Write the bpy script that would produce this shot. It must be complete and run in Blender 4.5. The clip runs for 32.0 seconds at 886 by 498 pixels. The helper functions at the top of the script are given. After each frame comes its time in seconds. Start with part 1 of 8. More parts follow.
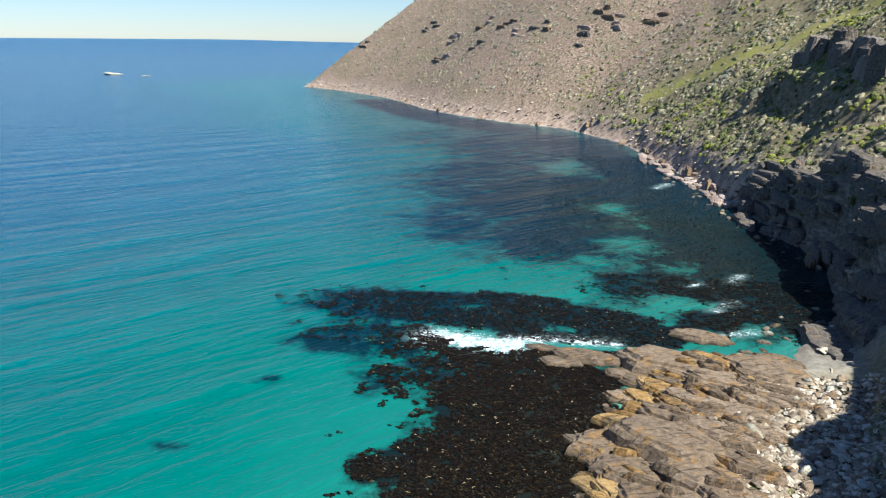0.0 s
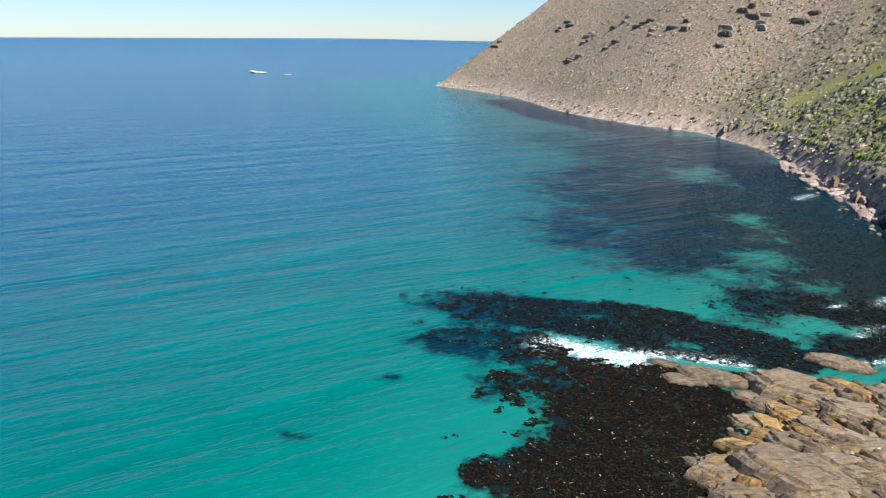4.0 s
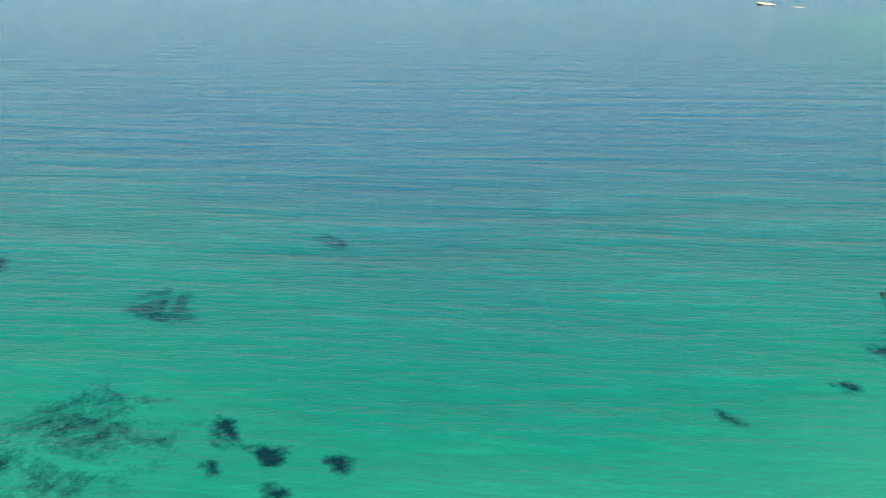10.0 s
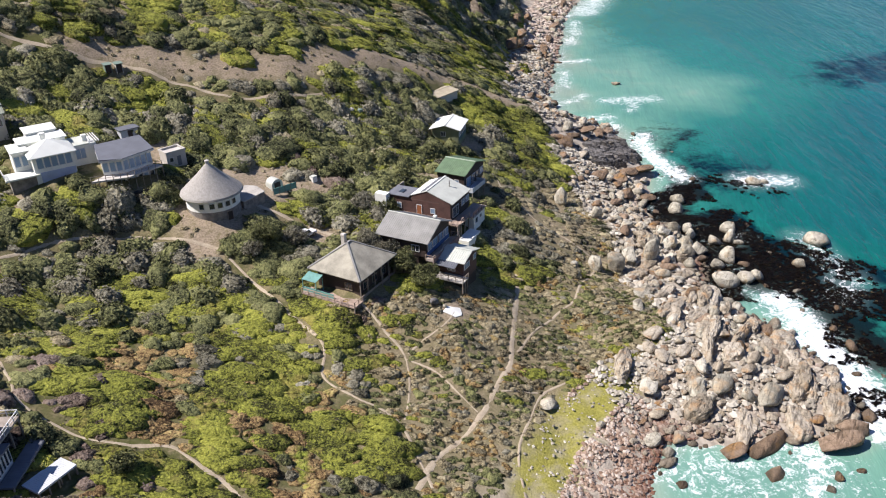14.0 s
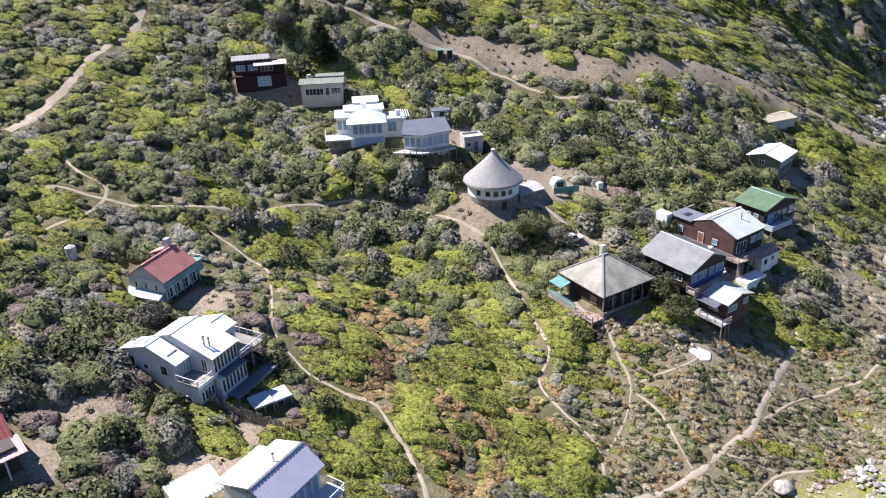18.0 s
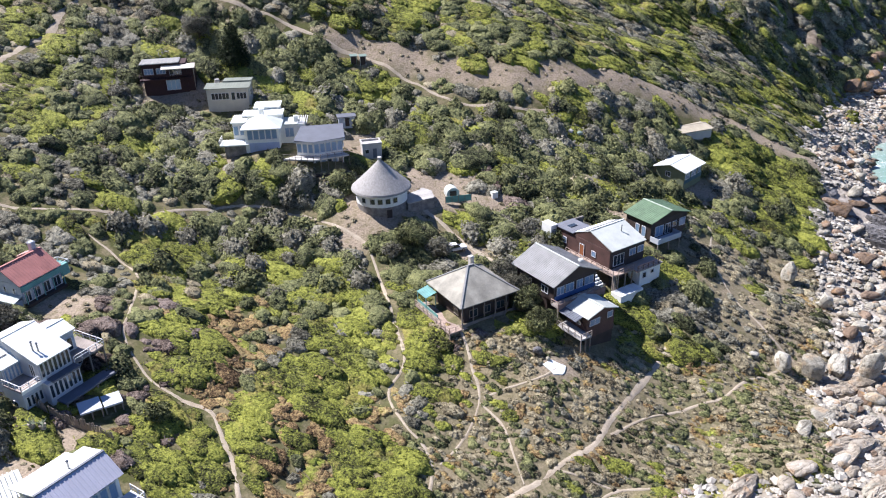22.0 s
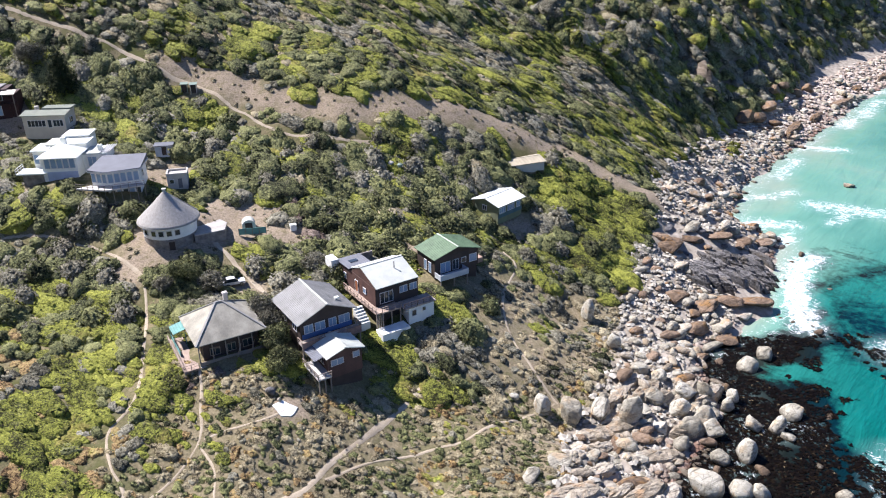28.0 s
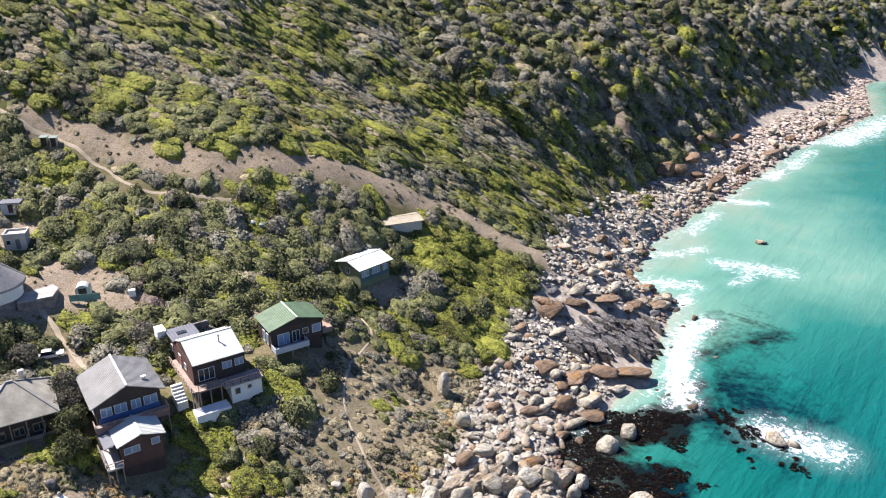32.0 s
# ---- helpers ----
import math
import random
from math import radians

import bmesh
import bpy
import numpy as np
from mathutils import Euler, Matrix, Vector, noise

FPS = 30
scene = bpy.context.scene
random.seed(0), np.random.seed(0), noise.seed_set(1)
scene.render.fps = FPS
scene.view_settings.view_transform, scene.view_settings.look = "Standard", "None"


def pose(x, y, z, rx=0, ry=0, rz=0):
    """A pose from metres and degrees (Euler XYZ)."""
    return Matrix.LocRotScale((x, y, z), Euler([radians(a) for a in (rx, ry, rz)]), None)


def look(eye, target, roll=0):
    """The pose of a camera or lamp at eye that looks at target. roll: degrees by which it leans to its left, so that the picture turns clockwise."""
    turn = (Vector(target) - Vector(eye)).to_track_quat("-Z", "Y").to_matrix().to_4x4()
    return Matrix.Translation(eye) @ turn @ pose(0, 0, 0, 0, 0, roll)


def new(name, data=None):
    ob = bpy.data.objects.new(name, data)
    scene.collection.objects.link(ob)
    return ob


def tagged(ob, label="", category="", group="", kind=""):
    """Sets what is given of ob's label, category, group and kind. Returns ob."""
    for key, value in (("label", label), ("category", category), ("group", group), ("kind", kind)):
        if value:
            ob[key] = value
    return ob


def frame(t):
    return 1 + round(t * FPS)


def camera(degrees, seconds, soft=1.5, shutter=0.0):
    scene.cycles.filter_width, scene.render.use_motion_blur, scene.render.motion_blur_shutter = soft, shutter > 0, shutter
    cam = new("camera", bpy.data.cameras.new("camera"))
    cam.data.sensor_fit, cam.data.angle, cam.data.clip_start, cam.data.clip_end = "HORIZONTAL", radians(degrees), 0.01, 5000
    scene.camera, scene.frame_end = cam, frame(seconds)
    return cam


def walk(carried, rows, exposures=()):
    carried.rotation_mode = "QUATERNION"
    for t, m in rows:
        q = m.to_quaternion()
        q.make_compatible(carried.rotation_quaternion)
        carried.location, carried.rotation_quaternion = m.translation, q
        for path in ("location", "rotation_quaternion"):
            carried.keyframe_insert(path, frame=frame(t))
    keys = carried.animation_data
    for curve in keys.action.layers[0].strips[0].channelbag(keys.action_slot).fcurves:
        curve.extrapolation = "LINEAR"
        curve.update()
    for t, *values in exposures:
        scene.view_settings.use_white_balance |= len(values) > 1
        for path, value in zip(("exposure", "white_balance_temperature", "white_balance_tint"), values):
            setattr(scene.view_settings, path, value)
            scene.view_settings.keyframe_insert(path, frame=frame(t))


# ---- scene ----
cam = camera(60.25, 32.0, soft=1.1)
PATH = [
    (0, (-10.83, -6.00, 68.58), (8.10, -100.53, 42.01), 0.37),
    (0.5, (-10.86, -6.15, 68.66), (10.60, -100.14, 42.09), 0.35),
    (1, (-10.88, -6.23, 68.82), (12.92, -99.64, 42.21), 0.41),
    (1.5, (-10.86, -6.11, 69.08), (15.08, -98.95, 42.44), 0.34),
    (2, (-10.85, -5.93, 69.38), (16.99, -98.19, 42.66), 0.35),
    (2.5, (-10.89, -5.82, 69.70), (18.62, -97.54, 42.93), 0.33),
    (3, (-10.95, -5.72, 70.02), (20.27, -96.88, 43.27), 0.21),
    (3.5, (-11.02, -5.62, 70.33), (21.71, -96.23, 43.52), 0.23),
    (5.5, (-11.86, -4.77, 71.71), (28.29, -92.33, 44.83), 0.03),
    (6, (-12.26, -4.39, 72.32), (29.69, -91.06, 45.35), 0.07),
    (6.5, (-12.64, -4.00, 73.05), (31.06, -89.84, 46.18), -0.35),
    (7, (-12.93, -3.62, 73.88), (32.29, -88.63, 46.87), -0.24),
    (8, (-13.16, -2.89, 75.94), (31.86, -88.01, 48.96), -0.03),
    (8.5, (-12.96, -2.40, 77.01), (38.46, -83.81, 50.02), -0.19),
    (9, (-12.72, -1.98, 78.07), (49.33, -75.26, 50.15), -0.12),
    (9.5, (-12.53, -1.74, 79.10), (58.28, -64.82, 47.38), -0.14),
    (10, (-12.40, -1.52, 79.99), (65.41, -53.45, 44.64), -0.38),
    (10.5, (-12.30, -1.30, 80.65), (71.33, -39.76, 41.59), -0.63),
    (11, (-11.92, -1.29, 81.11), (75.72, -24.10, 38.71), -0.94),
    (11.5, (-11.52, -1.19, 81.53), (77.45, -3.92, 35.95), -1.29),
    (12, (-11.17, -0.94, 81.73), (74.79, 15.43, 33.32), -1.36),
    (12.5, (-10.88, -0.66, 81.75), (69.76, 33.91, 33.77), -1.62),
    (13, (-10.70, -0.41, 81.63), (60.79, 50.97, 34.22), -1.65),
    (13.5, (-10.77, -0.31, 81.55), (48.15, 65.57, 34.78), -1.64),
    (14, (-10.73, -0.23, 81.41), (34.59, 75.98, 35.18), -1.57),
    (14.5, (-10.53, -0.11, 81.16), (24.40, 81.64, 35.35), -1.61),
    (15, (-10.12, 0.07, 80.87), (14.60, 85.67, 35.46), -1.74),
    (15.5, (-9.37, 0.20, 80.63), (9.09, 87.47, 35.42), -1.56),
    (17.5, (1.27, -1.70, 79.29), (6.14, 87.93, 35.20), -2.08),
    (18, (3.79, -1.78, 79.13), (7.68, 87.90, 35.06), -2.04),
    (18.5, (6.34, -1.87, 79.06), (9.91, 87.83, 35.00), -2.00),
    (19, (8.96, -1.93, 79.04), (12.50, 87.76, 34.97), -1.92),
    (19.5, (11.73, -2.02, 79.08), (15.18, 87.70, 35.06), -1.78),
    (20, (14.65, -2.08, 79.12), (17.96, 87.66, 35.12), -1.59),
    (20.5, (17.74, -2.16, 79.10), (20.96, 87.67, 35.28), -1.54),
    (21, (21.11, -2.13, 79.16), (23.96, 87.72, 35.35), -1.56),
    (21.5, (24.61, -2.05, 79.30), (27.04, 87.76, 35.39), -1.58),
    (22, (27.98, -2.06, 79.51), (30.15, 87.76, 35.61), -1.53),
    (22.5, (31.25, -2.11, 79.77), (33.49, 87.65, 35.75), -1.48),
    (23, (34.58, -2.07, 79.95), (36.71, 87.65, 35.83), -1.47),
    (23.5, (37.90, -2.00, 80.04), (39.97, 87.70, 35.89), -1.36),
    (24, (41.18, -1.98, 80.12), (43.28, 87.70, 35.93), -1.19),
    (24.5, (44.59, -1.88, 80.16), (46.58, 87.82, 35.99), -1.24),
    (25, (48.02, -1.74, 80.22), (49.81, 87.96, 36.04), -1.04),
    (25.5, (51.49, -1.52, 80.24), (53.33, 88.29, 36.29), -1.07),
    (27.5, (65.42, -0.61, 80.58), (67.07, 90.00, 38.32), -0.78),
    (28, (69.02, -0.32, 80.86), (70.80, 90.50, 39.05), -0.85),
    (28.5, (72.53, 0.17, 81.14), (74.41, 91.16, 39.69), -0.77),
    (29, (75.97, 0.92, 81.31), (78.12, 92.09, 40.28), -0.64),
    (29.5, (79.37, 1.97, 81.42), (81.73, 93.38, 40.94), -0.63),
    (30, (82.65, 3.19, 81.48), (85.25, 94.86, 41.62), -0.61),
    (30.5, (85.79, 4.48, 81.61), (88.67, 96.42, 42.37), -0.62),
    (31, (88.91, 5.93, 81.85), (92.15, 98.12, 43.23), -0.52),
    (31.5, (92.10, 7.51, 82.19), (95.41, 99.92, 44.13), -0.30),
    (32, (95.29, 9.12, 82.56), (98.69, 101.76, 45.07), -0.14),
]
EXPOSURES = [(0, 1.02, 5900, 3), (8.2, 1.0, 5900, 3), (9.0, 0.93, 6250, 2), (9.6, 1.15, 7000, -2), (10.2, 1.38, 9000, -5), (11.0, 1.34, 12600, -5), (11.6, 1.26, 12500, 3), (12.2, 1.05, 9800, 8), (12.8, 0.8, 8000, 10), (13.6, 0.68, 6700, 17), (14.3, 0.68, 6300, 19), (15.2, 0.93, 6100, 20), (19, 1.04, 5900, 20), (25, 1.06, 5850, 20), (32, 1.14, 6350, 20)]
walk(cam, [(t, look(eye, target, roll)) for t, eye, target, roll in PATH], EXPOSURES)

# ---- sky and sun ----
SUN_DIR = Vector((-0.62, 0.36, 0.86)).normalized()
world = bpy.data.worlds.new("sky")
scene.world = world
world.use_nodes = True
wn, wl = world.node_tree.nodes, world.node_tree.links
sky = wn.new("ShaderNodeTexSky")
sky.sky_type, sky.sun_disc = "NISHITA", False
sky.sun_elevation = math.asin(SUN_DIR.z)
sky.sun_rotation = math.atan2(SUN_DIR.x, SUN_DIR.y)
sky.air_density, sky.dust_density, sky.ozone_density = 1.2, 0.1, 6.0
sky.altitude = 1000
haze = wn.new("ShaderNodeMix")   # a cooler, paler coastal sky
haze.data_type, haze.blend_type = "RGBA", "MULTIPLY"
haze.inputs[0].default_value, haze.inputs[7].default_value = 1.0, (0.93, 0.965, 1.11, 1.0)
wl.new(sky.outputs["Color"], haze.inputs[6])
wl.new(haze.outputs[2], wn["Background"].inputs["Color"])
wn["Background"].inputs["Strength"].default_value = 0.056
sun = new("sun", bpy.data.lights.new("sun", "SUN"))
sun.data.energy, sun.data.angle, sun.data.color = 5.0, radians(0.53), (1.0, 0.95, 0.87)
sun.matrix_world = look(SUN_DIR * 300, (0, 0, 0))

# ---- tools ----
rnd = random.Random(7)
rng = np.random.default_rng(11)


class Geo:
    """Gathers vertices and faces of one mesh."""

    def __init__(self):
        self.v, self.f = [], []

    def poly(self, *pts):
        n = len(self.v)
        self.v += [tuple(p) for p in pts]
        self.f.append(tuple(range(n, n + len(pts))))
        return self

    def hexa(self, a, b):
        """A solid between two rings of points, a below and b above."""
        n, k = len(self.v), len(a)
        self.v += [tuple(p) for p in a] + [tuple(p) for p in b]
        self.f.append(tuple(range(n + k - 1, n - 1, -1)))
        self.f.append(tuple(range(n + k, n + 2 * k)))
        for i in range(k):
            j = (i + 1) % k
            self.f.append((n + i, n + j, n + k + j, n + k + i))
        return self

    def box(self, x0, y0, z0, x1, y1, z1):
        a = [(x0, y0), (x1, y0), (x1, y1), (x0, y1)]
        return self.hexa([(x, y, z0) for x, y in a], [(x, y, z1) for x, y in a])

    def bar(self, p, q, w, h=None):
        """A bar from p to q, w wide and h high."""
        h = h or w
        p, q = Vector(p), Vector(q)
        d = (q - p).normalized()
        s = d.cross(Vector((0, 0, 1)))
        s = s.normalized() if s.length > 1e-3 else Vector((1, 0, 0))
        u = s.cross(d)
        c = [(-w / 2, -h / 2), (w / 2, -h / 2), (w / 2, h / 2), (-w / 2, h / 2)]
        return self.hexa([p + s * i + u * j for i, j in c], [q + s * i + u * j for i, j in c])

    def tube(self, p, q, r0, r1, n=8):
        p, q = Vector(p), Vector(q)
        d = (q - p).normalized()
        s = d.cross(Vector((0.3, 0.9, 0.1))).normalized()
        u = s.cross(d)
        ang = [2 * math.pi * i / n for i in range(n)]
        return self.hexa([p + (s * math.cos(a) + u * math.sin(a)) * r0 for a in ang][::-1],
                         [q + (s * math.cos(a) + u * math.sin(a)) * r1 for a in ang][::-1])

    def mesh(self, name, mat):
        me = bpy.data.meshes.new(name)
        me.from_pydata(self.v, [], self.f)
        me.materials.append(mat)
        bm = bmesh.new()
        bm.from_mesh(me)
        bmesh.ops.recalc_face_normals(bm, faces=bm.faces)
        bm.to_mesh(me)
        bm.free()
        return me


def part(name, geo, mat, parent, label=""):
    ob = new(name, geo.mesh(name, mat) if isinstance(geo, Geo) else geo)
    ob.parent = parent
    if label:
        tagged(ob, label)
    return ob


def thing(name, m, label, category, group="", kind=""):
    ob = new(name)
    ob.empty_display_size = 0.3
    ob.matrix_basis = m
    return tagged(ob, label, category, group, kind)


def array_mesh(name, verts, faces, mats, attrs=None, smooth=False):
    """A mesh from arrays; all faces have the same number of corners. attrs: name -> one float a vertex."""
    me = bpy.data.meshes.new(name)
    verts = np.ascontiguousarray(verts, dtype=np.float32)
    faces = np.ascontiguousarray(faces, dtype=np.int32)
    k = faces.shape[1]
    me.vertices.add(len(verts))
    me.vertices.foreach_set("co", verts.ravel())
    me.loops.add(faces.size)
    me.loops.foreach_set("vertex_index", faces.ravel())
    me.polygons.add(len(faces))
    me.polygons.foreach_set("loop_start", np.arange(0, faces.size, k, dtype=np.int32))
    me.polygons.foreach_set("use_smooth", np.full(len(faces), smooth))
    for m in (mats if isinstance(mats, (list, tuple)) else [mats]):
        me.materials.append(m)
    me.update(calc_edges=True)
    for key, val in (attrs or {}).items():
        a = me.attributes.new(key, "FLOAT", "POINT")
        a.data.foreach_set("value", np.ascontiguousarray(val, dtype=np.float32))
    me.validate()
    return me


# ---- material helpers ----
class Mat:
    """A node material being built."""

    def __init__(self, name, rough=0.8, metal=0.0, spec=0.5):
        self.m = bpy.data.materials.new(name)
        self.m.use_nodes = True
        self.n, self.l = self.m.node_tree.nodes, self.m.node_tree.links
        self.p = self.n["Principled BSDF"]
        self.p.inputs["Roughness"].default_value = rough
        self.p.inputs["Metallic"].default_value = metal
        self.p.inputs["Specular IOR Level"].default_value = spec
        self.geo = self.n.new("ShaderNodeTexCoord").outputs["Object"]

    def put(self, sock, val):
        if hasattr(val, "is_output"):
            self.l.new(val, sock)
        elif isinstance(val, (tuple, list)):
            sock.default_value = (*val, 1.0) if len(val) == 3 and sock.type == "RGBA" else val
        else:
            sock.default_value = val

    def world(self):
        return self.n.new("ShaderNodeNewGeometry").outputs["Position"]

    def noise(self, scale, detail=4.0, rough=0.55, at=None, dist=0.0):
        t = self.n.new("ShaderNodeTexNoise")
        t.inputs["Scale"].default_value = scale
        t.inputs["Detail"].default_value = detail
        t.inputs["Roughness"].default_value = rough
        t.inputs["Distortion"].default_value = dist
        self.l.new(at if at is not None else self.geo, t.inputs["Vector"])
        return t.outputs["Fac"]

    def voronoi(self, scale, at=None, feature="F1"):
        t = self.n.new("ShaderNodeTexVoronoi")
        t.feature = feature
        t.inputs["Scale"].default_value = scale
        self.l.new(at if at is not None else self.geo, t.inputs["Vector"])
        return t

    def scaled(self, v, at=None):
        t = self.n.new("ShaderNodeMapping")
        t.inputs["Scale"].default_value = v
        self.l.new(at if at is not None else self.geo, t.inputs["Vector"])
        return t.outputs["Vector"]

    def turned(self, deg, v, at=None):
        t = self.n.new("ShaderNodeMapping")
        t.inputs["Rotation"].default_value = (0, 0, radians(deg))
        self.l.new(at if at is not None else self.geo, t.inputs["Vector"])
        return self.scaled(v, t.outputs["Vector"])

    def ramp(self, fac, *stops):
        t = self.n.new("ShaderNodeValToRGB")
        e = t.color_ramp.elements
        while len(e) < len(stops):
            e.new(0.5)
        for el, (pos, col) in zip(e, stops):
            el.position = pos
            el.color = (*col, 1) if isinstance(col, (tuple, list)) else (col, col, col, 1)
        self.put(t.inputs["Fac"], fac)
        return t.outputs["Color"]

    def span(self, val, a, b, c=0.0, d=1.0):
        t = self.n.new("ShaderNodeMapRange")
        self.put(t.inputs["Value"], val)
        for key, v in zip(("From Min", "From Max", "To Min", "To Max"), (a, b, c, d)):
            t.inputs[key].default_value = v
        return t.outputs["Result"]

    def math(self, op, a, b=0.0):
        t = self.n.new("ShaderNodeMath")
        t.operation = op
        self.put(t.inputs[0], a)
        self.put(t.inputs[1], b)
        return t.outputs[0]

    def mix(self, fac, a, b, kind="MIX"):
        t = self.n.new("ShaderNodeMix")
        t.data_type, t.blend_type = "RGBA", kind
        self.put(t.inputs[0], fac)
        self.put(t.inputs[6], a)
        self.put(t.inputs[7], b)
        return t.outputs[2]

    def attr(self, name):
        t = self.n.new("ShaderNodeAttribute")
        t.attribute_name = name
        return t.outputs["Fac"]

    def island(self):
        return self.n.new("ShaderNodeNewGeometry").outputs["Random Per Island"]

    def random(self):
        return self.n.new("ShaderNodeObjectInfo").outputs["Random"]

    def bump(self, height, strength, dist):
        t = self.n.new("ShaderNodeBump")
        t.inputs["Strength"].default_value = strength
        t.inputs["Distance"].default_value = dist
        self.put(t.inputs["Height"], height)
        self.l.new(t.outputs["Normal"], self.p.inputs["Normal"])

    def color(self, c):
        self.put(self.p.inputs["Base Color"], c)
        return self

    def rough(self, r):
        self.put(self.p.inputs["Roughness"], r)
        return self


def plain(name, col, rough=0.7, metal=0.0, vary=0.12, scale=1.5, bump=0.0):
    """A worn single-colour surface: blotches at two scales."""
    m = Mat(name, rough, metal)
    lo = tuple(c * (1 - 1.6 * vary) for c in col)
    hi = tuple(min(1, c * (1 + vary)) for c in col)
    big = m.noise(scale * 0.35, 3)
    fine = m.noise(scale * 6, 3)
    f = m.math("ADD", m.math("MULTIPLY", big, 0.65), m.math("MULTIPLY", fine, 0.35))
    m.color(m.ramp(f, (0.32, lo), (0.62, hi)))
    if bump:
        m.bump(fine, bump, 0.03)
    return m.m

# ---- materials ----
def ground_material():
    m = Mat("earth_and_scrub", 0.95, spec=0.15)
    w = m.world()
    big = m.noise(0.035, 4, at=w)
    mid = m.noise(0.35, 5, at=w)
    fine = m.noise(3.0, 5, at=w)
    earth = m.ramp(fine, (0.3, (0.20, 0.16, 0.11)), (0.7, (0.40, 0.325, 0.235)))
    # cliff rock coloured darker, with the shade of the steep faces put in
    cliff = m.ramp(m.noise(1.0, 6, 0.7, at=m.turned(0, (0.25, 0.25, 0.8), w)), (0.32, (0.05, 0.042, 0.034)), (0.5, (0.15, 0.122, 0.095)), (0.68, (0.30, 0.25, 0.20)))
    dry = m.ramp(fine, (0.3, (0.12, 0.105, 0.055)), (0.7, (0.25, 0.21, 0.115)))
    green = m.ramp(mid, (0.3, (0.035, 0.042, 0.014)), (0.7, (0.10, 0.105, 0.032)))
    col = m.mix(m.ramp(mid, (0.42, 0), (0.56, 1)), dry, green)
    col = m.mix(m.ramp(big, (0.45, 0), (0.62, 0.7)), col, dry)
    earth = m.mix(m.ramp(m.noise(0.9, 6, 0.7, at=w), (0.5, 0), (0.62, 0.75)), earth, dry)
    col = m.mix(m.attr("bare"), col, earth)
    dryhill = m.ramp(m.noise(0.5, 8, 0.78, at=w), (0.40, (0.075, 0.055, 0.037)), (0.46, (0.20, 0.138, 0.098)), (0.55, (0.315, 0.222, 0.162)), (0.63, (0.47, 0.375, 0.30)))
    dryhill = m.mix(m.ramp(m.noise(0.03, 4, at=w), (0.45, 0), (0.65, 0.35)), dryhill, m.ramp(fine, (0.3, (0.10, 0.10, 0.05)), (0.7, (0.21, 0.19, 0.10))))
    col = m.mix(m.attr("dryhill"), col, dryhill)
    rock = m.ramp(m.noise(0.6, 6, at=w), (0.3, (0.20, 0.175, 0.14)), (0.7, (0.47, 0.42, 0.345)))
    rock = m.mix(m.attr("pink"), rock, m.ramp(m.noise(0.25, 6, 0.7, at=w), (0.35, (0.17, 0.115, 0.085)), (0.6, (0.42, 0.315, 0.245))))
    rock = m.mix(m.attr("cliff"), rock, cliff)
    col = m.mix(m.attr("rocky"), col, rock)
    grass = m.ramp(fine, (0.3, (0.17, 0.165, 0.03)), (0.7, (0.33, 0.31, 0.075)))
    col = m.mix(m.math("MULTIPLY", m.attr("lawn"), m.ramp(mid, (0.35, 0.45), (0.55, 1.0))), col, grass)
    m.color(col)
    m.bump(m.math("ADD", fine, mid), 0.6, 0.25)
    return m.m


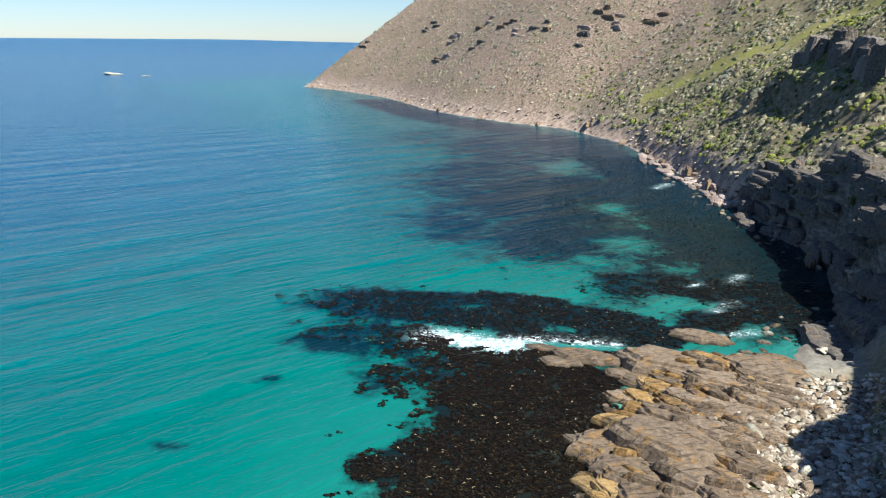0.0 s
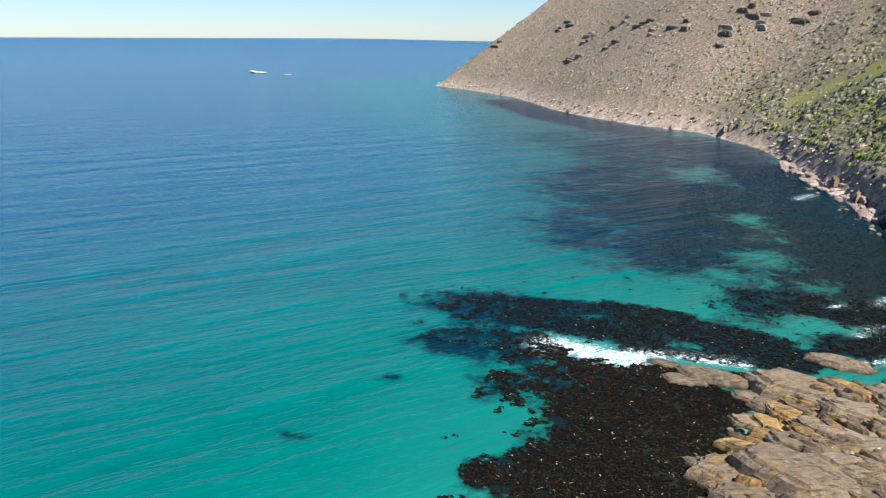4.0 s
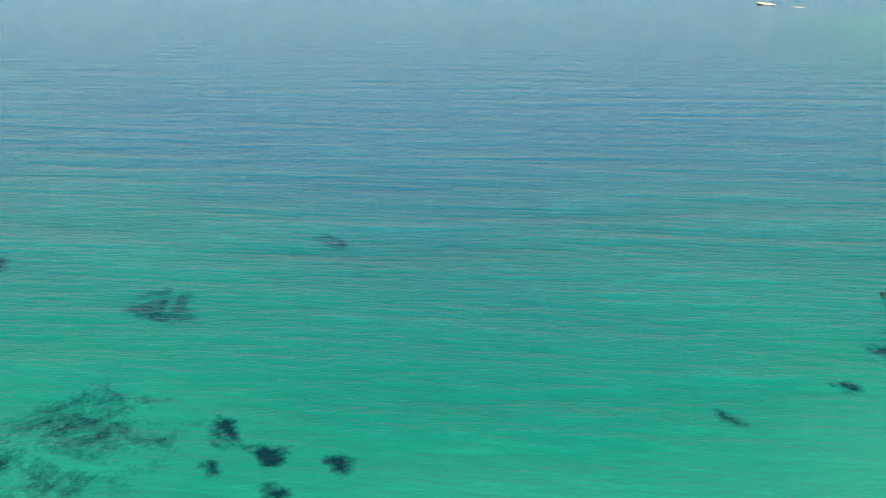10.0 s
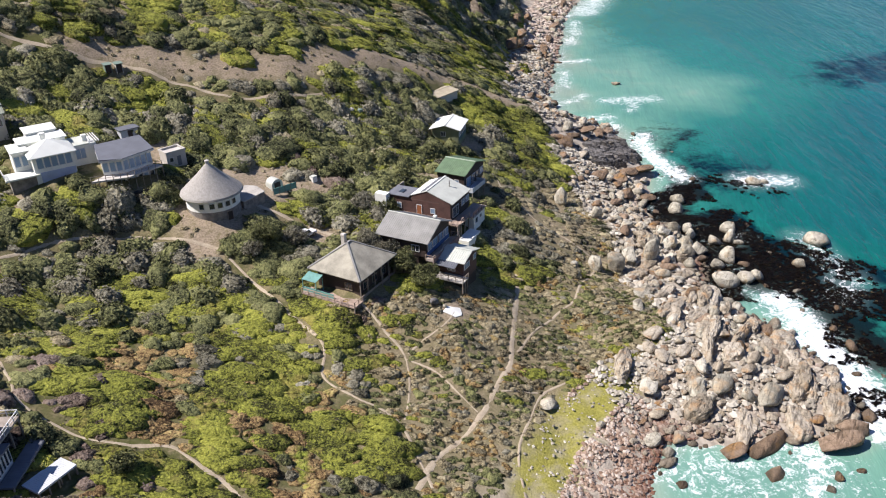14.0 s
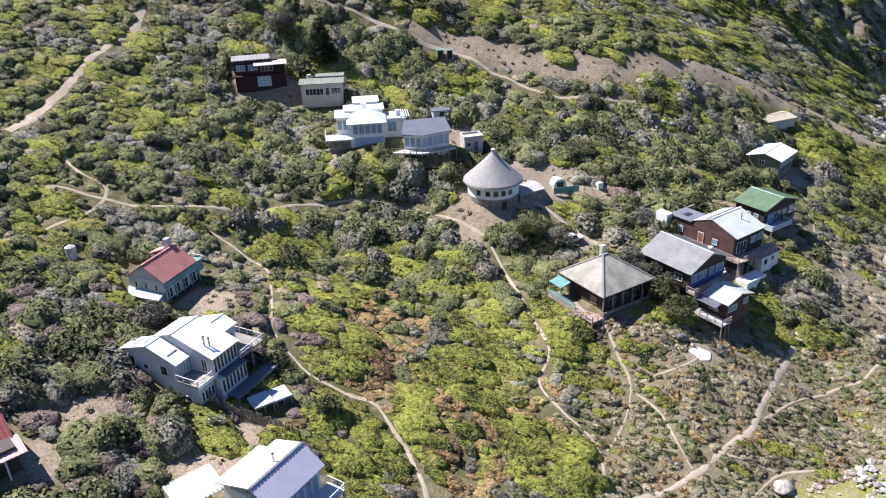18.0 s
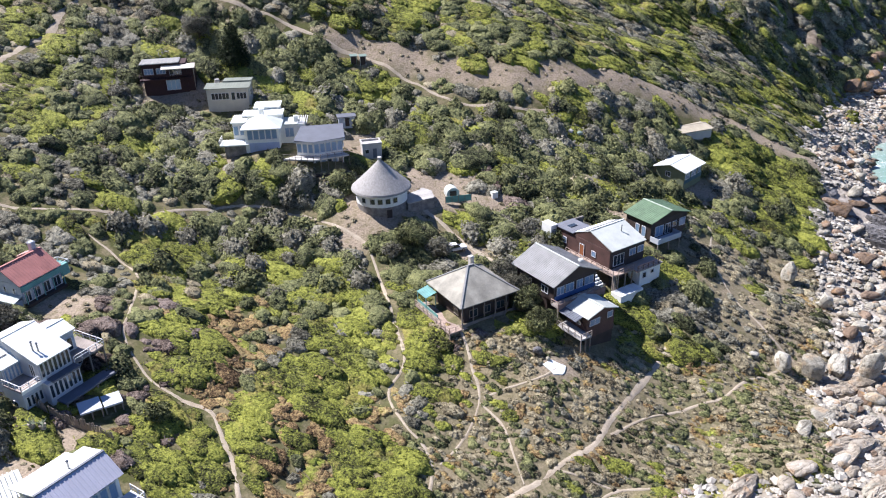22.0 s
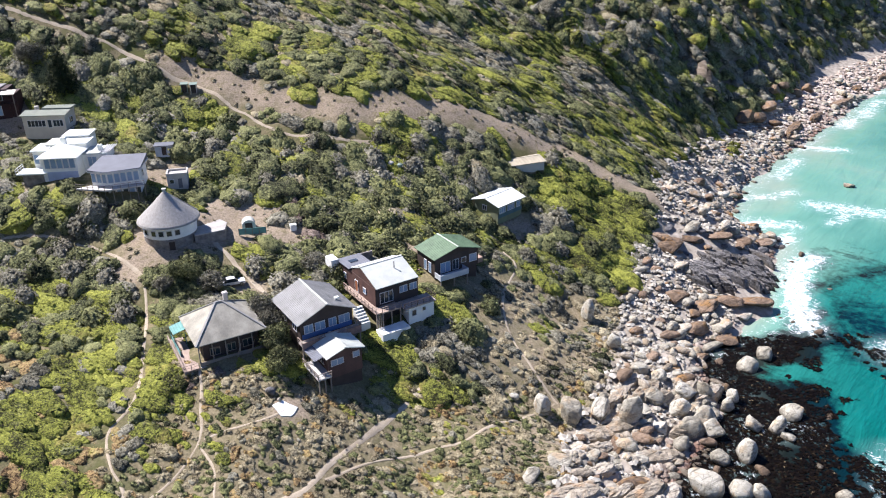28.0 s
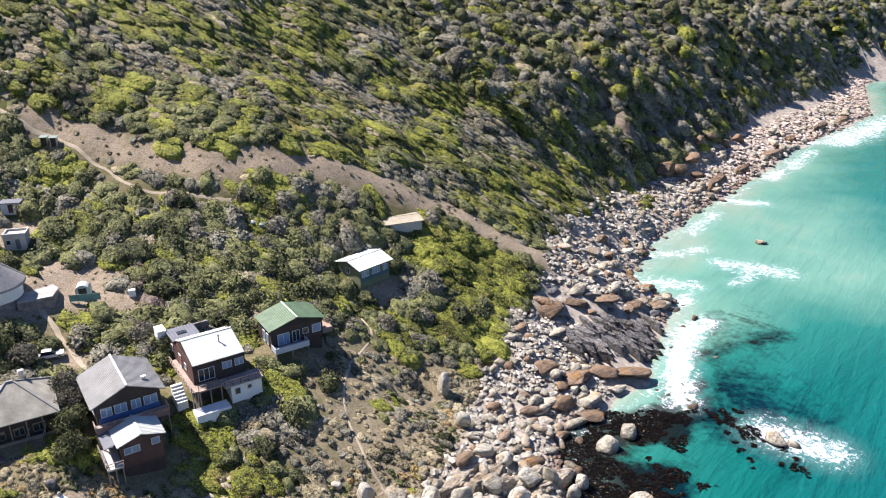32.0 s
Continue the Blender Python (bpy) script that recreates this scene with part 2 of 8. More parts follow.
def sea_material():
    m = Mat("sea_water", 0.3, spec=0.2)
    w = m.world()
    m.p.inputs["IOR"].default_value = 1.33
    depth = m.attr("depth")
    wob = m.noise(0.03, 3, at=w)
    dd = m.math("ADD", depth, m.math("MULTIPLY", m.math("SUBTRACT", wob, 0.5), 0.14))
    col = m.ramp(dd, (0.0, (0.28, 0.32, 0.24)), (0.05, (0.13, 0.29, 0.21)), (0.14, (0.014, 0.152, 0.116)), (0.30, (0.001, 0.110, 0.088)), (0.50, (0.001, 0.084, 0.095)), (0.75, (0.002, 0.058, 0.118)), (1.0, (0.003, 0.051, 0.132)))
    weed = m.attr("weed")
    tear = m.math("ADD", m.math("MULTIPLY", m.math("SUBTRACT", m.noise(0.10, 8, 0.68, at=w, dist=0.6), 0.5), 1.5), m.math("MULTIPLY", m.math("SUBTRACT", m.noise(0.7, 4, 0.6, at=w), 0.5), 0.5))
    wf = m.ramp(m.math("ADD", weed, tear), (0.24, 0), (0.60, 1))
    wf = m.math("MULTIPLY", wf, m.span(weed, 0.04, 0.28))
    col = m.mix(m.math("MULTIPLY", wf, 0.97), col, m.ramp(dd, (0.03, (0.012, 0.007, 0.004)), (0.13, (0.007, 0.005, 0.004)), (0.24, (0.001, 0.010, 0.017)), (0.5, (0.0004, 0.012, 0.036))))
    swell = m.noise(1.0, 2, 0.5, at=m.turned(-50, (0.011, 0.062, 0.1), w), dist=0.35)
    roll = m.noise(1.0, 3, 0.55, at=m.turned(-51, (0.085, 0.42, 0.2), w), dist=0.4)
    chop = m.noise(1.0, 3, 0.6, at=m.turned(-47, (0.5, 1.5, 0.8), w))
    # streaks of crest glint and trough shade, painted into the water's base colour
    streak_mask = m.math("ADD", m.math("MULTIPLY", swell, 0.30), m.math("ADD", m.math("MULTIPLY", roll, 0.40), m.math("MULTIPLY", chop, 0.30)))
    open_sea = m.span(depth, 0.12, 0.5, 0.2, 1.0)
    trough_shade = m.mix(m.math("MULTIPLY", open_sea, 0.40), col, (0.0, 0.020, 0.030))
    crest_glint = m.mix(m.math("MULTIPLY", open_sea, m.span(wf, 0.0, 1.0, 0.15, 0.02)), col, (0.01, 0.29, 0.32))
    col = m.mix(m.ramp(streak_mask, (0.40, 0.0), (0.47, 0.30), (0.54, 0.42), (0.64, 1.0)), trough_shade, crest_glint)
    foam = m.attr("foam")
    fn = m.math("ADD", m.math("MULTIPLY", m.noise(0.42, 8, 0.78, at=w, dist=1.6), 0.65), m.math("MULTIPLY", m.noise(2.4, 5, 0.75, at=w, dist=0.8), 0.35))
    ff = m.ramp(m.math("ADD", foam, m.math("MULTIPLY", m.math("SUBTRACT", fn, 0.5), 4.2)), (0.52, 0), (0.72, 0.5), (1.0, 1))
    ff = m.math("MULTIPLY", ff, m.span(foam, 0.04, 0.22))
    milk = m.math("MULTIPLY", m.span(foam, 0.05, 0.9), 0.36)
    col = m.mix(milk, col, (0.28, 0.42, 0.40))
    col = m.mix(ff, col, (0.80, 0.83, 0.84))
    m.put(m.p.inputs["Specular IOR Level"], m.span(wf, 0.0, 1.0, 0.42, 0.06))
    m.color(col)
    m.rough(m.mix(ff, (0.17, 0.17, 0.17), (0.9, 0.9, 0.9)))
    sea_h = m.math("ADD", m.math("MULTIPLY", swell, 2.0), m.math("ADD", m.math("MULTIPLY", roll, 0.62), m.math("MULTIPLY", chop, 0.15)))
    m.bump(m.math("MULTIPLY", sea_h, m.span(depth, 0.08, 0.55, 0.3, 1.0)), 0.95, 1.7)
    return m.m


M_GROUND = ground_material()
M_SEA = sea_material()

# ---- the lie of the land ----
COAST = np.array([(4000, 2300), (900, 900), (480, 570), (370, 470), (326, 385), (255, 319), (215, 272), (191, 246), (163, 214), (150, 188),
                  (158, 176), (149, 158), (144, 148), (136, 130), (127, 116), (120, 98), (112, 80), (103, 64), (95, 47), (88, 47), (74, 54),
                  (64, 60), (56, 55), (50, 47), (30, 10), (-2, -60), (-16, -112), (-15, -132), (-24, -150), (-28, -168), (-56, -174),
                  (-74, -205), (-84, -247), (-80, -297), (-70, -347), (-50, -453), (-28, -549), (15, -628), (64, -662), (125, -723),
                  (164, -776), (234, -901), (339, -1022), (414, -1084), (405, -1180), (100, -1800), (-1500, -6000)], float)


def inland(x, y):
    """Metres from the waterline, positive on land."""
    x, y = np.asarray(x, float), np.asarray(y, float)
    best, wet = np.full(x.shape, 1e18), np.zeros(x.shape, bool)
    for (ax, ay), (bx, by) in zip(COAST[:-1], COAST[1:]):
        dx, dy = bx - ax, by - ay
        t = np.clip(((x - ax) * dx + (y - ay) * dy) / (dx * dx + dy * dy), 0, 1)
        best = np.minimum(best, (x - ax - t * dx) ** 2 + (y - ay - t * dy) ** 2)
        wet ^= ((ay > y) != (by > y)) & (x > ax + (y - ay) * dx / (dy if dy else 1e-9))
    d = np.where(wet, -1, 1) * np.sqrt(best)
    return d - 9.5 * knoll(x, y, 123, 125, 9, 11) - 10 * knoll(x, y, 105, 86, 9, 9) - 4 * knoll(x, y, 117, 100, 6, 7)


def step(v, c, w):
    return 1 / (1 + np.exp(-np.clip((np.asarray(v, float) - c) / w, -40, 40)))


def knoll(x, y, a, b, r, s=None):
    return np.exp(-(((x - a) / r) ** 2 + ((y - b) / (s or r)) ** 2) / 2)


def waves(x, y, size, seed):
    """Smooth uneven ground, about -1 to 1, from sums of crossing sines."""
    g = np.random.default_rng(seed)
    out = 0
    for k in range(7):
        a, p = g.uniform(0, 2 * math.pi, 2)
        f = 2 * math.pi / size * g.uniform(0.6, 1.9)
        out = out + np.sin((x * math.cos(a) + y * math.sin(a)) * f + p + 1.3 * np.sin((x * math.sin(a) - y * math.cos(a)) * f * 0.6 + p * 2))
    return out / 4


def gullies(x, y):
    """Ribs and gullies that run down the cliff beyond the cove, 0 in a gully."""
    return np.abs(waves(0.63 * x + 0.77 * y, 0.22 * (0.63 * y - 0.77 * x), 15, 66))


def height(x, y):
    """The ground's height above the sea."""
    x, y = np.asarray(x, float), np.asarray(y, float)
    d = inland(x, y)
    d = d + waves(x, y, 26, 3) * 1.6 * (1 - step(-y, 440, 12))
    e = np.maximum(d, 0)
    # the village bowl and the hillside above it
    q = y + 0.3 * (np.minimum(x, 80) - 40)
    n, far = np.minimum(e, 120), np.maximum(e - 120, 0)
    zv = n * (0.184 + 0.043 * step(q, 120, 10) + 0.444 * step(q, 185, 14)) + n * n / 100 * (0.033 - 0.066 * step(q, 150, 20)) + 0.30 * far
    zv = zv - 3.9 * knoll(x, y, -10, 123, 14) + 2.0 * knoll(x, y, -20, 105, 12) + 4.5 * knoll(x, y, 52, 176, 15) - 1.9 * knoll(x, y, 75, 92, 12) \
        + 3.4 * knoll(x, y, 47, 93, 8) + 1.6 * knoll(x, y, 20, 138, 10) + 0.6 * knoll(x, y, 18, 129, 5) - 9 * knoll(x, y, 35, 215, 24) - 5 * knoll(x, y, 80, 222, 18) \
        + 3 * knoll(x, y, 36, 107, 9) + 2.2 * knoll(x, y, 72, 130, 9) + 2 * knoll(x, y, 51, 110, 8) + 2 * knoll(x, y, -13, 66, 8) \
        + 2.5 * knoll(x, y, -3, 151, 8) + 3.4 * knoll(x, y, -3, 143, 7, 4) + 1.6 * knoll(x, y, 8, 142, 5, 3.4) + 2 * knoll(x, y, 8, 147, 6) - 2.3 * knoll(x, y, -35, 107, 8) + 1.7 * knoll(x, y, 32, 100, 6) - 1.5 * knoll(x, y, -30, 172, 8) - 3.0 * knoll(x, y, 91, 101, 10, 6) - 2.8 * knoll(x, y, 100, 128, 7) + 1.5 * knoll(x, y, 20, 133, 8)
    zv = zv + step(y, 205, 10) * (np.abs(waves(x * 1.2 + y * 0.6, y * 0.35, 60, 8)) * 2.5) * np.clip(e / 60, 0, 1)
    wall_w = 4 * waves(x, y, 40, 14)
    foot = 18 + wall_w + 9 * step(y + 0.3 * x, 408, 8) - 18 * step(y, 425, 12)
    rib = gullies(x, y)
    zc = 0.3 * np.minimum(e, foot) + 1.12 * np.clip(e - foot, 0, 29) + 0.5 * np.maximum(e - foot - 29, 0) + (7 * rib - 2.8) * np.clip((e - foot) / 9, 0, 1)
    kc = step(y, 238, 6) * step(x, 92, 9)
    zv = zv * (1 - kc) + zc * kc
    # the steep bay behind
    es = np.maximum(e - 58 * knoll(x, y, -48, -138, 30, 37), 0)
    head = step(-y, 600, 40)
    cliff = 5 + 17 * knoll(x, y, -90, -246, 60, 48) * (0.8 + 0.35 * waves(x, y, 34, 16))
    zs = np.minimum(es, 260) * (0.68 + 0.16 * head) + np.maximum(es - 260, 0) * 0.5 + step(es, 5 + 2.5 * waves(x, y, 24, 17), 1.1) * cliff * (1 - head)
    zs = zs + np.abs(waves(x, y, 110, 12)) * np.clip(es / 60, 0, 1) * (9 - 8 * head) - 9 * knoll(es, 0, 150, 0, 45, 1) * knoll(y, 0, -505, 0, 50, 1) + 12 * step(es, 42 + 8 * waves(x, y, 40, 18), 2) * knoll(y, 0, -400, 0, 55, 1) + np.clip(e / 10, 0, 1) * 1.6 * (es < e)
    bank = np.clip(-67 + (y + 168) * 0.215 - x, 0, 13)
    zs = zs + 1.0 * bank * step(-y, 98, 3) * (1 - step(-y, 196, 7)) * (0.85 + 0.2 * waves(x, y, 17, 19))
    k = step(-y, 78, 9)
    z = zv * (1 - k) + zs * k
    z = z + waves(x, y, 14, 5) * 0.35 * (1 - step(-y, 420, 10)) * np.clip(e / 15, 0, 1)
    rock = step(-(e + waves(x, y, 30, 21) * 2.5), -shore_width(x, y), 1.5)
    lay = waves(x * 0.9 + y * 0.45, y * 0.35 - x * 0.15, 7, 41)
    z = z + rock * np.clip(e / 3, 0, 1) * (np.abs(lay) * 0.9 + waves(x, y, 5, 43) * 0.3 - 0.3)
    return np.where(d > 0, z + 0.25, np.maximum(d * 0.14, -9))


def near_line(x, y, pts):
    """Metres to a line of points."""
    best = np.full(np.shape(x), 1e9)
    for (ax, ay), (bx, by) in zip(pts[:-1], pts[1:]):
        dx, dy = bx - ax, by - ay
        t = np.clip(((x - ax) * dx + (y - ay) * dy) / (dx * dx + dy * dy), 0, 1)
        best = np.minimum(best, np.hypot(x - ax - t * dx, y - ay - t * dy))
    return best


# a strip of cleared ground along the upper track, and trodden yards
CLEARED = [(9, 185), (20, 182), (34, 176), (47, 173), (59, 174), (68, 177)]
CLEARED_TAIL = [(68, 177), (78, 178), (91, 179), (104, 180), (113, 177), (124, 174), (129, 171)]
LAWN = [(66, 73), (56, 70), (47, 66), (39, 60)]


def bare_ground(x, y):
    w = waves(x, y, 12, 31)
    a = np.maximum(step(-near_line(x, y, CLEARED), -3.3 - 1.6 * w, 0.5), step(-near_line(x, y, CLEARED_TAIL), -3.2 - 1.2 * w, 0.4))
    for cx, cy, rx, ry in ((30, 140, 11, 6), (20, 133, 9, 6.5), (41, 137, 5, 3), (36, 124, 4, 3), (-27, 171, 9, 6), (47.5, 94, 3, 2), (-28, 104, 5, 4), (88, 151, 5, 3.5), (13, 153, 5, 4), (-18, 76, 4, 3), (-38, 78, 4, 4), (66, 137, 4, 3), (15, 126, 4, 3), (-12, 144, 2.5, 2), (-22, 70, 5, 3), (-40, 70, 3, 4), (45, 140, 4, 2), (31, 145, 9, 4), (15, 158, 4, 3)):
        a = np.maximum(a, step(-np.hypot((x - cx) / rx, (y - cy) / ry), -1 - 0.2 * w, 0.08))
    return a


MEADOW = [(-48, -586), (-97, -554), (-126, -531), (-156, -526), (-200, -505)]


def lawn_ground(x, y):
    meadow = step(-near_line(x, y, MEADOW), -7 - 2.5 * waves(x, y, 30, 94), 1.5)
    return np.maximum(meadow, step(-near_line(x, y, LAWN), -4.2 - 0.8 * waves(x, y, 9, 33), 0.5))


def shore_width(x, y):
    """How far the bare rock reaches inland."""
    return 17 + 10 * step(-y, -190, 8) - 8 * knoll(x, y, 45, 60, 12) - 9 * knoll(x, y, 74, 85, 11, 9) - 13 * knoll(x, y, 53, 77, 10, 7) - 6 * knoll(x, y, 98, 124, 9, 15)


def lines(*runs):
    """Grid lines: runs of (from, to, spacing)."""
    out = [runs[0][0]]
    for a, b, s in runs:
        k = max(1, round((b - a) / s))
        out += [a + (b - a) * i / k for i in range(1, k + 1)]
    return np.array(out)


def sheet(xs, ys):
    gx, gy = np.meshgrid(xs, ys)
    nx, ny = len(xs), len(ys)
    i = np.arange(nx * ny).reshape(ny, nx)
    quads = np.stack([i[:-1, :-1], i[:-1, 1:], i[1:, 1:], i[1:, :-1]], -1).reshape(-1, 4)
    return gx.ravel(), gy.ravel(), quads


gx, gy, quads = sheet(lines((-4000, -700, 300), (-700, -220, 20), (-220, -110, 4), (-110, 220, 1.9), (220, 420, 6), (420, 1200, 60), (1200, 4000, 400)),
                      lines((-4000, -1300, 300), (-1300, -420, 12), (-420, -215, 4), (-215, -105, 2.0), (-105, 40, 5), (40, 240, 1.9), (240, 480, 4), (480, 1200, 40), (1200, 4000, 300)))
gz = height(gx, gy)
gd = inland(gx, gy)
slope_n = waves(gx, gy, 30, 21) * 2.5
lawn = lawn_ground(gx, gy)
rocky = np.clip(step(-(gd + slope_n), -shore_width(gx, gy), 1.2) * step(gy, 40, 4) + step(-(gd + slope_n), -12, 2) * step(-gy, 70, 10), 0, 1)
bare = np.clip(bare_ground(gx, gy) + 0.6 * step(gx + 0.3 * (gy - 110), 79, 3) * step(-gy, -136, 4) * step(-gx, -112, 4) + 0.35 * step(-gy, -101, 4) * step(gx, 26, 5) * step(gy, 50, 4), 0, 1)
cliff = np.clip(step(-gy, 172, 6) * (1 - step(-gy, 330, 10)) + step(gy, 236, 6) * step(gd, 19 + 9 * step(gy + 0.3 * gx, 408, 8), 2) * step(gx, 100, 8), 0, 1)
rocky = np.maximum(rocky, step(-gd - slope_n, -26, 2) * step(-gy, 178, 5) * (1 - step(-gy, 325, 10)))
rocky = np.maximum(rocky, step(gy, 238, 5) * step(-gd, -38, 3) * step(gx, 100, 8))
dryhill = np.maximum(step(-gy - waves(gx, gy, 160, 35) * 40, 590, 25), 0.5 * step(-gy, 150, 10))
ground = new("ground", array_mesh("ground", np.stack([gx, gy, gz], 1), quads, M_GROUND, {"lawn": lawn, "rocky": rocky, "bare": bare, "dryhill": dryhill, "cliff": cliff, "pink": step(-gy, 345, 12)}, True))
tagged(ground, "steep coastal ground of dry earth, scrub and pale rock", "ground", kind="structure")

# ---- the sea ----
def weed_cover(x, y):
    """Kelp and dark reef in the water, 0 to 1."""
    soft = lambda pts, w: step(-near_line(x, y, pts), -w, w * 0.22)
    c = np.zeros(np.shape(x))
    for pts, w in (([(137, 120), (126, 93)], 6.5), ([(142, 128), (130, 118)], 4.5), ([(126, 128), (122, 112)], 4.5), ([(122, 108), (116, 97)], 4.5), ([(114, 96), (106, 86)], 5), ([(134, 124), (122, 104), (115, 90)], 6), ([(126, 92), (136, 48)], 10.5), ([(139, 48), (131, 27)], 8), ([(128, 72), (114, 58)], 8), ([(132, 50), (110, 42)], 6), ([(112, 36), (98, 48)], 4), ([(118, 90), (124, 74)], 8),
                   ([(4, -106), (2, -142)], 15), ([(22, -114), (6, -126)], 5), ([(14, -140), (8, -154)], 5), ([(-8, -112), (-8, -146)], 9), ([(52, -197), (22, -201)], 5), ([(38, -189), (6, -186)], 7.5), ([(10, -197), (-22, -191)], 8.5), ([(16, -205), (-2, -204)], 4), ([(-14, -183), (-34, -187)], 6), ([(6, -178), (-30, -180)], 3.5), ([(30, -176), (24, -168)], 4), ([(16, -163), (-14, -157)], 5), ([(2, -166), (-18, -168)], 3.5), ([(6, -152), (-14, -154)], 5), ([(-40, -196), (-42, -222)], 6),
                   ([(-46, -196), (-54, -215), (-58, -260)], 13), ([(-56, -260), (-48, -330), (-36, -400), (-12, -490), (24, -560)], 20), ([(-66, -200), (-80, -250), (-76, -300), (-64, -360), (-44, -450)], 11), ([(60, -610), (140, -690), (240, -850)], 24)):
        c = np.maximum(c, soft(pts, w))
    for a, b, r, s, k in ((59, -113, 2.6, 1.6, 0.52), (52.3, -142, 2.0, 1.8, 0.5), (56, -138, 1.4, 1.2, 0.4), (31, -141, 3, 1.6, 0.55), (97, -38.5, 2.2, 1.7, 0.74), (87.8, -46.6, 2.3, 1.8, 0.74), (107.5, -34, 4.4, 1.8, 0.68), (99, -28, 1.6, 1.1, 0.64), (87, -35, 1.6, 1.5, 0.68), (75, -33, 2.4, 1.3, 0.6),
                          (122, -12, 14, 12, 0.34), (112, 22, 2, 1.6, 0.8), (68, 19, 2.6, 1.8, 0.9), (186, 38, 20, 9, 0.42), (240, 60, 16, 22, 0.42), (158, 130, 10, 12, 0.5), (170, 159, 8, 10, 0.36), (160, 146, 5, 8, 0.44), (300, 170, 30, 14, 0.55), (228, -4, 7, 5, 0.52), (189, -95, 6, 3, 0.5), (170, -40, 9, 6, 0.45),
                          (-12, -270, 30, 26, 0.76), (22, -300, 30, 34, 0.6), (4, -350, 36, 50, 0.74), (30, -400, 40, 60, 0.62), (30, -520, 50, 60, 0.62), (62, -560, 60, 60, 0.46), (-28, -222, 16, 12, 0.75), (44, -193, 16, 9, 0.66), (40, -168, 13, 10, 0.62), (22, -150, 10, 8, 0.6)):
        c = np.maximum(c, k * np.minimum(1, 1.6 * knoll(x, y, a, b, r, s)))
    for a, b, r, s, k in ((3, -226, 13, 8, 0.7), (-35, -209, 8, 5, 0.9), (-22, -270, 8, 12, 0.6), (-18, -328, 5, 8, 0.7), (6, -435, 8, 16, 0.8), (-12, -246, 7, 5, 0.7), (-52, -193, 4, 4, 0.8), (-6, -212, 6, 3, 0.7), (-44, -184, 5, 4, 0.6), (112, 44, 6, 2.5, 0.8), (121, 60, 4, 4, 0.75), (146, 62, 6, 5, 0.9), (133, 72, 3, 5, 0.6), (126, 40, 3, 5, 0.6), (136, 117, 5, 3, 0.85)):   # sand between the beds
        c = c * (1 - k * knoll(x, y, a, b, r, s))
    return c


def surf(x, y, d):
    """Broken white water."""
    f = np.clip(1 - np.abs(d + 2.5) / 6, 0, 1) * np.where(y > 30, 0.38, 0.20)
    for pts, w, k in (([(113, 77), (107, 64), (102, 54), (95, 44)], 4.5, 0.95), ([(82, 48), (75, 42), (69, 37), (65, 31), (64, 25)], 2.2, 0.78), ([(60, 56), (68, 50), (78, 44)], 8, 0.56), ([(146, 133), (148, 142), (152, 152), (156, 160), (162, 165)], 3.6, 0.84), ([(157, 174), (162, 178)], 3, 0.7), ([(106, 88), (111, 86)], 2.6, 0.76), ([(113, 94), (116, 91)], 2, 0.7), ([(123, 101), (131, 100)], 2.4, 0.7), ([(153, 189), (160, 187), (166, 185)], 3.4, 0.72), ([(159, 205), (170, 207), (177, 210)], 2.6, 0.66),
                      ([(178, 222), (192, 240)], 3, 0.6), ([(179, 199), (186, 196), (193, 192)], 4.4, 0.68), ([(177, 186), (183, 190)], 2.4, 0.6), ([(200, 253), (212, 249)], 3.2, 0.75), ([(227, 278), (233, 285)], 4, 0.7), ([(262, 326), (286, 340), (309, 356)], 3, 0.74), ([(158, 122), (166, 117)], 5, 0.78), ([(141, 92), (132, 74), (124, 71)], 4, 0.6), ([(26, -173), (16, -171), (6, -170)], 5.0, 0.84), ([(8, -174), (-4, -177), (-17, -177)], 2.6, 0.8), ([(-44, -206), (-50, -214)], 2, 0.62), ([(-52, -232), (-56, -240)], 2, 0.6), ([(-40, -226), (-44, -230)], 1.6, 0.6),
                      ([(240, 290), (262, 316)], 4, 0.6), ([(280, 330), (330, 372)], 9, 0.75), ([(-44, -188), (-52, -192)], 2, 0.6), ([(-40, -380), (-46, -392)], 3, 0.6), ([(404, -1076), (330, -1008)], 5, 0.5)):
        f = np.maximum(f, k * step(-near_line(x, y, pts), -w, w * 0.28))
    return f


sx, sy, squads = sheet(lines((-300, -110, 12), (-110, 340, 2.7), (340, 700, 15), (700, 1600, 60), (1600, 4940, 240)),
                       lines((-4400, -1400, 250), (-1400, -420, 15), (-420, 330, 2.9), (330, 700, 12), (700, 2400, 120)))
sd = inland(sx, sy)
rim = np.clip((np.hypot(sx, sy) - 2600) / 2300, 0, 1)
sz = rim * rim * 56.0
depth = np.clip(-sd / 330.0, 0, 1) ** (0.62 + 0.2 * step(-sy, 20, 20)) * (1 - 0.75 * knoll(sx, sy, 62, 26, 26, 24)) * (1 - 0.85 * knoll(sx, sy, 203, 205, 45, 55))
depth = np.where(sy > 0, np.minimum(1, depth * (1.18 - 0.66 * step(sy, 160, 10)) + 0.035 * step(-sd, 14, 4)), depth)
depth = depth * (1 - 0.2 * step(sy, -75, 12) * step(-sy, -110, 20))
depth = depth + 0.11 * step(-sd, 10, 2.5) * step(sy, 70, 8) * step(-sy, -150, 7)
depth = np.maximum(depth, 0.19 * step(-sy, 150, 12))
depth = np.maximum(depth, 0.5 * step(-sy, 330, 60))
weed = weed_cover(sx, sy)
foam = surf(sx, sy, sd)
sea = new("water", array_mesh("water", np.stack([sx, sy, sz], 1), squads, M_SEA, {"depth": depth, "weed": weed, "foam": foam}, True))
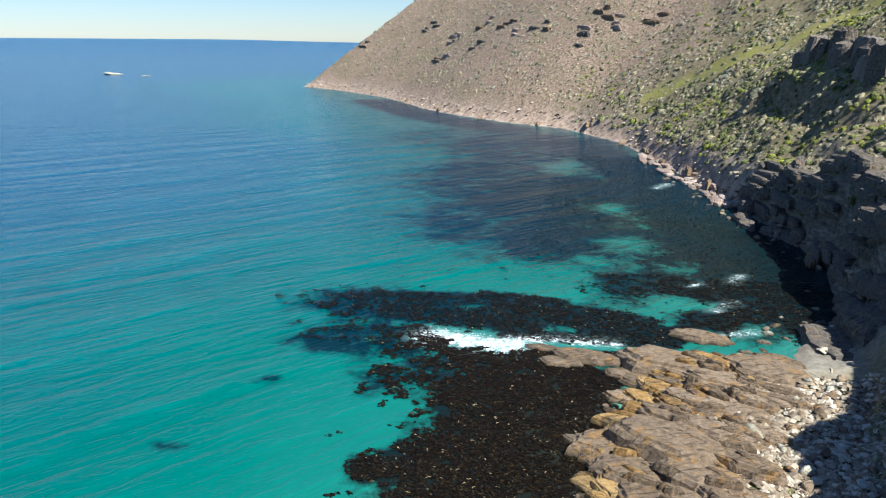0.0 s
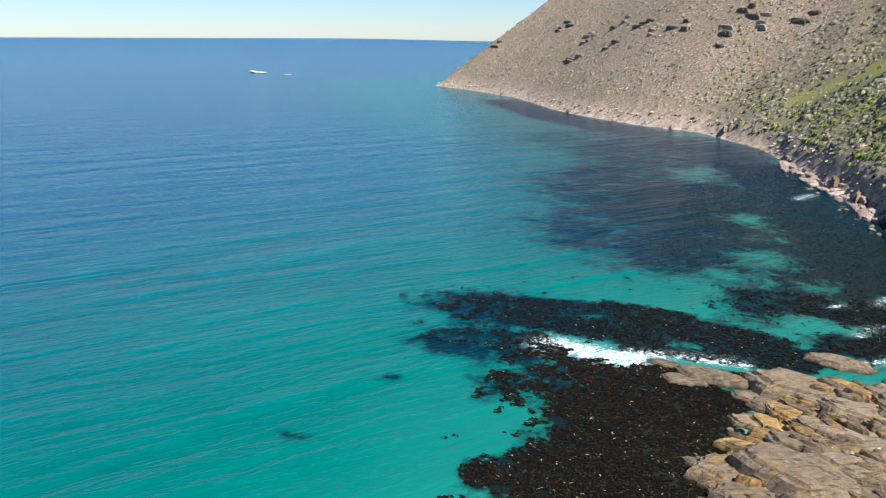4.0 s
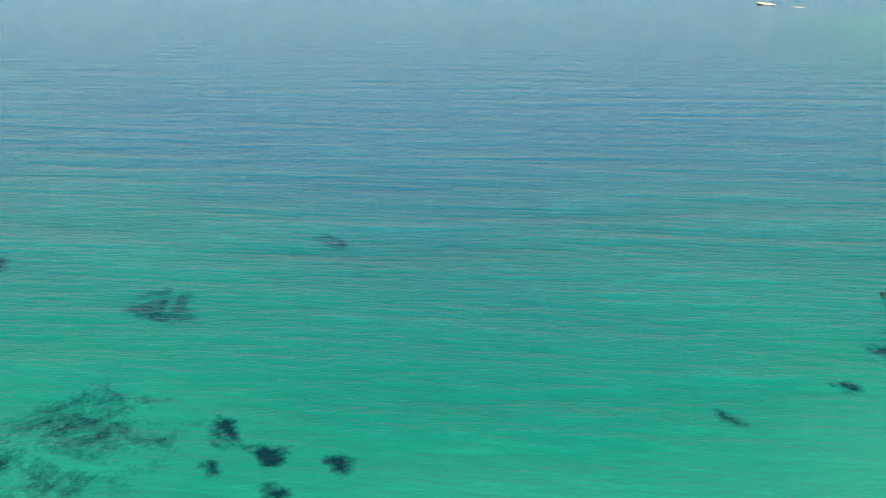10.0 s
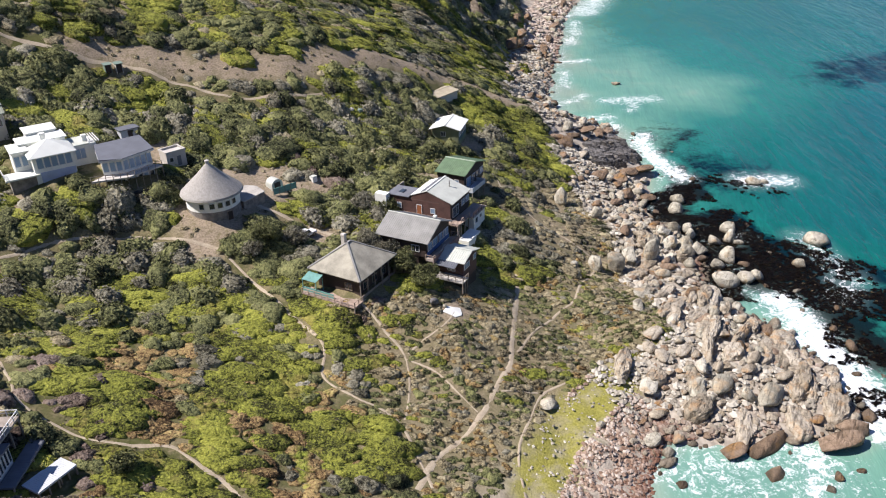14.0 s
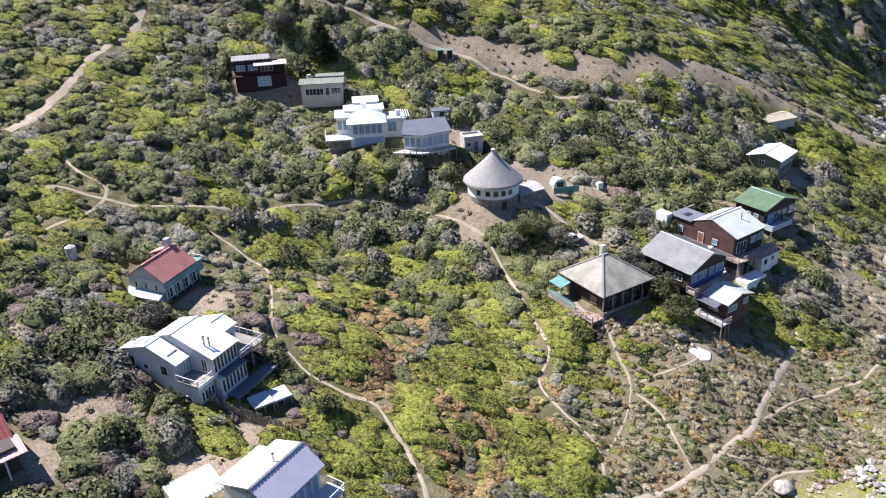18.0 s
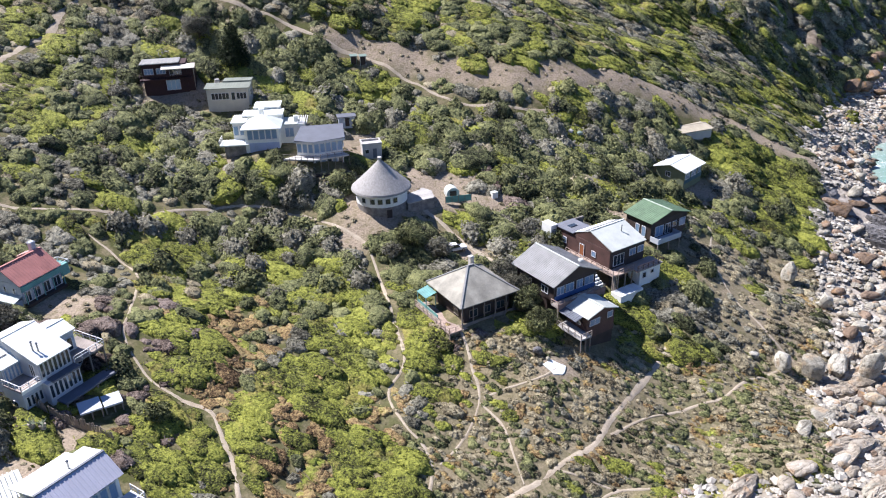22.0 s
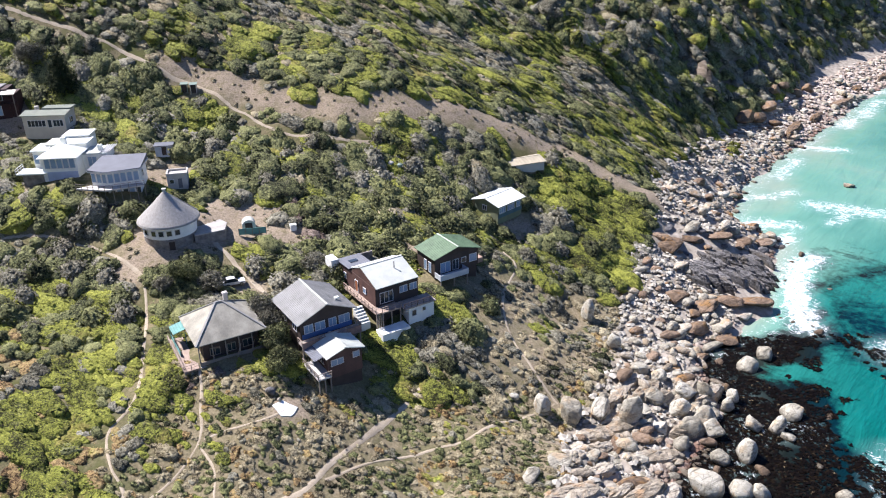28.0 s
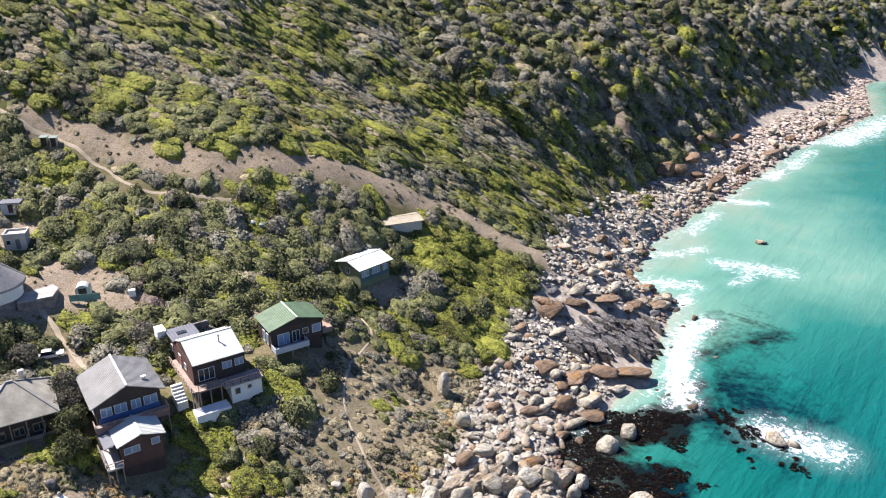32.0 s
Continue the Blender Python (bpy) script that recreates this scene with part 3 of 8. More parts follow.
tagged(sea, "clear turquoise sea turning deep blue offshore, lightly rippled", "sea", kind="structure")

# ---- footpaths ----
def footpath_material():
    m = Mat("trodden_sand", 0.95, spec=0.1)
    w = m.world()
    m.color(m.ramp(m.math("ADD", m.math("MULTIPLY", m.noise(0.5, 3, at=w), 0.5), m.math("MULTIPLY", m.noise(5, 4, at=w), 0.5)),
                   (0.3, (0.27, 0.222, 0.152)), (0.7, (0.50, 0.43, 0.32))))
    m.bump(m.noise(6, 4, at=w), 0.5, 0.06)
    return m.m


M_PATH = footpath_material()
PATHS = []


def smooth_line(pts, gap=0.7):
    """Points along a rounded line through pts."""
    p = [Vector((*q, 0)) for q in pts]
    p = [p[0] * 2 - p[1]] + p + [p[-1] * 2 - p[-2]]
    out = []
    for a, b, c, d in zip(p[:-3], p[1:-2], p[2:-1], p[3:]):
        k = max(2, int((c - b).length / gap))
        for i in range(k):
            t = i / k
            out.append(0.5 * ((2 * b) + (c - a) * t + (2 * a - 5 * b + 4 * c - d) * t * t + (3 * b - a - 3 * c + d) * t ** 3))
    out.append(p[-2])
    return np.array([(v.x, v.y) for v in out])


def footpath(width, *pts):
    c = smooth_line(pts)
    g = np.random.default_rng(len(PATHS) + 5)
    c = c + np.cumsum(g.normal(0, 0.05, c.shape), 0) * 0.6 * np.sin(np.linspace(0, math.pi, len(c)))[:, None]
    width *= 0.62
    PATHS.append((c, width))
    t = np.gradient(c, axis=0)
    t /= np.linalg.norm(t, axis=1)[:, None] + 1e-9
    nrm = np.stack([-t[:, 1], t[:, 0]], 1)
    k = 5
    rows = []
    wl_ = width / 2 * (1 + np.convolve(g.normal(0, 0.5, len(c) + 4), np.ones(5) / 5, "valid"))
    wr_ = width / 2 * (1 + np.convolve(g.normal(0, 0.5, len(c) + 4), np.ones(5) / 5, "valid"))
    for i in range(k):
        u = i / (k - 1) * 2 - 1
        q = c + nrm * (np.where(u < 0, wl_, wr_) * u)[:, None]
        rows.append(np.stack([q[:, 0], q[:, 1], height(q[:, 0], q[:, 1]) + 0.09 - 0.06 * abs(u)], 1))
    v = np.stack(rows, 1).reshape(-1, 3)
    i = np.arange(len(c) * k).reshape(len(c), k)
    f = np.stack([i[:-1, :-1], i[:-1, 1:], i[1:, 1:], i[1:, :-1]], -1).reshape(-1, 4)
    ob = new("footpath", array_mesh("footpath", v, f, M_PATH, None, True))
    tagged(ob, "narrow pale sandy footpath trodden through the scrub", "path", kind="structure")


footpath(1.14, (-34, 198), (-22.5, 194.5), (-11.8, 191), (-1.4, 187.3), (7.7, 183.3), (15.7, 180.5), (25.2, 174.8), (33.2, 169.4), (38.3, 167.4), (49.7, 165.6), (57.3, 165.6))
footpath(0.99, (-60, 128), (-45, 127), (-31.2, 129.8), (-24.4, 130.7), (-17.4, 134.2), (-9.0, 135.9), (-0.3, 134.7), (6.2, 132.6), (12.3, 128.3), (17.1, 124.5))
footpath(0.76, (17.1, 124.5), (19.0, 119.1), (21.3, 111.4), (22.4, 106.4), (24.2, 96.5), (21.8, 91.1), (24.3, 84.8), (26.8, 81.6), (27.9, 78.3), (27.3, 73.2), (26.0, 66))
footpath(0.61, (32.5, 101.4), (33.6, 98.6), (34.4, 94.4), (35.3, 89.8), (33.4, 84.7), (28.8, 78.4))
footpath(1.29, (24, 66.4), (29.4, 70.2), (38.2, 74.0), (45.2, 78.3), (51.0, 82.2), (54.3, 86.1), (60.8, 94.0), (66.2, 101.4), (68.8, 106.1))
footpath(0.76, (53.6, 84.3), (61.0, 88.6), (68.4, 92.0), (73.8, 93.7), (79.5, 98.3), (84.7, 100.7), (89.5, 104.5))
footpath(0.53, (35.7, 89.7), (39.4, 90.6), (44.1, 91.8), (47.5, 94.0))
footpath(0.61, (57.2, 76.1), (52.2, 75.7), (47.4, 72.3), (41.8, 67.8), (38.9, 63.8), (36, 58))
footpath(0.46, (45, 78), (49, 77), (53, 76))
footpath(0.46, (35, 89), (38, 85), (39, 80), (40, 76))
footpath(0.91, (-6.9, 86.0), (-3.0, 84.4), (-0.8, 80.8), (1.3, 76.6), (3.2, 71.8), (3.7, 69.1), (4, 60))
footpath(0.61, (-32.2, 123.4), (-25.9, 118.7), (-20.9, 113.1), (-18.8, 102.6), (-17.8, 96.3), (-12, 89), (-6.9, 86))
footpath(0.91, (-60.3, 137.4), (-56.1, 133.2), (-50.5, 129.7), (-51.3, 122.5), (-55.8, 116.6), (-62, 109))
footpath(3.04, (-72, 143), (-69.5, 148.3), (-67.0, 157.7), (-65.5, 168.8), (-62.4, 179.9), (-59.0, 184.3), (-57.5, 191.3), (-52, 200), (-46, 212))
footpath(0.68, (89.9, 104.5), (86.4, 109.4), (83.5, 116.3), (82.5, 122.2), (83.3, 129.5), (86.4, 138.4), (84.2, 143))
footpath(1.52, (26, 136), (31.9, 130.3), (36.6, 125.6), (40, 121.5))
footpath(0.68, (-62, -168), (-59.6, -153.5), (-56.6, -140.3), (-53.3, -126.7), (-51.2, -117.6), (-48, -104))

# ---- houses ----
M_TIN = plain("grey_corrugated_sheet", (0.245, 0.245, 0.228), 0.75, 0.0, 0.16)
M_TIN_OLD = plain("weathered_fibre_cement", (0.305, 0.290, 0.232), 0.95, 0, 0.25)
M_TIN_WHITE = plain("white_painted_sheet", (0.66, 0.69, 0.64), 0.6, 0, 0.05)
M_TIN_PALE = plain("pale_grey_sheet", (0.47, 0.495, 0.44), 0.6, 0.0, 0.10)
M_TIN_BLUE = plain("slate_blue_sheet", (0.115, 0.125, 0.145), 0.6, 0.0, 0.14)
M_TIN_GREEN = plain("green_painted_sheet", (0.115, 0.185, 0.10), 0.6, 0, 0.2)
M_TIN_RED = plain("faded_red_sheet", (0.40, 0.165, 0.135), 0.7, 0, 0.14)
M_WHITE = plain("white_plaster", (0.78, 0.79, 0.73), 0.85, 0, 0.06)
M_CREAM = plain("cream_plaster", (0.55, 0.51, 0.42), 0.85, 0, 0.08)
M_PALEBLUE = plain("pale_grey_boards", (0.47, 0.50, 0.52), 0.8, 0, 0.07)
M_DARKWOOD = plain("dark_stained_boards", (0.045, 0.030, 0.024), 0.7, 0, 0.25)
M_REDWOOD = plain("red_brown_boards", (0.085, 0.043, 0.034), 0.7, 0, 0.25)
M_MAROON = plain("maroon_boards", (0.034, 0.011, 0.011), 0.75, 0, 0.2)
M_GREENWALL = plain("dull_green_boards", (0.16, 0.18, 0.10), 0.8, 0, 0.12)
M_TURQ = plain("turquoise_paint", (0.13, 0.30, 0.27), 0.75, 0, 0.2)
M_DECK = plain("grey_deck_boards", (0.30, 0.26, 0.22), 0.85, 0, 0.18)
M_DECK_RED = plain("brown_deck_boards", (0.34, 0.26, 0.205), 0.85, 0, 0.18)
M_STONE = plain("rubble_stone", (0.22, 0.20, 0.175), 0.9, 0, 0.35, 3, 0.5)
M_CONC = plain("pale_concrete", (0.46, 0.44, 0.40), 0.9, 0, 0.12)
M_POST = plain("weathered_timber", (0.24, 0.20, 0.16), 0.85, 0, 0.2)
M_FRAME = plain("white_window_frame", (0.6, 0.6, 0.59), 0.6, 0, 0.05)
M_METAL = plain("grey_metal", (0.30, 0.30, 0.30), 0.4, 0.7, 0.1)


def thatch_material():
    m = Mat("weathered_thatch", 0.95, spec=0.1)
    n = m.noise(1.0, 5, 0.7, at=m.scaled((2.5, 2.5, 0.8)))
    m.color(m.ramp(m.math("ADD", m.math("MULTIPLY", n, 0.6), m.math("MULTIPLY", m.noise(14, 3), 0.4)), (0.3, (0.22, 0.21, 0.19)), (0.7, (0.45, 0.435, 0.40))))
    m.bump(m.noise(12, 4), 0.7, 0.08)
    return m.m


def glass_material():
    m = Mat("window_glass", 0.06, spec=0.8)
    m.color(m.ramp(m.noise(0.4, 2), (0.3, (0.012, 0.018, 0.022)), (0.7, (0.05, 0.065, 0.075))))
    return m.m


M_THATCH, M_GLASS = thatch_material(), glass_material()
# the pale blue base colour paints the sky's reflection into these panes
M_SKY_PANE = plain("glass_with_painted_sky", (0.21, 0.31, 0.43), 0.15, 0, 0.15)
YARDS = []   # (x, y, radius) kept free of scrub
WINDOWS = {}


def window_frame(w, h, t, bars):
    """One joined frame: outer rails and mullions cut from a single board."""
    xs = [-w / 2, -w / 2 + t]
    for i in range(1, bars + 1):
        c = -w / 2 + t / 2 + (w - t) * i / (bars + 1)
        xs += [c - t / 2, c + t / 2]
    xs += [w / 2 - t, w / 2]
    zs, fr = [0, t, h - t, h], Geo()
    nx = len(xs)
    for y in (-0.07, 0.06):
        fr.v += [(x, y, z) for z in zs for x in xs]
    solid = lambda i, j: 0 <= i < nx - 1 and 0 <= j < 3 and (j != 1 or i % 2 == 0)
    for j in range(3):
        for i in range(nx - 1):
            if not solid(i, j):
                continue
            a, b, c, d = j * nx + i, j * nx + i + 1, (j + 1) * nx + i + 1, (j + 1) * nx + i
            o = nx * 4
            fr.f += [(a, b, c, d), (d + o, c + o, b + o, a + o)]
            for (p, q), di, dj in (((a, b), 0, -1), ((b, c), 1, 0), ((c, d), 0, 1), ((d, a), -1, 0)):
                if not solid(i + di, j + dj):
                    fr.f.append((q, p, p + o, q + o))
    return fr


def window(parent, m, w, h, bars=1, pane=None, name="window", frame_mat=None):
    """A framed window standing proud of a wall: local x along the wall, z up, -y outward."""
    key = (round(w, 2), round(h, 2), bars, (pane or M_GLASS).name, (frame_mat or M_FRAME).name)
    if key not in WINDOWS:
        t = 0.09
        fr = window_frame(w, h, t, bars)
        gl = Geo().box(-w / 2 + t / 2, -0.03, t / 2, w / 2 - t / 2, 0.03, h - t / 2)
        WINDOWS[key] = (fr.mesh("window_frame", frame_mat or M_FRAME), gl.mesh("pane", pane or M_GLASS))
    a, b = WINDOWS[key]
    f = new(name, a)
    f.parent = parent
    f.matrix_basis = m
    g = new("pane", b)
    g.parent = f
    return f


class House:
    """A house built in its own axes: x along the front, -y towards the sea, z from the floor."""

    def __init__(self, x, y, z, turn, label, name="house", r=7.0):
        self.ob = thing(name, pose(x, y, z, 0, 0, turn), label, "house")
        YARDS.append((x, y, r))

    def wall(self, x0, y0, x1, y1, z0, z1, mat, name="wall", label=""):
        return part(name, Geo().box(x0, y0, z0, x1, y1, z1), mat, self.ob, label)

    def boards(self, x0, y0, x1, y1, z0, z1, mat, gap=0.28, name="wall", label=""):
        """A wall block clad in lapped horizontal boards."""
        g, o = Geo(), 0.03
        k = max(1, round((z1 - z0) / gap))
        rings = []
        for i in range(k):
            a, b = z0 + (z1 - z0) * i / k, z0 + (z1 - z0) * (i + 1) / k
            rings += [(o, a), (0.0, b - 0.004)]
        for e, z in rings:
            g.v += [(x0 - e, y0 - e, z), (x1 + e, y0 - e, z), (x1 + e, y1 + e, z), (x0 - e, y1 + e, z)]
        for r in range(len(rings) - 1):
            for i in range(4):
                j = (i + 1) % 4
                g.f.append((4 * r + i, 4 * r + j, 4 * r + 4 + j, 4 * r + 4 + i))
        n = len(g.v)
        g.f += [(3, 2, 1, 0), (n - 4, n - 3, n - 2, n - 1)]
        return part(name, g, mat, self.ob, label)

    def slab(self, pts, thick, mat, name="roof", ribs=0.0, axis=None, label=""):
        """A sloping roof plate through four points, with raised ribs running from the first edge to the opposite one."""
        p = [Vector(q) for q in pts]
        up = (p[1] - p[0]).cross(p[3] - p[0]).normalized()
        if up.z < 0:
            up = -up
        if not ribs:
            return part(name, Geo().hexa([q - up * thick for q in p], p), mat, self.ob, label)
        k = max(2, int((p[1] - p[0]).length / ribs))
        prof = [(0.0, 0.0)]
        for i in range(k):
            prof += [((i + 0.3) / k, 0.0), ((i + 0.45) / k, 0.05), ((i + 0.6) / k, 0.05), ((i + 0.75) / k, 0.0)]
        prof.append((1.0, 0.0))
        ends = []
        for a, b in ((p[0], p[1]), (p[3], p[2])):
            ends.append([a.lerp(b, t) + up * z for t, z in prof] + [b - up * thick, a - up * thick])
        g = Geo().hexa(ends[0], ends[1])
        return part(name, g, mat, self.ob, label)

    def gable(self, x0, y0, x1, y1, z, rise, mat, along="x", over=0.5, ribs=0.45, wall=None, cap=None):
        """A pitched roof over a box, with its gable ends filled and a ridge cap."""
        if along == "x":
            ym, k = (y0 + y1) / 2, rise / ((y1 - y0) / 2)
            e = z - over * k
            self.slab([(x0 - over, y0 - over, e), (x1 + over, y0 - over, e), (x1 + over, ym, z + rise), (x0 - over, ym, z + rise)], 0.14, mat, ribs=ribs)
            self.slab([(x0 - over, y1 + over, e), (x1 + over, y1 + over, e), (x1 + over, ym, z + rise), (x0 - over, ym, z + rise)], 0.14, mat, ribs=ribs)
            part("ridge_cap", Geo().bar((x0 - over, ym, z + rise + 0.03), (x1 + over, ym, z + rise + 0.03), 0.34, 0.08), cap or mat, self.ob)
            if wall:
                for xx in (x0, x1 - 0.2):
                    part("gable_wall", Geo().hexa([(xx, y0, z - 0.05), (xx, y1, z - 0.05), (xx, ym, z + rise - 0.15)], [(xx + 0.2, y0, z - 0.05), (xx + 0.2, y1, z - 0.05), (xx + 0.2, ym, z + rise - 0.15)]), wall, self.ob)
        else:
            xm, k = (x0 + x1) / 2, rise / ((x1 - x0) / 2)
            e = z - over * k
            self.slab([(x0 - over, y0 - over, e), (x0 - over, y1 + over, e), (xm, y1 + over, z + rise), (xm, y0 - over, z + rise)], 0.14, mat, ribs=ribs)
            self.slab([(x1 + over, y0 - over, e), (x1 + over, y1 + over, e), (xm, y1 + over, z + rise), (xm, y0 - over, z + rise)], 0.14, mat, ribs=ribs)
            part("ridge_cap", Geo().bar((xm, y0 - over, z + rise + 0.03), (xm, y1 + over, z + rise + 0.03), 0.34, 0.08), cap or mat, self.ob)
            if wall:
                for yy in (y0, y1 - 0.2):
                    part("gable_wall", Geo().hexa([(x0, yy, z - 0.05), (x1, yy, z - 0.05), (xm, yy, z + rise - 0.15)], [(x0, yy + 0.2, z - 0.05), (x1, yy + 0.2, z - 0.05), (xm, yy + 0.2, z + rise - 0.15)]), wall, self.ob)

    def win(self, side, u, z, w, h, bars=1, at=0.0, pane=None, name="window", frame_mat=None):
        """A window or glazed door on the front F, back B, left L or right R face at depth at."""
        m = {"F": pose(u, at, z), "B": pose(u, at, z, 0, 0, 180), "L": pose(at, u, z, 0, 0, -90), "R": pose(at, u, z, 0, 0, 90)}[side]
        return window(self.ob, m, w, h, bars, pane, name, frame_mat)

    def deck(self, x0, y0, x1, y1, z, mat, legs=0.0, rail="", step_=0.22, rail_mat=None, name="deck"):
        """A boarded deck with posts down to the ground and a railing on the sides named."""
        d = part(name, Geo().box(x0 + 0.02, y0 + 0.02, z - 0.28, x1 - 0.02, y1 - 0.02, z - 0.05), mat, self.ob)
        k = max(1, int((x1 - x0) / max(step_, (x1 - x0) / 24)))
        for i in range(k):
            a = x0 + (x1 - x0) * i / k
            part("board", Geo().box(a + 0.012, y0, z - 0.06, a + (x1 - x0) / k - 0.012, y1, z), mat, d)
        if legs:
            for px in (x0 + 0.15, (x0 + x1) / 2, x1 - 0.15):
                for py in (y0 + 0.15,):
                    part("post", Geo().box(px - 0.09, py - 0.09, z - legs, px + 0.09, py + 0.09, z - 0.06), M_POST, d)
        h, rm = 0.95, rail_mat or M_POST
        runs = {"F": ((x0, y0), (x1, y0)), "L": ((x0, y0), (x0, y1)), "R": ((x1, y0), (x1, y1)), "B": ((x0, y1), (x1, y1))}
        for s in rail:
            (ax, ay), (bx, by) = runs[s]
            part("handrail", Geo().bar((ax, ay, z + h), (bx, by, z + h), 0.10, 0.07), rm, d)
            part("rail", Geo().bar((ax, ay, z + 0.5), (bx, by, z + 0.5), 0.06, 0.05), rm, d)
            k = max(1, round(math.hypot(bx - ax, by - ay) / 1.3))
            for i in range(k + 1):
                px, py = ax + (bx - ax) * i / k, ay + (by - ay) * i / k
                part("post", Geo().box(px - 0.05, py - 0.05, z, px + 0.05, py + 0.05, z + h - 0.035), rm, d)
        return d

    def chimney(self, x, y, z0, z1, w=0.7, mat=None):
        c = part("chimney", Geo().box(x - w / 2, y - w / 2, z0, x + w / 2, y + w / 2, z1).box(x - w / 2 - 0.08, y - w / 2 - 0.08, z1 - 0.25, x + w / 2 + 0.08, y + w / 2 + 0.08, z1 - 0.1), mat or M_WHITE, self.ob)
        return c

    def flue(self, x, y, z0, z1, r=0.1):
        f = part("flue_pipe", Geo().tube((x, y, z0), (x, y, z1), r, r), M_METAL, self.ob)
        part("cowl", Geo().tube((x, y, z1), (x, y, z1 + 0.18), r * 1.8, r * 0.4), M_METAL, f)


def rondavel():
    """The round thatched house on a stone base."""
    h = House(19.8, 134.7, 21.9, 20, "round white house with a grey conical thatched roof", "rondavel", 7.5)
    n = 40
    ring = lambda r, z, a0=0: [(r * math.cos(2 * math.pi * i / n), r * math.sin(2 * math.pi * i / n), z) for i in range(n)]
    part("stone_base", Geo().hexa(ring(4.95, -3), ring(4.85, 2.1)), M_STONE, h.ob, "rough grey rubble stone base")
    part("wall", Geo().hexa(ring(4.9, 2.1), ring(4.9, 4.9)), M_WHITE, h.ob)
    # a curved kerb round one side and a paved terrace on a stone wall at the other
    arc = [math.radians(a) for a in range(150, 251, 10)]
    out, inn = [(6.5 * math.cos(a), 6.5 * math.sin(a)) for a in arc], [(5.9 * math.cos(a), 5.9 * math.sin(a)) for a in arc]
    for p, q, r, s in zip(out[:-1], out[1:], inn[1:], inn[:-1]):
        part("kerb", Geo().hexa([(*v, -2.5) for v in (p, q, r, s)], [(*v, -0.9) for v in (p, q, r, s)]), M_CONC, h.ob)
    side = [(4.0, -3.6), (9.6, -2.8), (10.4, 0.6), (9.0, 3.4), (4.0, 3.2)]
    part("terrace_wall", Geo().hexa([(x, y, -3) for x, y in side], [(x, y, 1.55) for x, y in side]), M_STONE, h.ob, "rubble stone wall under the terrace")
    part("terrace", Geo().hexa([(x * 1.01, y * 1.02, 1.55) for x, y in side], [(x * 1.01, y * 1.02, 1.72) for x, y in side]), plain("grey_paving", (0.36, 0.345, 0.31), 0.9, 0, 0.2), h.ob, "grey paved terrace")
    g = Geo()
    prof = [(5.75, 4.5), (5.62, 4.85), (4.9, 5.5), (3.8, 6.5), (2.6, 7.6), (1.5, 8.7), (0.75, 9.45), (0.42, 9.8)]
    for (r0, z0), (r1, z1) in zip(prof[:-1], prof[1:]):
        b = len(g.v)
        g.v += ring(r0, z0) + ring(r1, z1)
        g.f += [(b + i, b + (i + 1) % n, b + n + (i + 1) % n, b + n + i) for i in range(n)]
    g.poly(*ring(0.42, 9.8))
    g.poly(*ring(5.75, 4.5)[::-1])
    me = g.mesh("thatch_roof", M_THATCH)
    part("thatch_roof", me, None, h.ob, "weathered grey thatch")
    part("chimney", Geo().tube((0, 0, 9.6), (0, 0, 10.4), 0.36, 0.32).tube((0, 0, 10.35), (0, 0, 10.5), 0.45, 0.45), M_CONC, h.ob)
    g = Geo()
    g.bar((0.5, 0.1, 9.6), (5.4, 1.6, 4.95), 0.5, 0.12)
    part("roof_seam", g, M_THATCH, h.ob)
    for a in (-128, -111, -94, -77, -150, 10, 45):
        m = pose(0, 0, 2.75, 0, 0, a + 90) @ pose(0, -4.93, 0)
        window(h.ob, m, 1.05, 1.15, 0)
    window(h.ob, pose(0, 0, -0.1, 0, 0, -2) @ pose(0, -4.98, 0), 1.2, 1.9, 0, M_DARKWOOD, "door", M_POST)


rondavel()


def grey_house():
    h = House(49.7, 111.2, 16.3, 32, "two-storey timber house with a grey sheet roof and sea deck", r=8)
    h.boards(-4.6, -4.6, 4.6, 4.8, 0.6, 4.1, M_DARKWOOD)
    h.wall(-4.5, -3.0, 4.5, 4.7, -6, 0.6, M_DARKWOOD, "lower_wall")
    h.gable(-4.6, -4.6, 4.6, 4.8, 4.1, 2.0, M_TIN, "y", 0.75, 0.4, M_DARKWOOD, M_TIN_PALE)
    part("blue_front", Geo().box(-4.4, -4.72, 0.7, 4.4, -4.6, 1.5), plain("blue_paint", (0.06, 0.13, 0.30), 0.7), h.ob, "blue painted panel under the windows")
    for u, w in ((-3.2, 1.6), (-1.2, 1.8), (1.0, 1.4), (3.1, 2.0)):
        h.win("F", u, 1.55, w, 1.5, 1, -4.66, M_SKY_PANE)
    h.win("L", -2.5, 1.5, 1.6, 1.3, 1, -4.66)
    h.win("L", 1.5, 1.5, 1.4, 1.2, 1, -4.66)
    h.win("R", 1.5, 1.5, 1.4, 1.2, 1, 4.66)
    h.deck(-5.2, -6.4, 5.2, -4.75, 0.6, M_DECK, 5.5, "FLR", rail_mat=M_DECK_RED)
    part("parapet", Geo().box(-5.2, -6.52, -0.1, 5.2, -6.4, 1.15), plain("worn_pinkish_boards", (0.23, 0.15, 0.12), 0.85, 0, 0.3), h.ob)
    part("roof_hatch", Geo().box(2.6, -2.9, 5.05, 3.3, -2.3, 5.35), M_TIN_WHITE, h.ob, "small white roof vent")


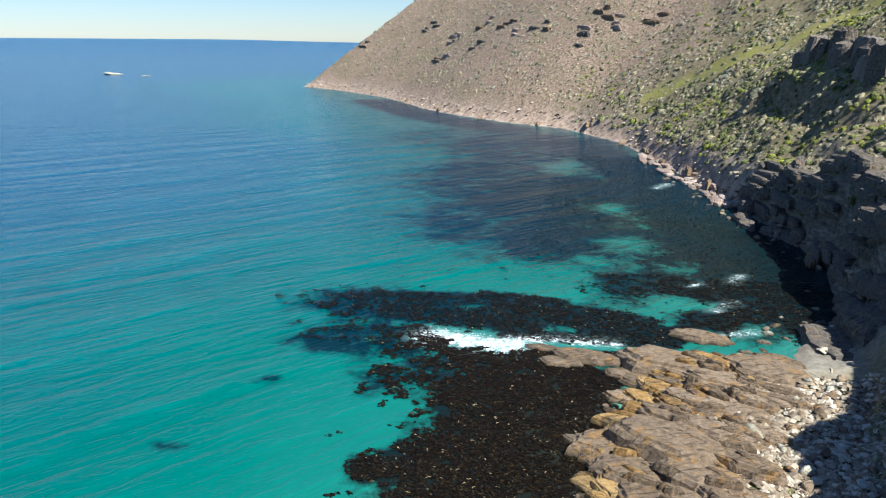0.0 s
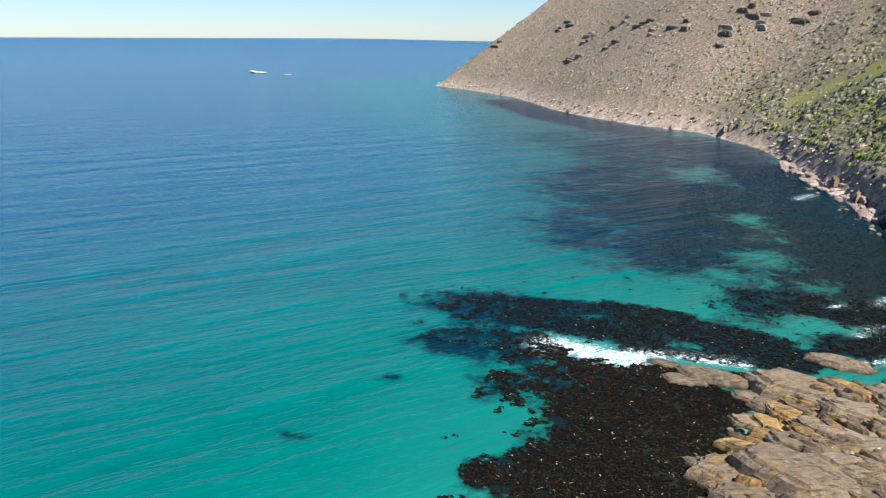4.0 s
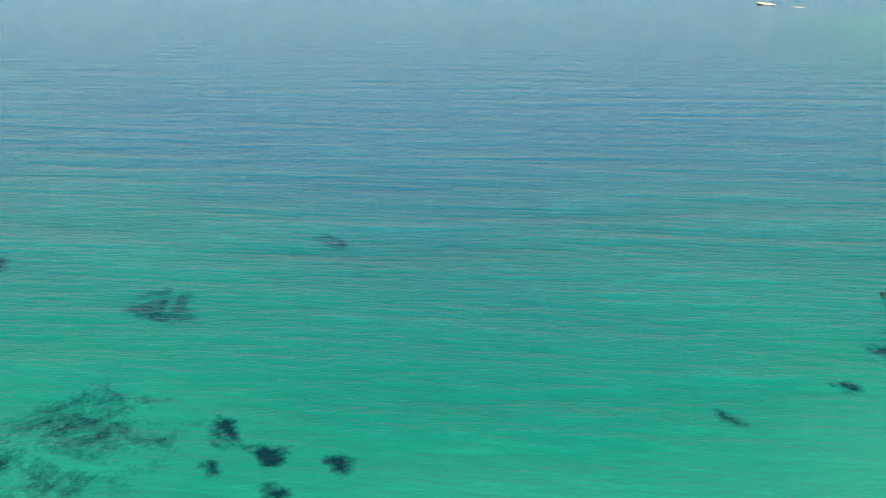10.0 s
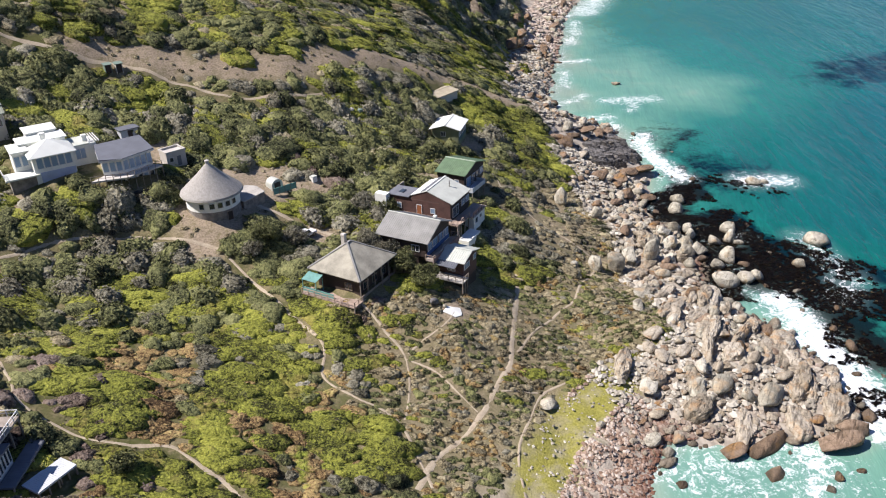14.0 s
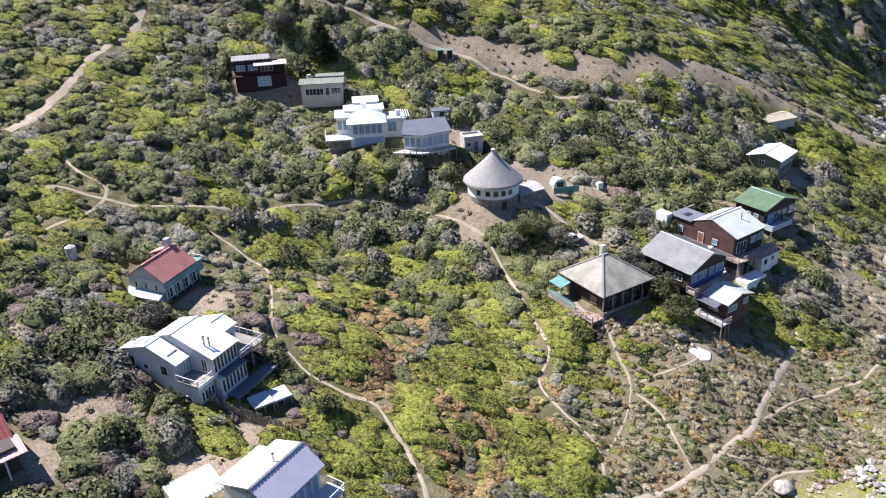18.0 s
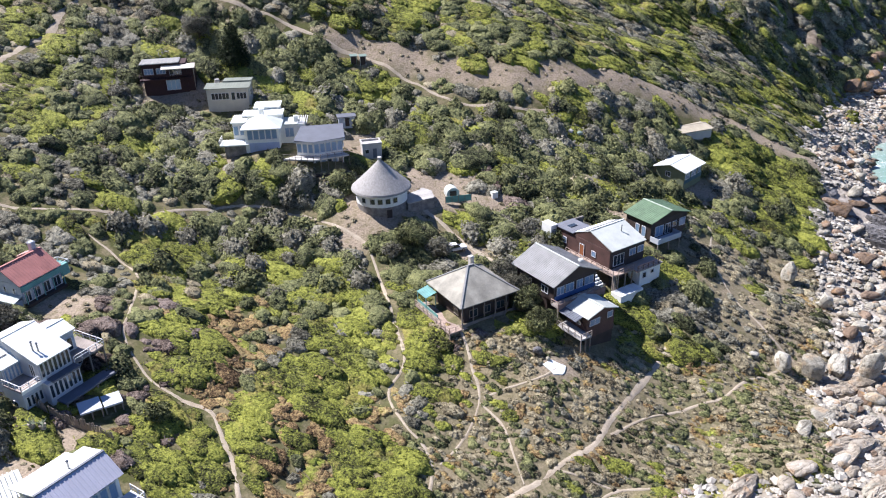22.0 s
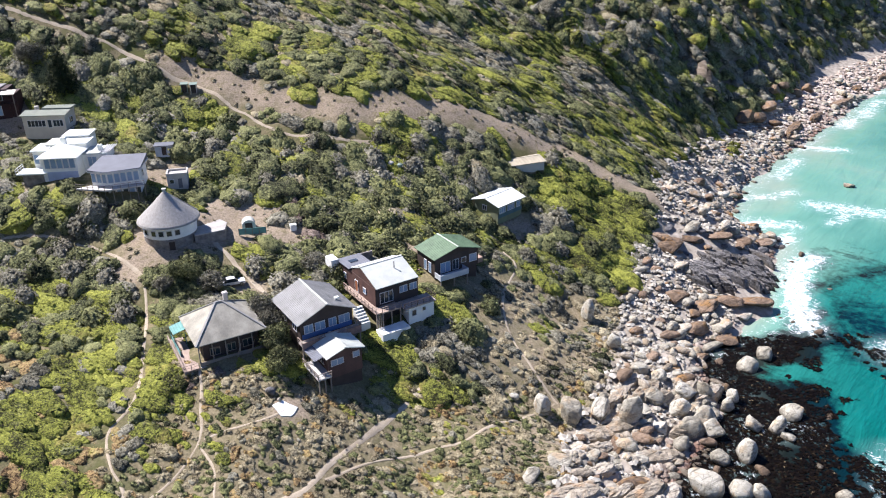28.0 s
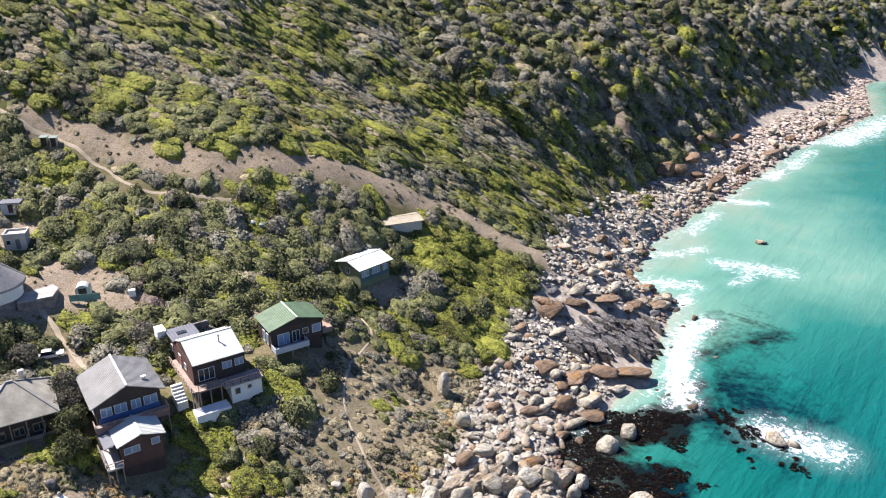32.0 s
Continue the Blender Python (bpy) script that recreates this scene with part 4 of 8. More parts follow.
def lower_house():
    h = House(54.2, 103.6, 12.6, 32, "small red-brown timber house on posts with a grey sheet roof", r=6)
    h.boards(-2.9, -2.3, 2.9, 2.4, 0, 4.2, M_REDWOOD)
    h.boards(-2.8, -2.2, 2.8, 2.3, -4.5, 0, M_DARKWOOD, name="lower_wall")
    h.gable(-2.9, -2.3, 2.9, 2.4, 4.2, 0.9, M_TIN_PALE, "y", 0.5, 0.4, M_REDWOOD)
    h.slab([(-4.9, -1.6, 3.6), (-4.9, 2.6, 3.7), (-2.9, 2.6, 4.15), (-2.9, -1.6, 4.1)], 0.1, M_TIN_BLUE, "verandah_roof", 0.4)
    h.win("F", -1.4, 2.2, 2.2, 1.1, 1, -2.36, M_SKY_PANE)
    h.win("F", 1.9, 2.5, 1.2, 1.1, 0, -2.36, M_SKY_PANE)
    h.win("L", 0, 1.9, 1.6, 1.4, 1, -2.96)
    h.win("R", 0, 2.0, 1.2, 1.1, 1, 2.96)
    h.deck(-5.2, -3.4, -2.95, 2.4, 1.3, M_CONC, 4.5, "FL", rail_mat=M_POST)
    part("stair", Geo().bar((-2.7, -2.4, 1.4), (-2.7, -0.4, 3.2), 0.9, 0.12), M_REDWOOD, h.ob, "red-brown timber stair flight")


def pyramid_house():
    h = House(35.3, 107.6, 15.2, 29, "square house with a weathered grey-green pyramid roof and verandah", r=8.5)
    h.boards(-4.4, -4.2, 4.4, 4.4, -2.5, 3.6, M_DARKWOOD)
    hw, e, top = 5.6, 3.75, 7.4
    c = [(-hw, -hw + 0.3, e), (hw, -hw + 0.3, e), (hw, hw, e), (-hw, hw, e)]
    r0, r1 = (-0.5, 0.6, top), (0.5, 0.6, top)
    for q in ([c[0], c[1], r1, r0], [c[1], c[2], r1, r1], [c[2], c[3], r0, r1], [c[3], c[0], r0, r0]):
        q = q[:3] if q[2] == q[3] else q
        up = Vector((0, 0, 0.14))
        part("roof", Geo().hexa([Vector(p) - up for p in q], q), M_TIN_OLD, h.ob)
    for a, b in ((c[0], r0), (c[1], r1), (c[2], r1), (c[3], r0), (r0, r1)):
        part("ridge_cap", Geo().bar(Vector(a) + Vector((0, 0, 0.05)), Vector(b) + Vector((0, 0, 0.05)), 0.3, 0.09), M_TIN, h.ob)
    h.chimney(1.7, 3.0, 5.0, 7.6, 0.7, M_CONC)
    for u in (-5.2, -3.1, -1.0, 1.1, 3.2, 5.2):
        part("verandah_post", Geo().box(u - 0.08, -5.1, 0, u + 0.08, -4.94, e - 0.1), M_POST, h.ob)
    h.wall(-5.2, -5.15, 5.2, -5.05, 0.0, 0.7, M_POST, "low_railing")
    h.wall(-5.3, -5.4, 5.3, -4.2, -2.5, -0.02, M_DECK, "verandah_floor")
    for u, w in ((-2.6, 1.6), (0, 1.4), (2.6, 1.6)):
        h.win("F", u, 0.9, w, 1.4, 1, -4.26, frame_mat=M_POST)
    h.win("L", -2, 0.9, 1.5, 1.3, 1, -4.46, frame_mat=M_POST)
    h.deck(-7.9, -5.6, -5.6, 5.4, 0.2, M_DECK_RED, 3.0, "FL", rail_mat=M_DECK_RED)
    h.slab([(-7.4, 2.6, 2.5), (-5.3, 2.6, 3.0), (-5.3, 5.6, 3.0), (-7.4, 5.6, 2.5)], 0.06, M_TURQ, "awning", 0.4, label="turquoise sheet awning")
    for u, v in ((-7.3, 2.7), (-7.3, 5.5), (-5.5, 2.7)):
        part("awning_post", Geo().box(u - 0.06, v - 0.06, -1.5, u + 0.06, v + 0.06, 2.5), M_TURQ, h.ob)
    h.wall(-7.3, -0.9, -7.24, 5.4, 0.2, 1.1, M_TURQ, "awning_screen")
    for u in (0.4, 2.6, 4.0):
        part("driftwood_prop", Geo().tube((u, -5.5, 0.0), (u + 0.9, -5.15, 2.2), 0.1, 0.06), M_POST, h.ob)


def white_top_house():
    h = House(61.2, 120.4, 15.9, 32, "red-brown timber house with a pale sheet roof over a white terrace", r=8)
    h.boards(-4.2, -3.9, 4.2, 5.2, 1.2, 4.7, M_DARKWOOD)
    h.boards(-4.25, -3.8, -4.2, 9.5, 1.2, 4.6, M_REDWOOD, name="side_wall")
    h.wall(-4.1, -3.8, 4.1, 5.1, -3, 1.2, M_DARKWOOD, "lower_wall")
    h.slab([(-4.3, -4.4, 4.9), (4.1, -4.4, 4.9), (4.1, 1.3, 6.85), (-4.3, 1.3, 6.85)], 0.16, M_TIN_PALE)
    h.slab([(-4.3, 4.9, 5.4), (4.1, 4.9, 5.4), (4.1, 1.3, 6.85), (-4.3, 1.3, 6.85)], 0.16, M_TIN_WHITE)
    part("ridge_cap", Geo().bar((-4.3, 1.3, 6.88), (4.1, 1.3, 6.88), 0.3, 0.08), M_TIN_WHITE, h.ob)
    for xx in (-4.2, 3.8):
        ring = [(-3.9, 4.6), (4.7, 4.6), (4.7, 5.28), (1.3, 6.68), (-3.9, 4.92)]
        part("gable_wall", Geo().hexa([(xx, y, z) for y, z in ring], [(xx + 0.2, y, z) for y, z in ring]), M_REDWOOD, h.ob)
    # louvred skylights along the back slope
    for i in range(9):
        x = -4.2 + i * 0.9
        part("roof_louvre", Geo().hexa([(x, 1.5, 6.77), (x + 0.75, 1.5, 6.77), (x + 0.75, 2.6, 6.33), (x, 2.6, 6.33)], [(x, 1.5, 6.86), (x + 0.75, 1.5, 6.86), (x + 0.75, 2.6, 6.42), (x, 2.6, 6.42)]), M_TIN_BLUE, h.ob)
    h.boards(-4.2, 5.2, -0.2, 10.0, 0.5, 4.6, M_REDWOOD, name="rear_wing")
    h.slab([(-4.6, 5.2, 5.0), (0.2, 5.2, 5.0), (0.2, 10.3, 4.9), (-4.6, 10.3, 4.9)], 0.12, M_TIN_BLUE, "flat_roof", 0.5)
    part("skylight", Geo().box(-3.2, 7.2, 4.95, -1.6, 8.2, 5.12), M_GLASS, h.ob)
    h.flue(1.2, -1.0, 5.6, 7.2)
    h.win("F", 1.2, 2.6, 1.6, 1.3, 1, -3.98, M_SKY_PANE)
    h.win("F", 3.2, 2.6, 1.5, 1.3, 1, -3.98, M_SKY_PANE)
    h.win("F", -2.2, 1.6, 2.6, 2.1, 2, -3.98)
    h.win("L", 0.0, 2.2, 1.1, 1.1, 0, -4.32, M_SKY_PANE)
    h.win("L", 3.0, 1.3, 1.2, 2.3, 0, -4.32, plain("orange_door", (0.28, 0.10, 0.035)), "door")
    h.win("L", 7.5, 2.2, 1.0, 1.2, 0, -4.32, M_SKY_PANE)
    h.deck(-5.4, -6.0, -4.3, 6.0, 1.2, M_DECK_RED, 4, "L", rail_mat=M_DECK_RED)
    h.deck(-4.3, -6.2, -0.6, -3.95, 1.2, M_DECK_RED, 4, "F", rail_mat=M_DECK_RED)
    h.deck(-0.4, -7.0, 6.0, -3.95, 1.0, M_DECK, 0, "FR", rail_mat=M_DARKWOOD)
    h.wall(0.6, -6.7, 5.7, -3.9, -3.5, 0.85, M_WHITE, "white_lower_room")
    h.win("F", 1.6, -1.0, 1.0, 1.2, 0, -6.76)
    h.win("F", 3.6, -0.6, 0.8, 0.8, 0, -6.76)
    h.wall(-5.6, -8.4, -0.2, -6.0, -4.2, -1.7, M_WHITE, "terrace_wall")
    for i in range(6):
        part("terrace_step", Geo().box(-7.4, -4.2 + i * 0.5, -2.4, -5.7, -3.75 + i * 0.5, -0.9 + i * 0.36), M_WHITE, h.ob)
    h.wall(-5.9, 9.6, -4.4, 12.2, 2.6, 5.2, M_WHITE, "yard_wall")
    part("water_stand", Geo().box(-1.2, 10.4, 2.5, 3.0, 10.7, 4.6), M_STONE, h.ob)


def green_house():
    h = House(72.6, 131.0, 17.2, 31, "dark timber house with a green sheet roof and white balcony", r=7)
    h.boards(-4.8, -2.9, 4.8, 3.4, 0, 3.5, M_DARKWOOD)
    h.wall(-4.6, -2.6, 4.6, 3.3, -4.5, 0, M_DARKWOOD, "lower_wall")
    h.gable(-4.8, -2.9, 4.8, 3.4, 3.6, 1.35, M_TIN_GREEN, "y", 0.5, 0.45, M_DARKWOOD, plain("pale_green_cap", (0.42, 0.5, 0.38), 0.6))
    h.win("F", -2.6, 0.2, 2.2, 2.1, 1, -2.96, M_SKY_PANE, "glazed_door")
    h.win("F", -0.3, 0.2, 1.4, 2.1, 1, -2.96)
    h.win("F", 1.5, 1.2, 1.1, 1.1, 0, -2.96)
    h.win("F", 3.6, 0.9, 1.7, 1.6, 0, -2.96, M_SKY_PANE)
    h.win("L", -1.2, 0.1, 1.0, 2.1, 0, -4.86, M_SKY_PANE, "door")
    h.win("L", 0.4, 0.1, 1.0, 2.1, 0, -4.86, M_SKY_PANE, "door")
    d = h.deck(-4.9, -5.0, 1.2, -2.95, 0, M_PALEBLUE, 3.5, "")
    part("balcony_wall", Geo().box(-4.95, -5.06, -0.2, 1.25, -4.94, 0.85).box(1.13, -4.94, -0.2, 1.25, -3.0, 0.85).box(-4.95, -4.94, -0.2, -4.83, -3.0, 0.85), M_PALEBLUE, d, "pale painted balcony boards")
    h.wall(-8.5, 1.5, -4.9, 6.0, -1.0, -0.2, plain("brick_terrace", (0.36, 0.24, 0.18), 0.9), "terrace")
    h.wall(5.2, 0.0, 8.0, 5.2, -1.6, -0.6, plain("brick_terrace_low", (0.33, 0.23, 0.17), 0.9), "terrace")


def white_cottage():
    h = House(84.3, 155.0, 18.6, 44, "small green-walled cottage with a white sheet roof", "cottage", 6.5)
    h.boards(-3.9, -3.3, 3.9, 3.3, -1.5, 2.9, M_GREENWALL)
    h.gable(-3.9, -3.3, 3.9, 3.3, 2.95, 0.95, M_TIN_WHITE, "x", 0.65, 0.8, M_GREENWALL)
    part("blue_front", Geo().box(-3.85, -3.42, -0.1, 3.85, -3.33, 0.8), plain("blue_green_paint", (0.07, 0.13, 0.14), 0.7), h.ob)
    for u, w in ((-2.6, 1.9), (0.2, 2.2), (2.7, 1.2)):
        h.win("F", u, 0.85, w, 1.3, 2, -3.38, M_SKY_PANE)
    h.win("L", 0.5, 0.9, 1.2, 1.2, 1, -3.96)


def hidden_roof():
    h = House(91.5, 171.6, float(height(91.5, 171.6)) - 2.0, 20, "low cottage with a pale brown flat roof sunk in bushes", "cottage", 4.0)
    h.wall(-4.2, -3.0, 4.2, 3.0, -2, 2.3, M_CREAM)
    h.gable(-4.2, -3.0, 4.2, 3.0, 2.3, 0.5, plain("tan_fibre_roof", (0.36, 0.32, 0.23), 0.9, 0, 0.12), "x", 0.4, 0.9, M_CREAM)


def red_roof_house():
    h = House(-36.0, 107.6, 22.0, 65, "pale house with a faded red sheet roof and turquoise verandah", r=7)
    h.wall(-3.7, -3.4, 3.7, 3.5, -2, 2.7, M_PALEBLUE)
    h.gable(-3.7, -3.4, 3.7, 3.5, 2.85, 2.3, M_TIN_RED, "x", 0.3, 0.5, M_PALEBLUE)
    h.chimney(3.2, 0.9, 2, 6.4, 0.8, M_PALEBLUE)
    h.slab([(2.6, 1.6, 4.6), (4.6, 1.6, 4.6), (4.6, 4.6, 3.4), (2.6, 4.6, 3.4)], 0.1, plain("pink_faded_sheet", (0.5, 0.30, 0.26), 0.7), "rear_roof", 0.5)
    h.wall(2.7, 3.5, 4.5, 4.4, -1, 3.3, M_PALEBLUE, "rear_room")
    h.wall(-3.75, -3.62, 3.75, -3.4, 1.5, 2.35, M_TURQ, "fascia", "turquoise painted fascia")
    h.wall(3.7, -3.6, 5.3, -1.4, 0.6, 2.5, M_TURQ, "side_porch")
    for u, w in ((-2.9, 1.2), (-1.2, 1.3), (0.7, 1.3), (2.6, 1.5)):
        h.win("F", u, -0.5, w, 1.8, 1, -3.46)
    for u in (-3.6, -2.0, -0.3, 1.6, 3.6):
        part("verandah_post", Geo().box(u - 0.07, -4.1, -1.2, u + 0.07, -3.96, 1.6), M_TURQ, h.ob)
    h.wall(-3.8, -4.3, 3.8, -3.4, -2.2, -0.6, M_DARKWOOD, "verandah_floor")
    for u in (-1.9, 0.1, 2.0):
        h.win("L", u, 0.9, 0.6, 1.1, 0, -3.76)
    h.slab([(-5.4, -3.3, 0.3), (-5.4, 5.6, 0.3), (-3.7, 5.6, 0.85), (-3.7, -3.3, 0.85)], 0.1, plain("pale_green_sheet", (0.44, 0.50, 0.44), 0.7), "lean_to_roof", 0.6)
    h.wall(-5.2, -3.1, -3.7, 5.4, -3, 0.2, M_PALEBLUE, "lean_to_wall")
    for a, b in (((3.7, -3.7), (5.4, -3.7)), ((5.4, -3.7), (5.4, -1.3)), ((5.4, -1.3), (3.7, -1.3))):
        part("roof_rail", Geo().bar((*a, 3.0), (*b, 3.0), 0.09), M_FRAME, h.ob)
    for u, v in ((5.4, -3.7), (5.4, -1.3)):
        part("rail_post", Geo().box(u - 0.05, v - 0.05, 2.5, u + 0.05, v + 0.05, 3.0), M_FRAME, h.ob)


def big_white_house():
    h = House(-26.5, 86.5, 18.4, 60, "large white two-storey house with grey decks and tall windows", r=7.5)

    def pitched(x0, x1, ye, ze, yr, zr, yb, zb):
        """Two white slopes: front eave, ridge and back eave, with their gable ends filled."""
        h.slab([(x0 - 0.25, ye, ze), (x1 + 0.25, ye, ze), (x1 + 0.25, yr, zr), (x0 - 0.25, yr, zr)], 0.16, M_TIN_WHITE)
        h.slab([(x0 - 0.25, yb, zb), (x1 + 0.25, yb, zb), (x1 + 0.25, yr, zr), (x0 - 0.25, yr, zr)], 0.16, M_TIN_WHITE)
        part("ridge_cap", Geo().bar((x0 - 0.25, yr, zr + 0.02), (x1 + 0.25, yr, zr + 0.02), 0.3, 0.06), M_TIN_WHITE, h.ob)
        ring = [(ye + 0.45, -3), (yb - 0.4, -3), (yb - 0.4, zb - 0.08), (yr, zr - 0.2), (ye + 0.45, ze - 0.02)]
        part("wall", Geo().hexa([(x0, y, z) for y, z in ring], [(x1, y, z) for y, z in ring]), M_PALEBLUE, h.ob)

    pitched(-2.0, 2.7, -5.6, 5.6, 1.3, 7.7, 4.6, 6.6)
    pitched(2.7, 5.5, -3.0, 6.1, -0.6, 6.95, 3.2, 5.7)
    pitched(-4.5, -2.0, -1.6, 5.1, 3.4, 6.8, 8.6, 5.1)
    h.flue(-0.9, -3.2, 6.1, 7.7, 0.12)
    h.flue(-0.5, -3.7, 6.0, 7.4, 0.12)
    part("roof_strip", Geo().hexa([(-4.2, 0.2, 5.74), (-2.5, 0.2, 5.74), (-2.5, 0.34, 5.79), (-4.2, 0.34, 5.79)], [(-4.2, 0.2, 5.82), (-2.5, 0.2, 5.82), (-2.5, 0.34, 5.87), (-4.2, 0.34, 5.87)]), M_TIN, h.ob)
    for y in (4.4, 6.0):
        part("skylight", Geo().hexa([(-3.9, y, 6.52 - 0.327 * (y - 4.4)), (-2.6, y, 6.52 - 0.327 * (y - 4.4)), (-2.6, y + 1.0, 6.19 - 0.327 * (y - 4.4)), (-3.9, y + 1.0, 6.19 - 0.327 * (y - 4.4))],
                                    [(-3.9, y, 6.60 - 0.327 * (y - 4.4)), (-2.6, y, 6.60 - 0.327 * (y - 4.4)), (-2.6, y + 1.0, 6.27 - 0.327 * (y - 4.4)), (-3.9, y + 1.0, 6.27 - 0.327 * (y - 4.4))]), M_TIN_PALE, h.ob)
    for i in range(7):
        h.win("F", -1.6 + i * 0.64, 3.15, 0.58, 2.2, 0, -5.21)
        h.win("F", -1.7 + i * 0.68, 0.3, 0.6, 2.1, 0, -6.26)
    h.wall(-2.1, -6.2, 2.8, -5.15, -3, 2.6, M_PALEBLUE, "lower_room")
    h.deck(-1.4, -6.6, 2.8, -5.2, 2.8, M_TIN_BLUE, 0, "")
    h.win("L", -3.8, 3.2, 0.9, 1.9, 1, -2.06)
    h.wall(-4.8, -4.9, -2.0, -1.2, -3, 2.5, M_PALEBLUE, "lower_wing")
    h.deck(-4.9, -5.1, -1.45, -1.25, 2.8, M_DECK, 0, "FL", rail_mat=M_FRAME)
    for i in range(5):
        h.win("F", -4.1 + i * 0.5, 2.85, 0.44, 1.9, 0, -1.21, M_SKY_PANE)
    for i in range(4):
        h.win("F", -4.3 + i * 0.6, 0.2, 0.52, 1.6, 0, -4.96)
    for u, z, w, hh in ((6.9, 3.2, 1.6, 1.2), (4.2, 2.9, 1.0, 0.9), (1.0, 2.8, 1.3, 1.5), (0.4, 0.4, 1.0, 0.8), (2.6, -0.4, 1.0, 0.8)):
        h.win("L", u, z, w, hh, 0, -4.56)
    h.win("L", -3.0, 0.0, 1.0, 0.8, 0, -4.86)
    part("white_parapet", Geo().box(-4.98, -5.22, 2.5, -1.4, -5.1, 3.0), M_WHITE, h.ob)
    h.deck(2.85, -5.4, 7.7, 0.2, 2.8, M_DECK, 3.4, "FRB", rail_mat=M_FRAME)
    for u in (3.5, 4.6):
        h.win("F", u, 3.0, 0.9, 2.0, 0, -2.61)
    for u in (3.5, 4.4, 5.3):
        h.win("F", u, 0.3, 0.8, 1.5, 0, -2.61)
    h.win("R", -4.2, 3.2, 1.2, 2.0, 1, 2.76)
    h.deck(-1.5, -8.3, 8.4, -6.35, -0.1, M_TIN_BLUE, 1.5, "")


def near_white_house():
    h = House(-12.65, 64.9, 14.6, 55, "long house with a white and lilac-grey sheet roof", r=8)
    h.wall(-3.8, -2.5, 3.8, 3.9, -3, 4.1, M_WHITE)
    h.wall(-3.6, 3.9, 2.4, 5.2, -3, 4.2, M_WHITE, "rear_wall")
    h.slab([(-4.3, -3.1, 4.2), (4.3, -3.1, 4.2), (4.3, 0.0, 6.2), (-4.3, 0.0, 6.2)], 0.14, plain("lilac_grey_sheet", (0.45, 0.45, 0.50), 0.5, 0.1, 0.05), ribs=0.5)
    h.slab([(-4.3, 5.8, 4.45), (2.8, 5.8, 4.45), (2.8, 0.0, 6.2), (-4.3, 0.0, 6.2)], 0.14, M_TIN_WHITE, ribs=0.0)
    h.slab([(2.8, 4.3, 4.9), (4.3, 4.3, 4.9), (4.3, 0.0, 6.2), (2.8, 0.0, 6.2)], 0.14, M_TIN_WHITE, ribs=0.0)
    part("ridge_cap", Geo().bar((-4.3, 0.0, 6.23), (4.3, 0.0, 6.23), 0.34, 0.1), M_TIN_BLUE, h.ob)
    for i in range(6):
        h.win("F", -2.9 + i * 1.15, 1.2, 1.0, 2.4, 0, -2.56, M_SKY_PANE)
    h.deck(-4.0, -5.2, 4.9, -2.6, 1.0, M_PALEBLUE, 3, "FR", rail_mat=M_FRAME)
    h.flue(0.5, 1.0, 5.7, 7.0, 0.12)


def outhouse_white():
    h = House(-22.8, 66.8, 14.2, 37, "low white outbuilding with a flat pale roof and timber rails", "outbuilding", 4)
    h.wall(-2.6, -2.0, 2.6, 2.2, -2, 2.2, M_WHITE)
    h.slab([(-2.9, -2.3, 2.3), (2.9, -2.3, 2.3), (2.9, 2.5, 2.6), (-2.9, 2.5, 2.6)], 0.14, M_TIN_PALE, ribs=1.2)
    for i in range(5):
        part("roof_rail", Geo().bar((0.2 + i * 0.5, -2.2, 2.55), (0.2 + i * 0.5, 2.3, 2.85), 0.12, 0.08), M_FRAME, h.ob)


def corner_red_house():
    h = House(-48.4, 67.2, 20.0, 40, "house with a bright red sheet roof and pale lower roof", r=9)
    h.wall(-5.5, -3.6, 5.5, 4.4, -3, 3.2, M_DARKWOOD)
    h.gable(-5.5, -1.2, 5.5, 4.4, 3.3, 2.2, plain("bright_red_sheet", (0.40, 0.11, 0.09), 0.6, 0, 0.1), "x", 0.4, 0.5, M_DARKWOOD)
    h.slab([(-6.0, -4.6, 2.6), (6.4, -4.6, 2.6), (6.4, -1.2, 3.1), (-6.0, -1.2, 3.1)], 0.12, plain("pale_pink_sheet", (0.55, 0.38, 0.33), 0.7), "lean_to_roof", 0.5)
    for u in (-4, 0, 4):
        part("verandah_post", Geo().box(u - 0.1, -4.5, -3, u + 0.1, -4.3, 2.6), M_FRAME, h.ob)


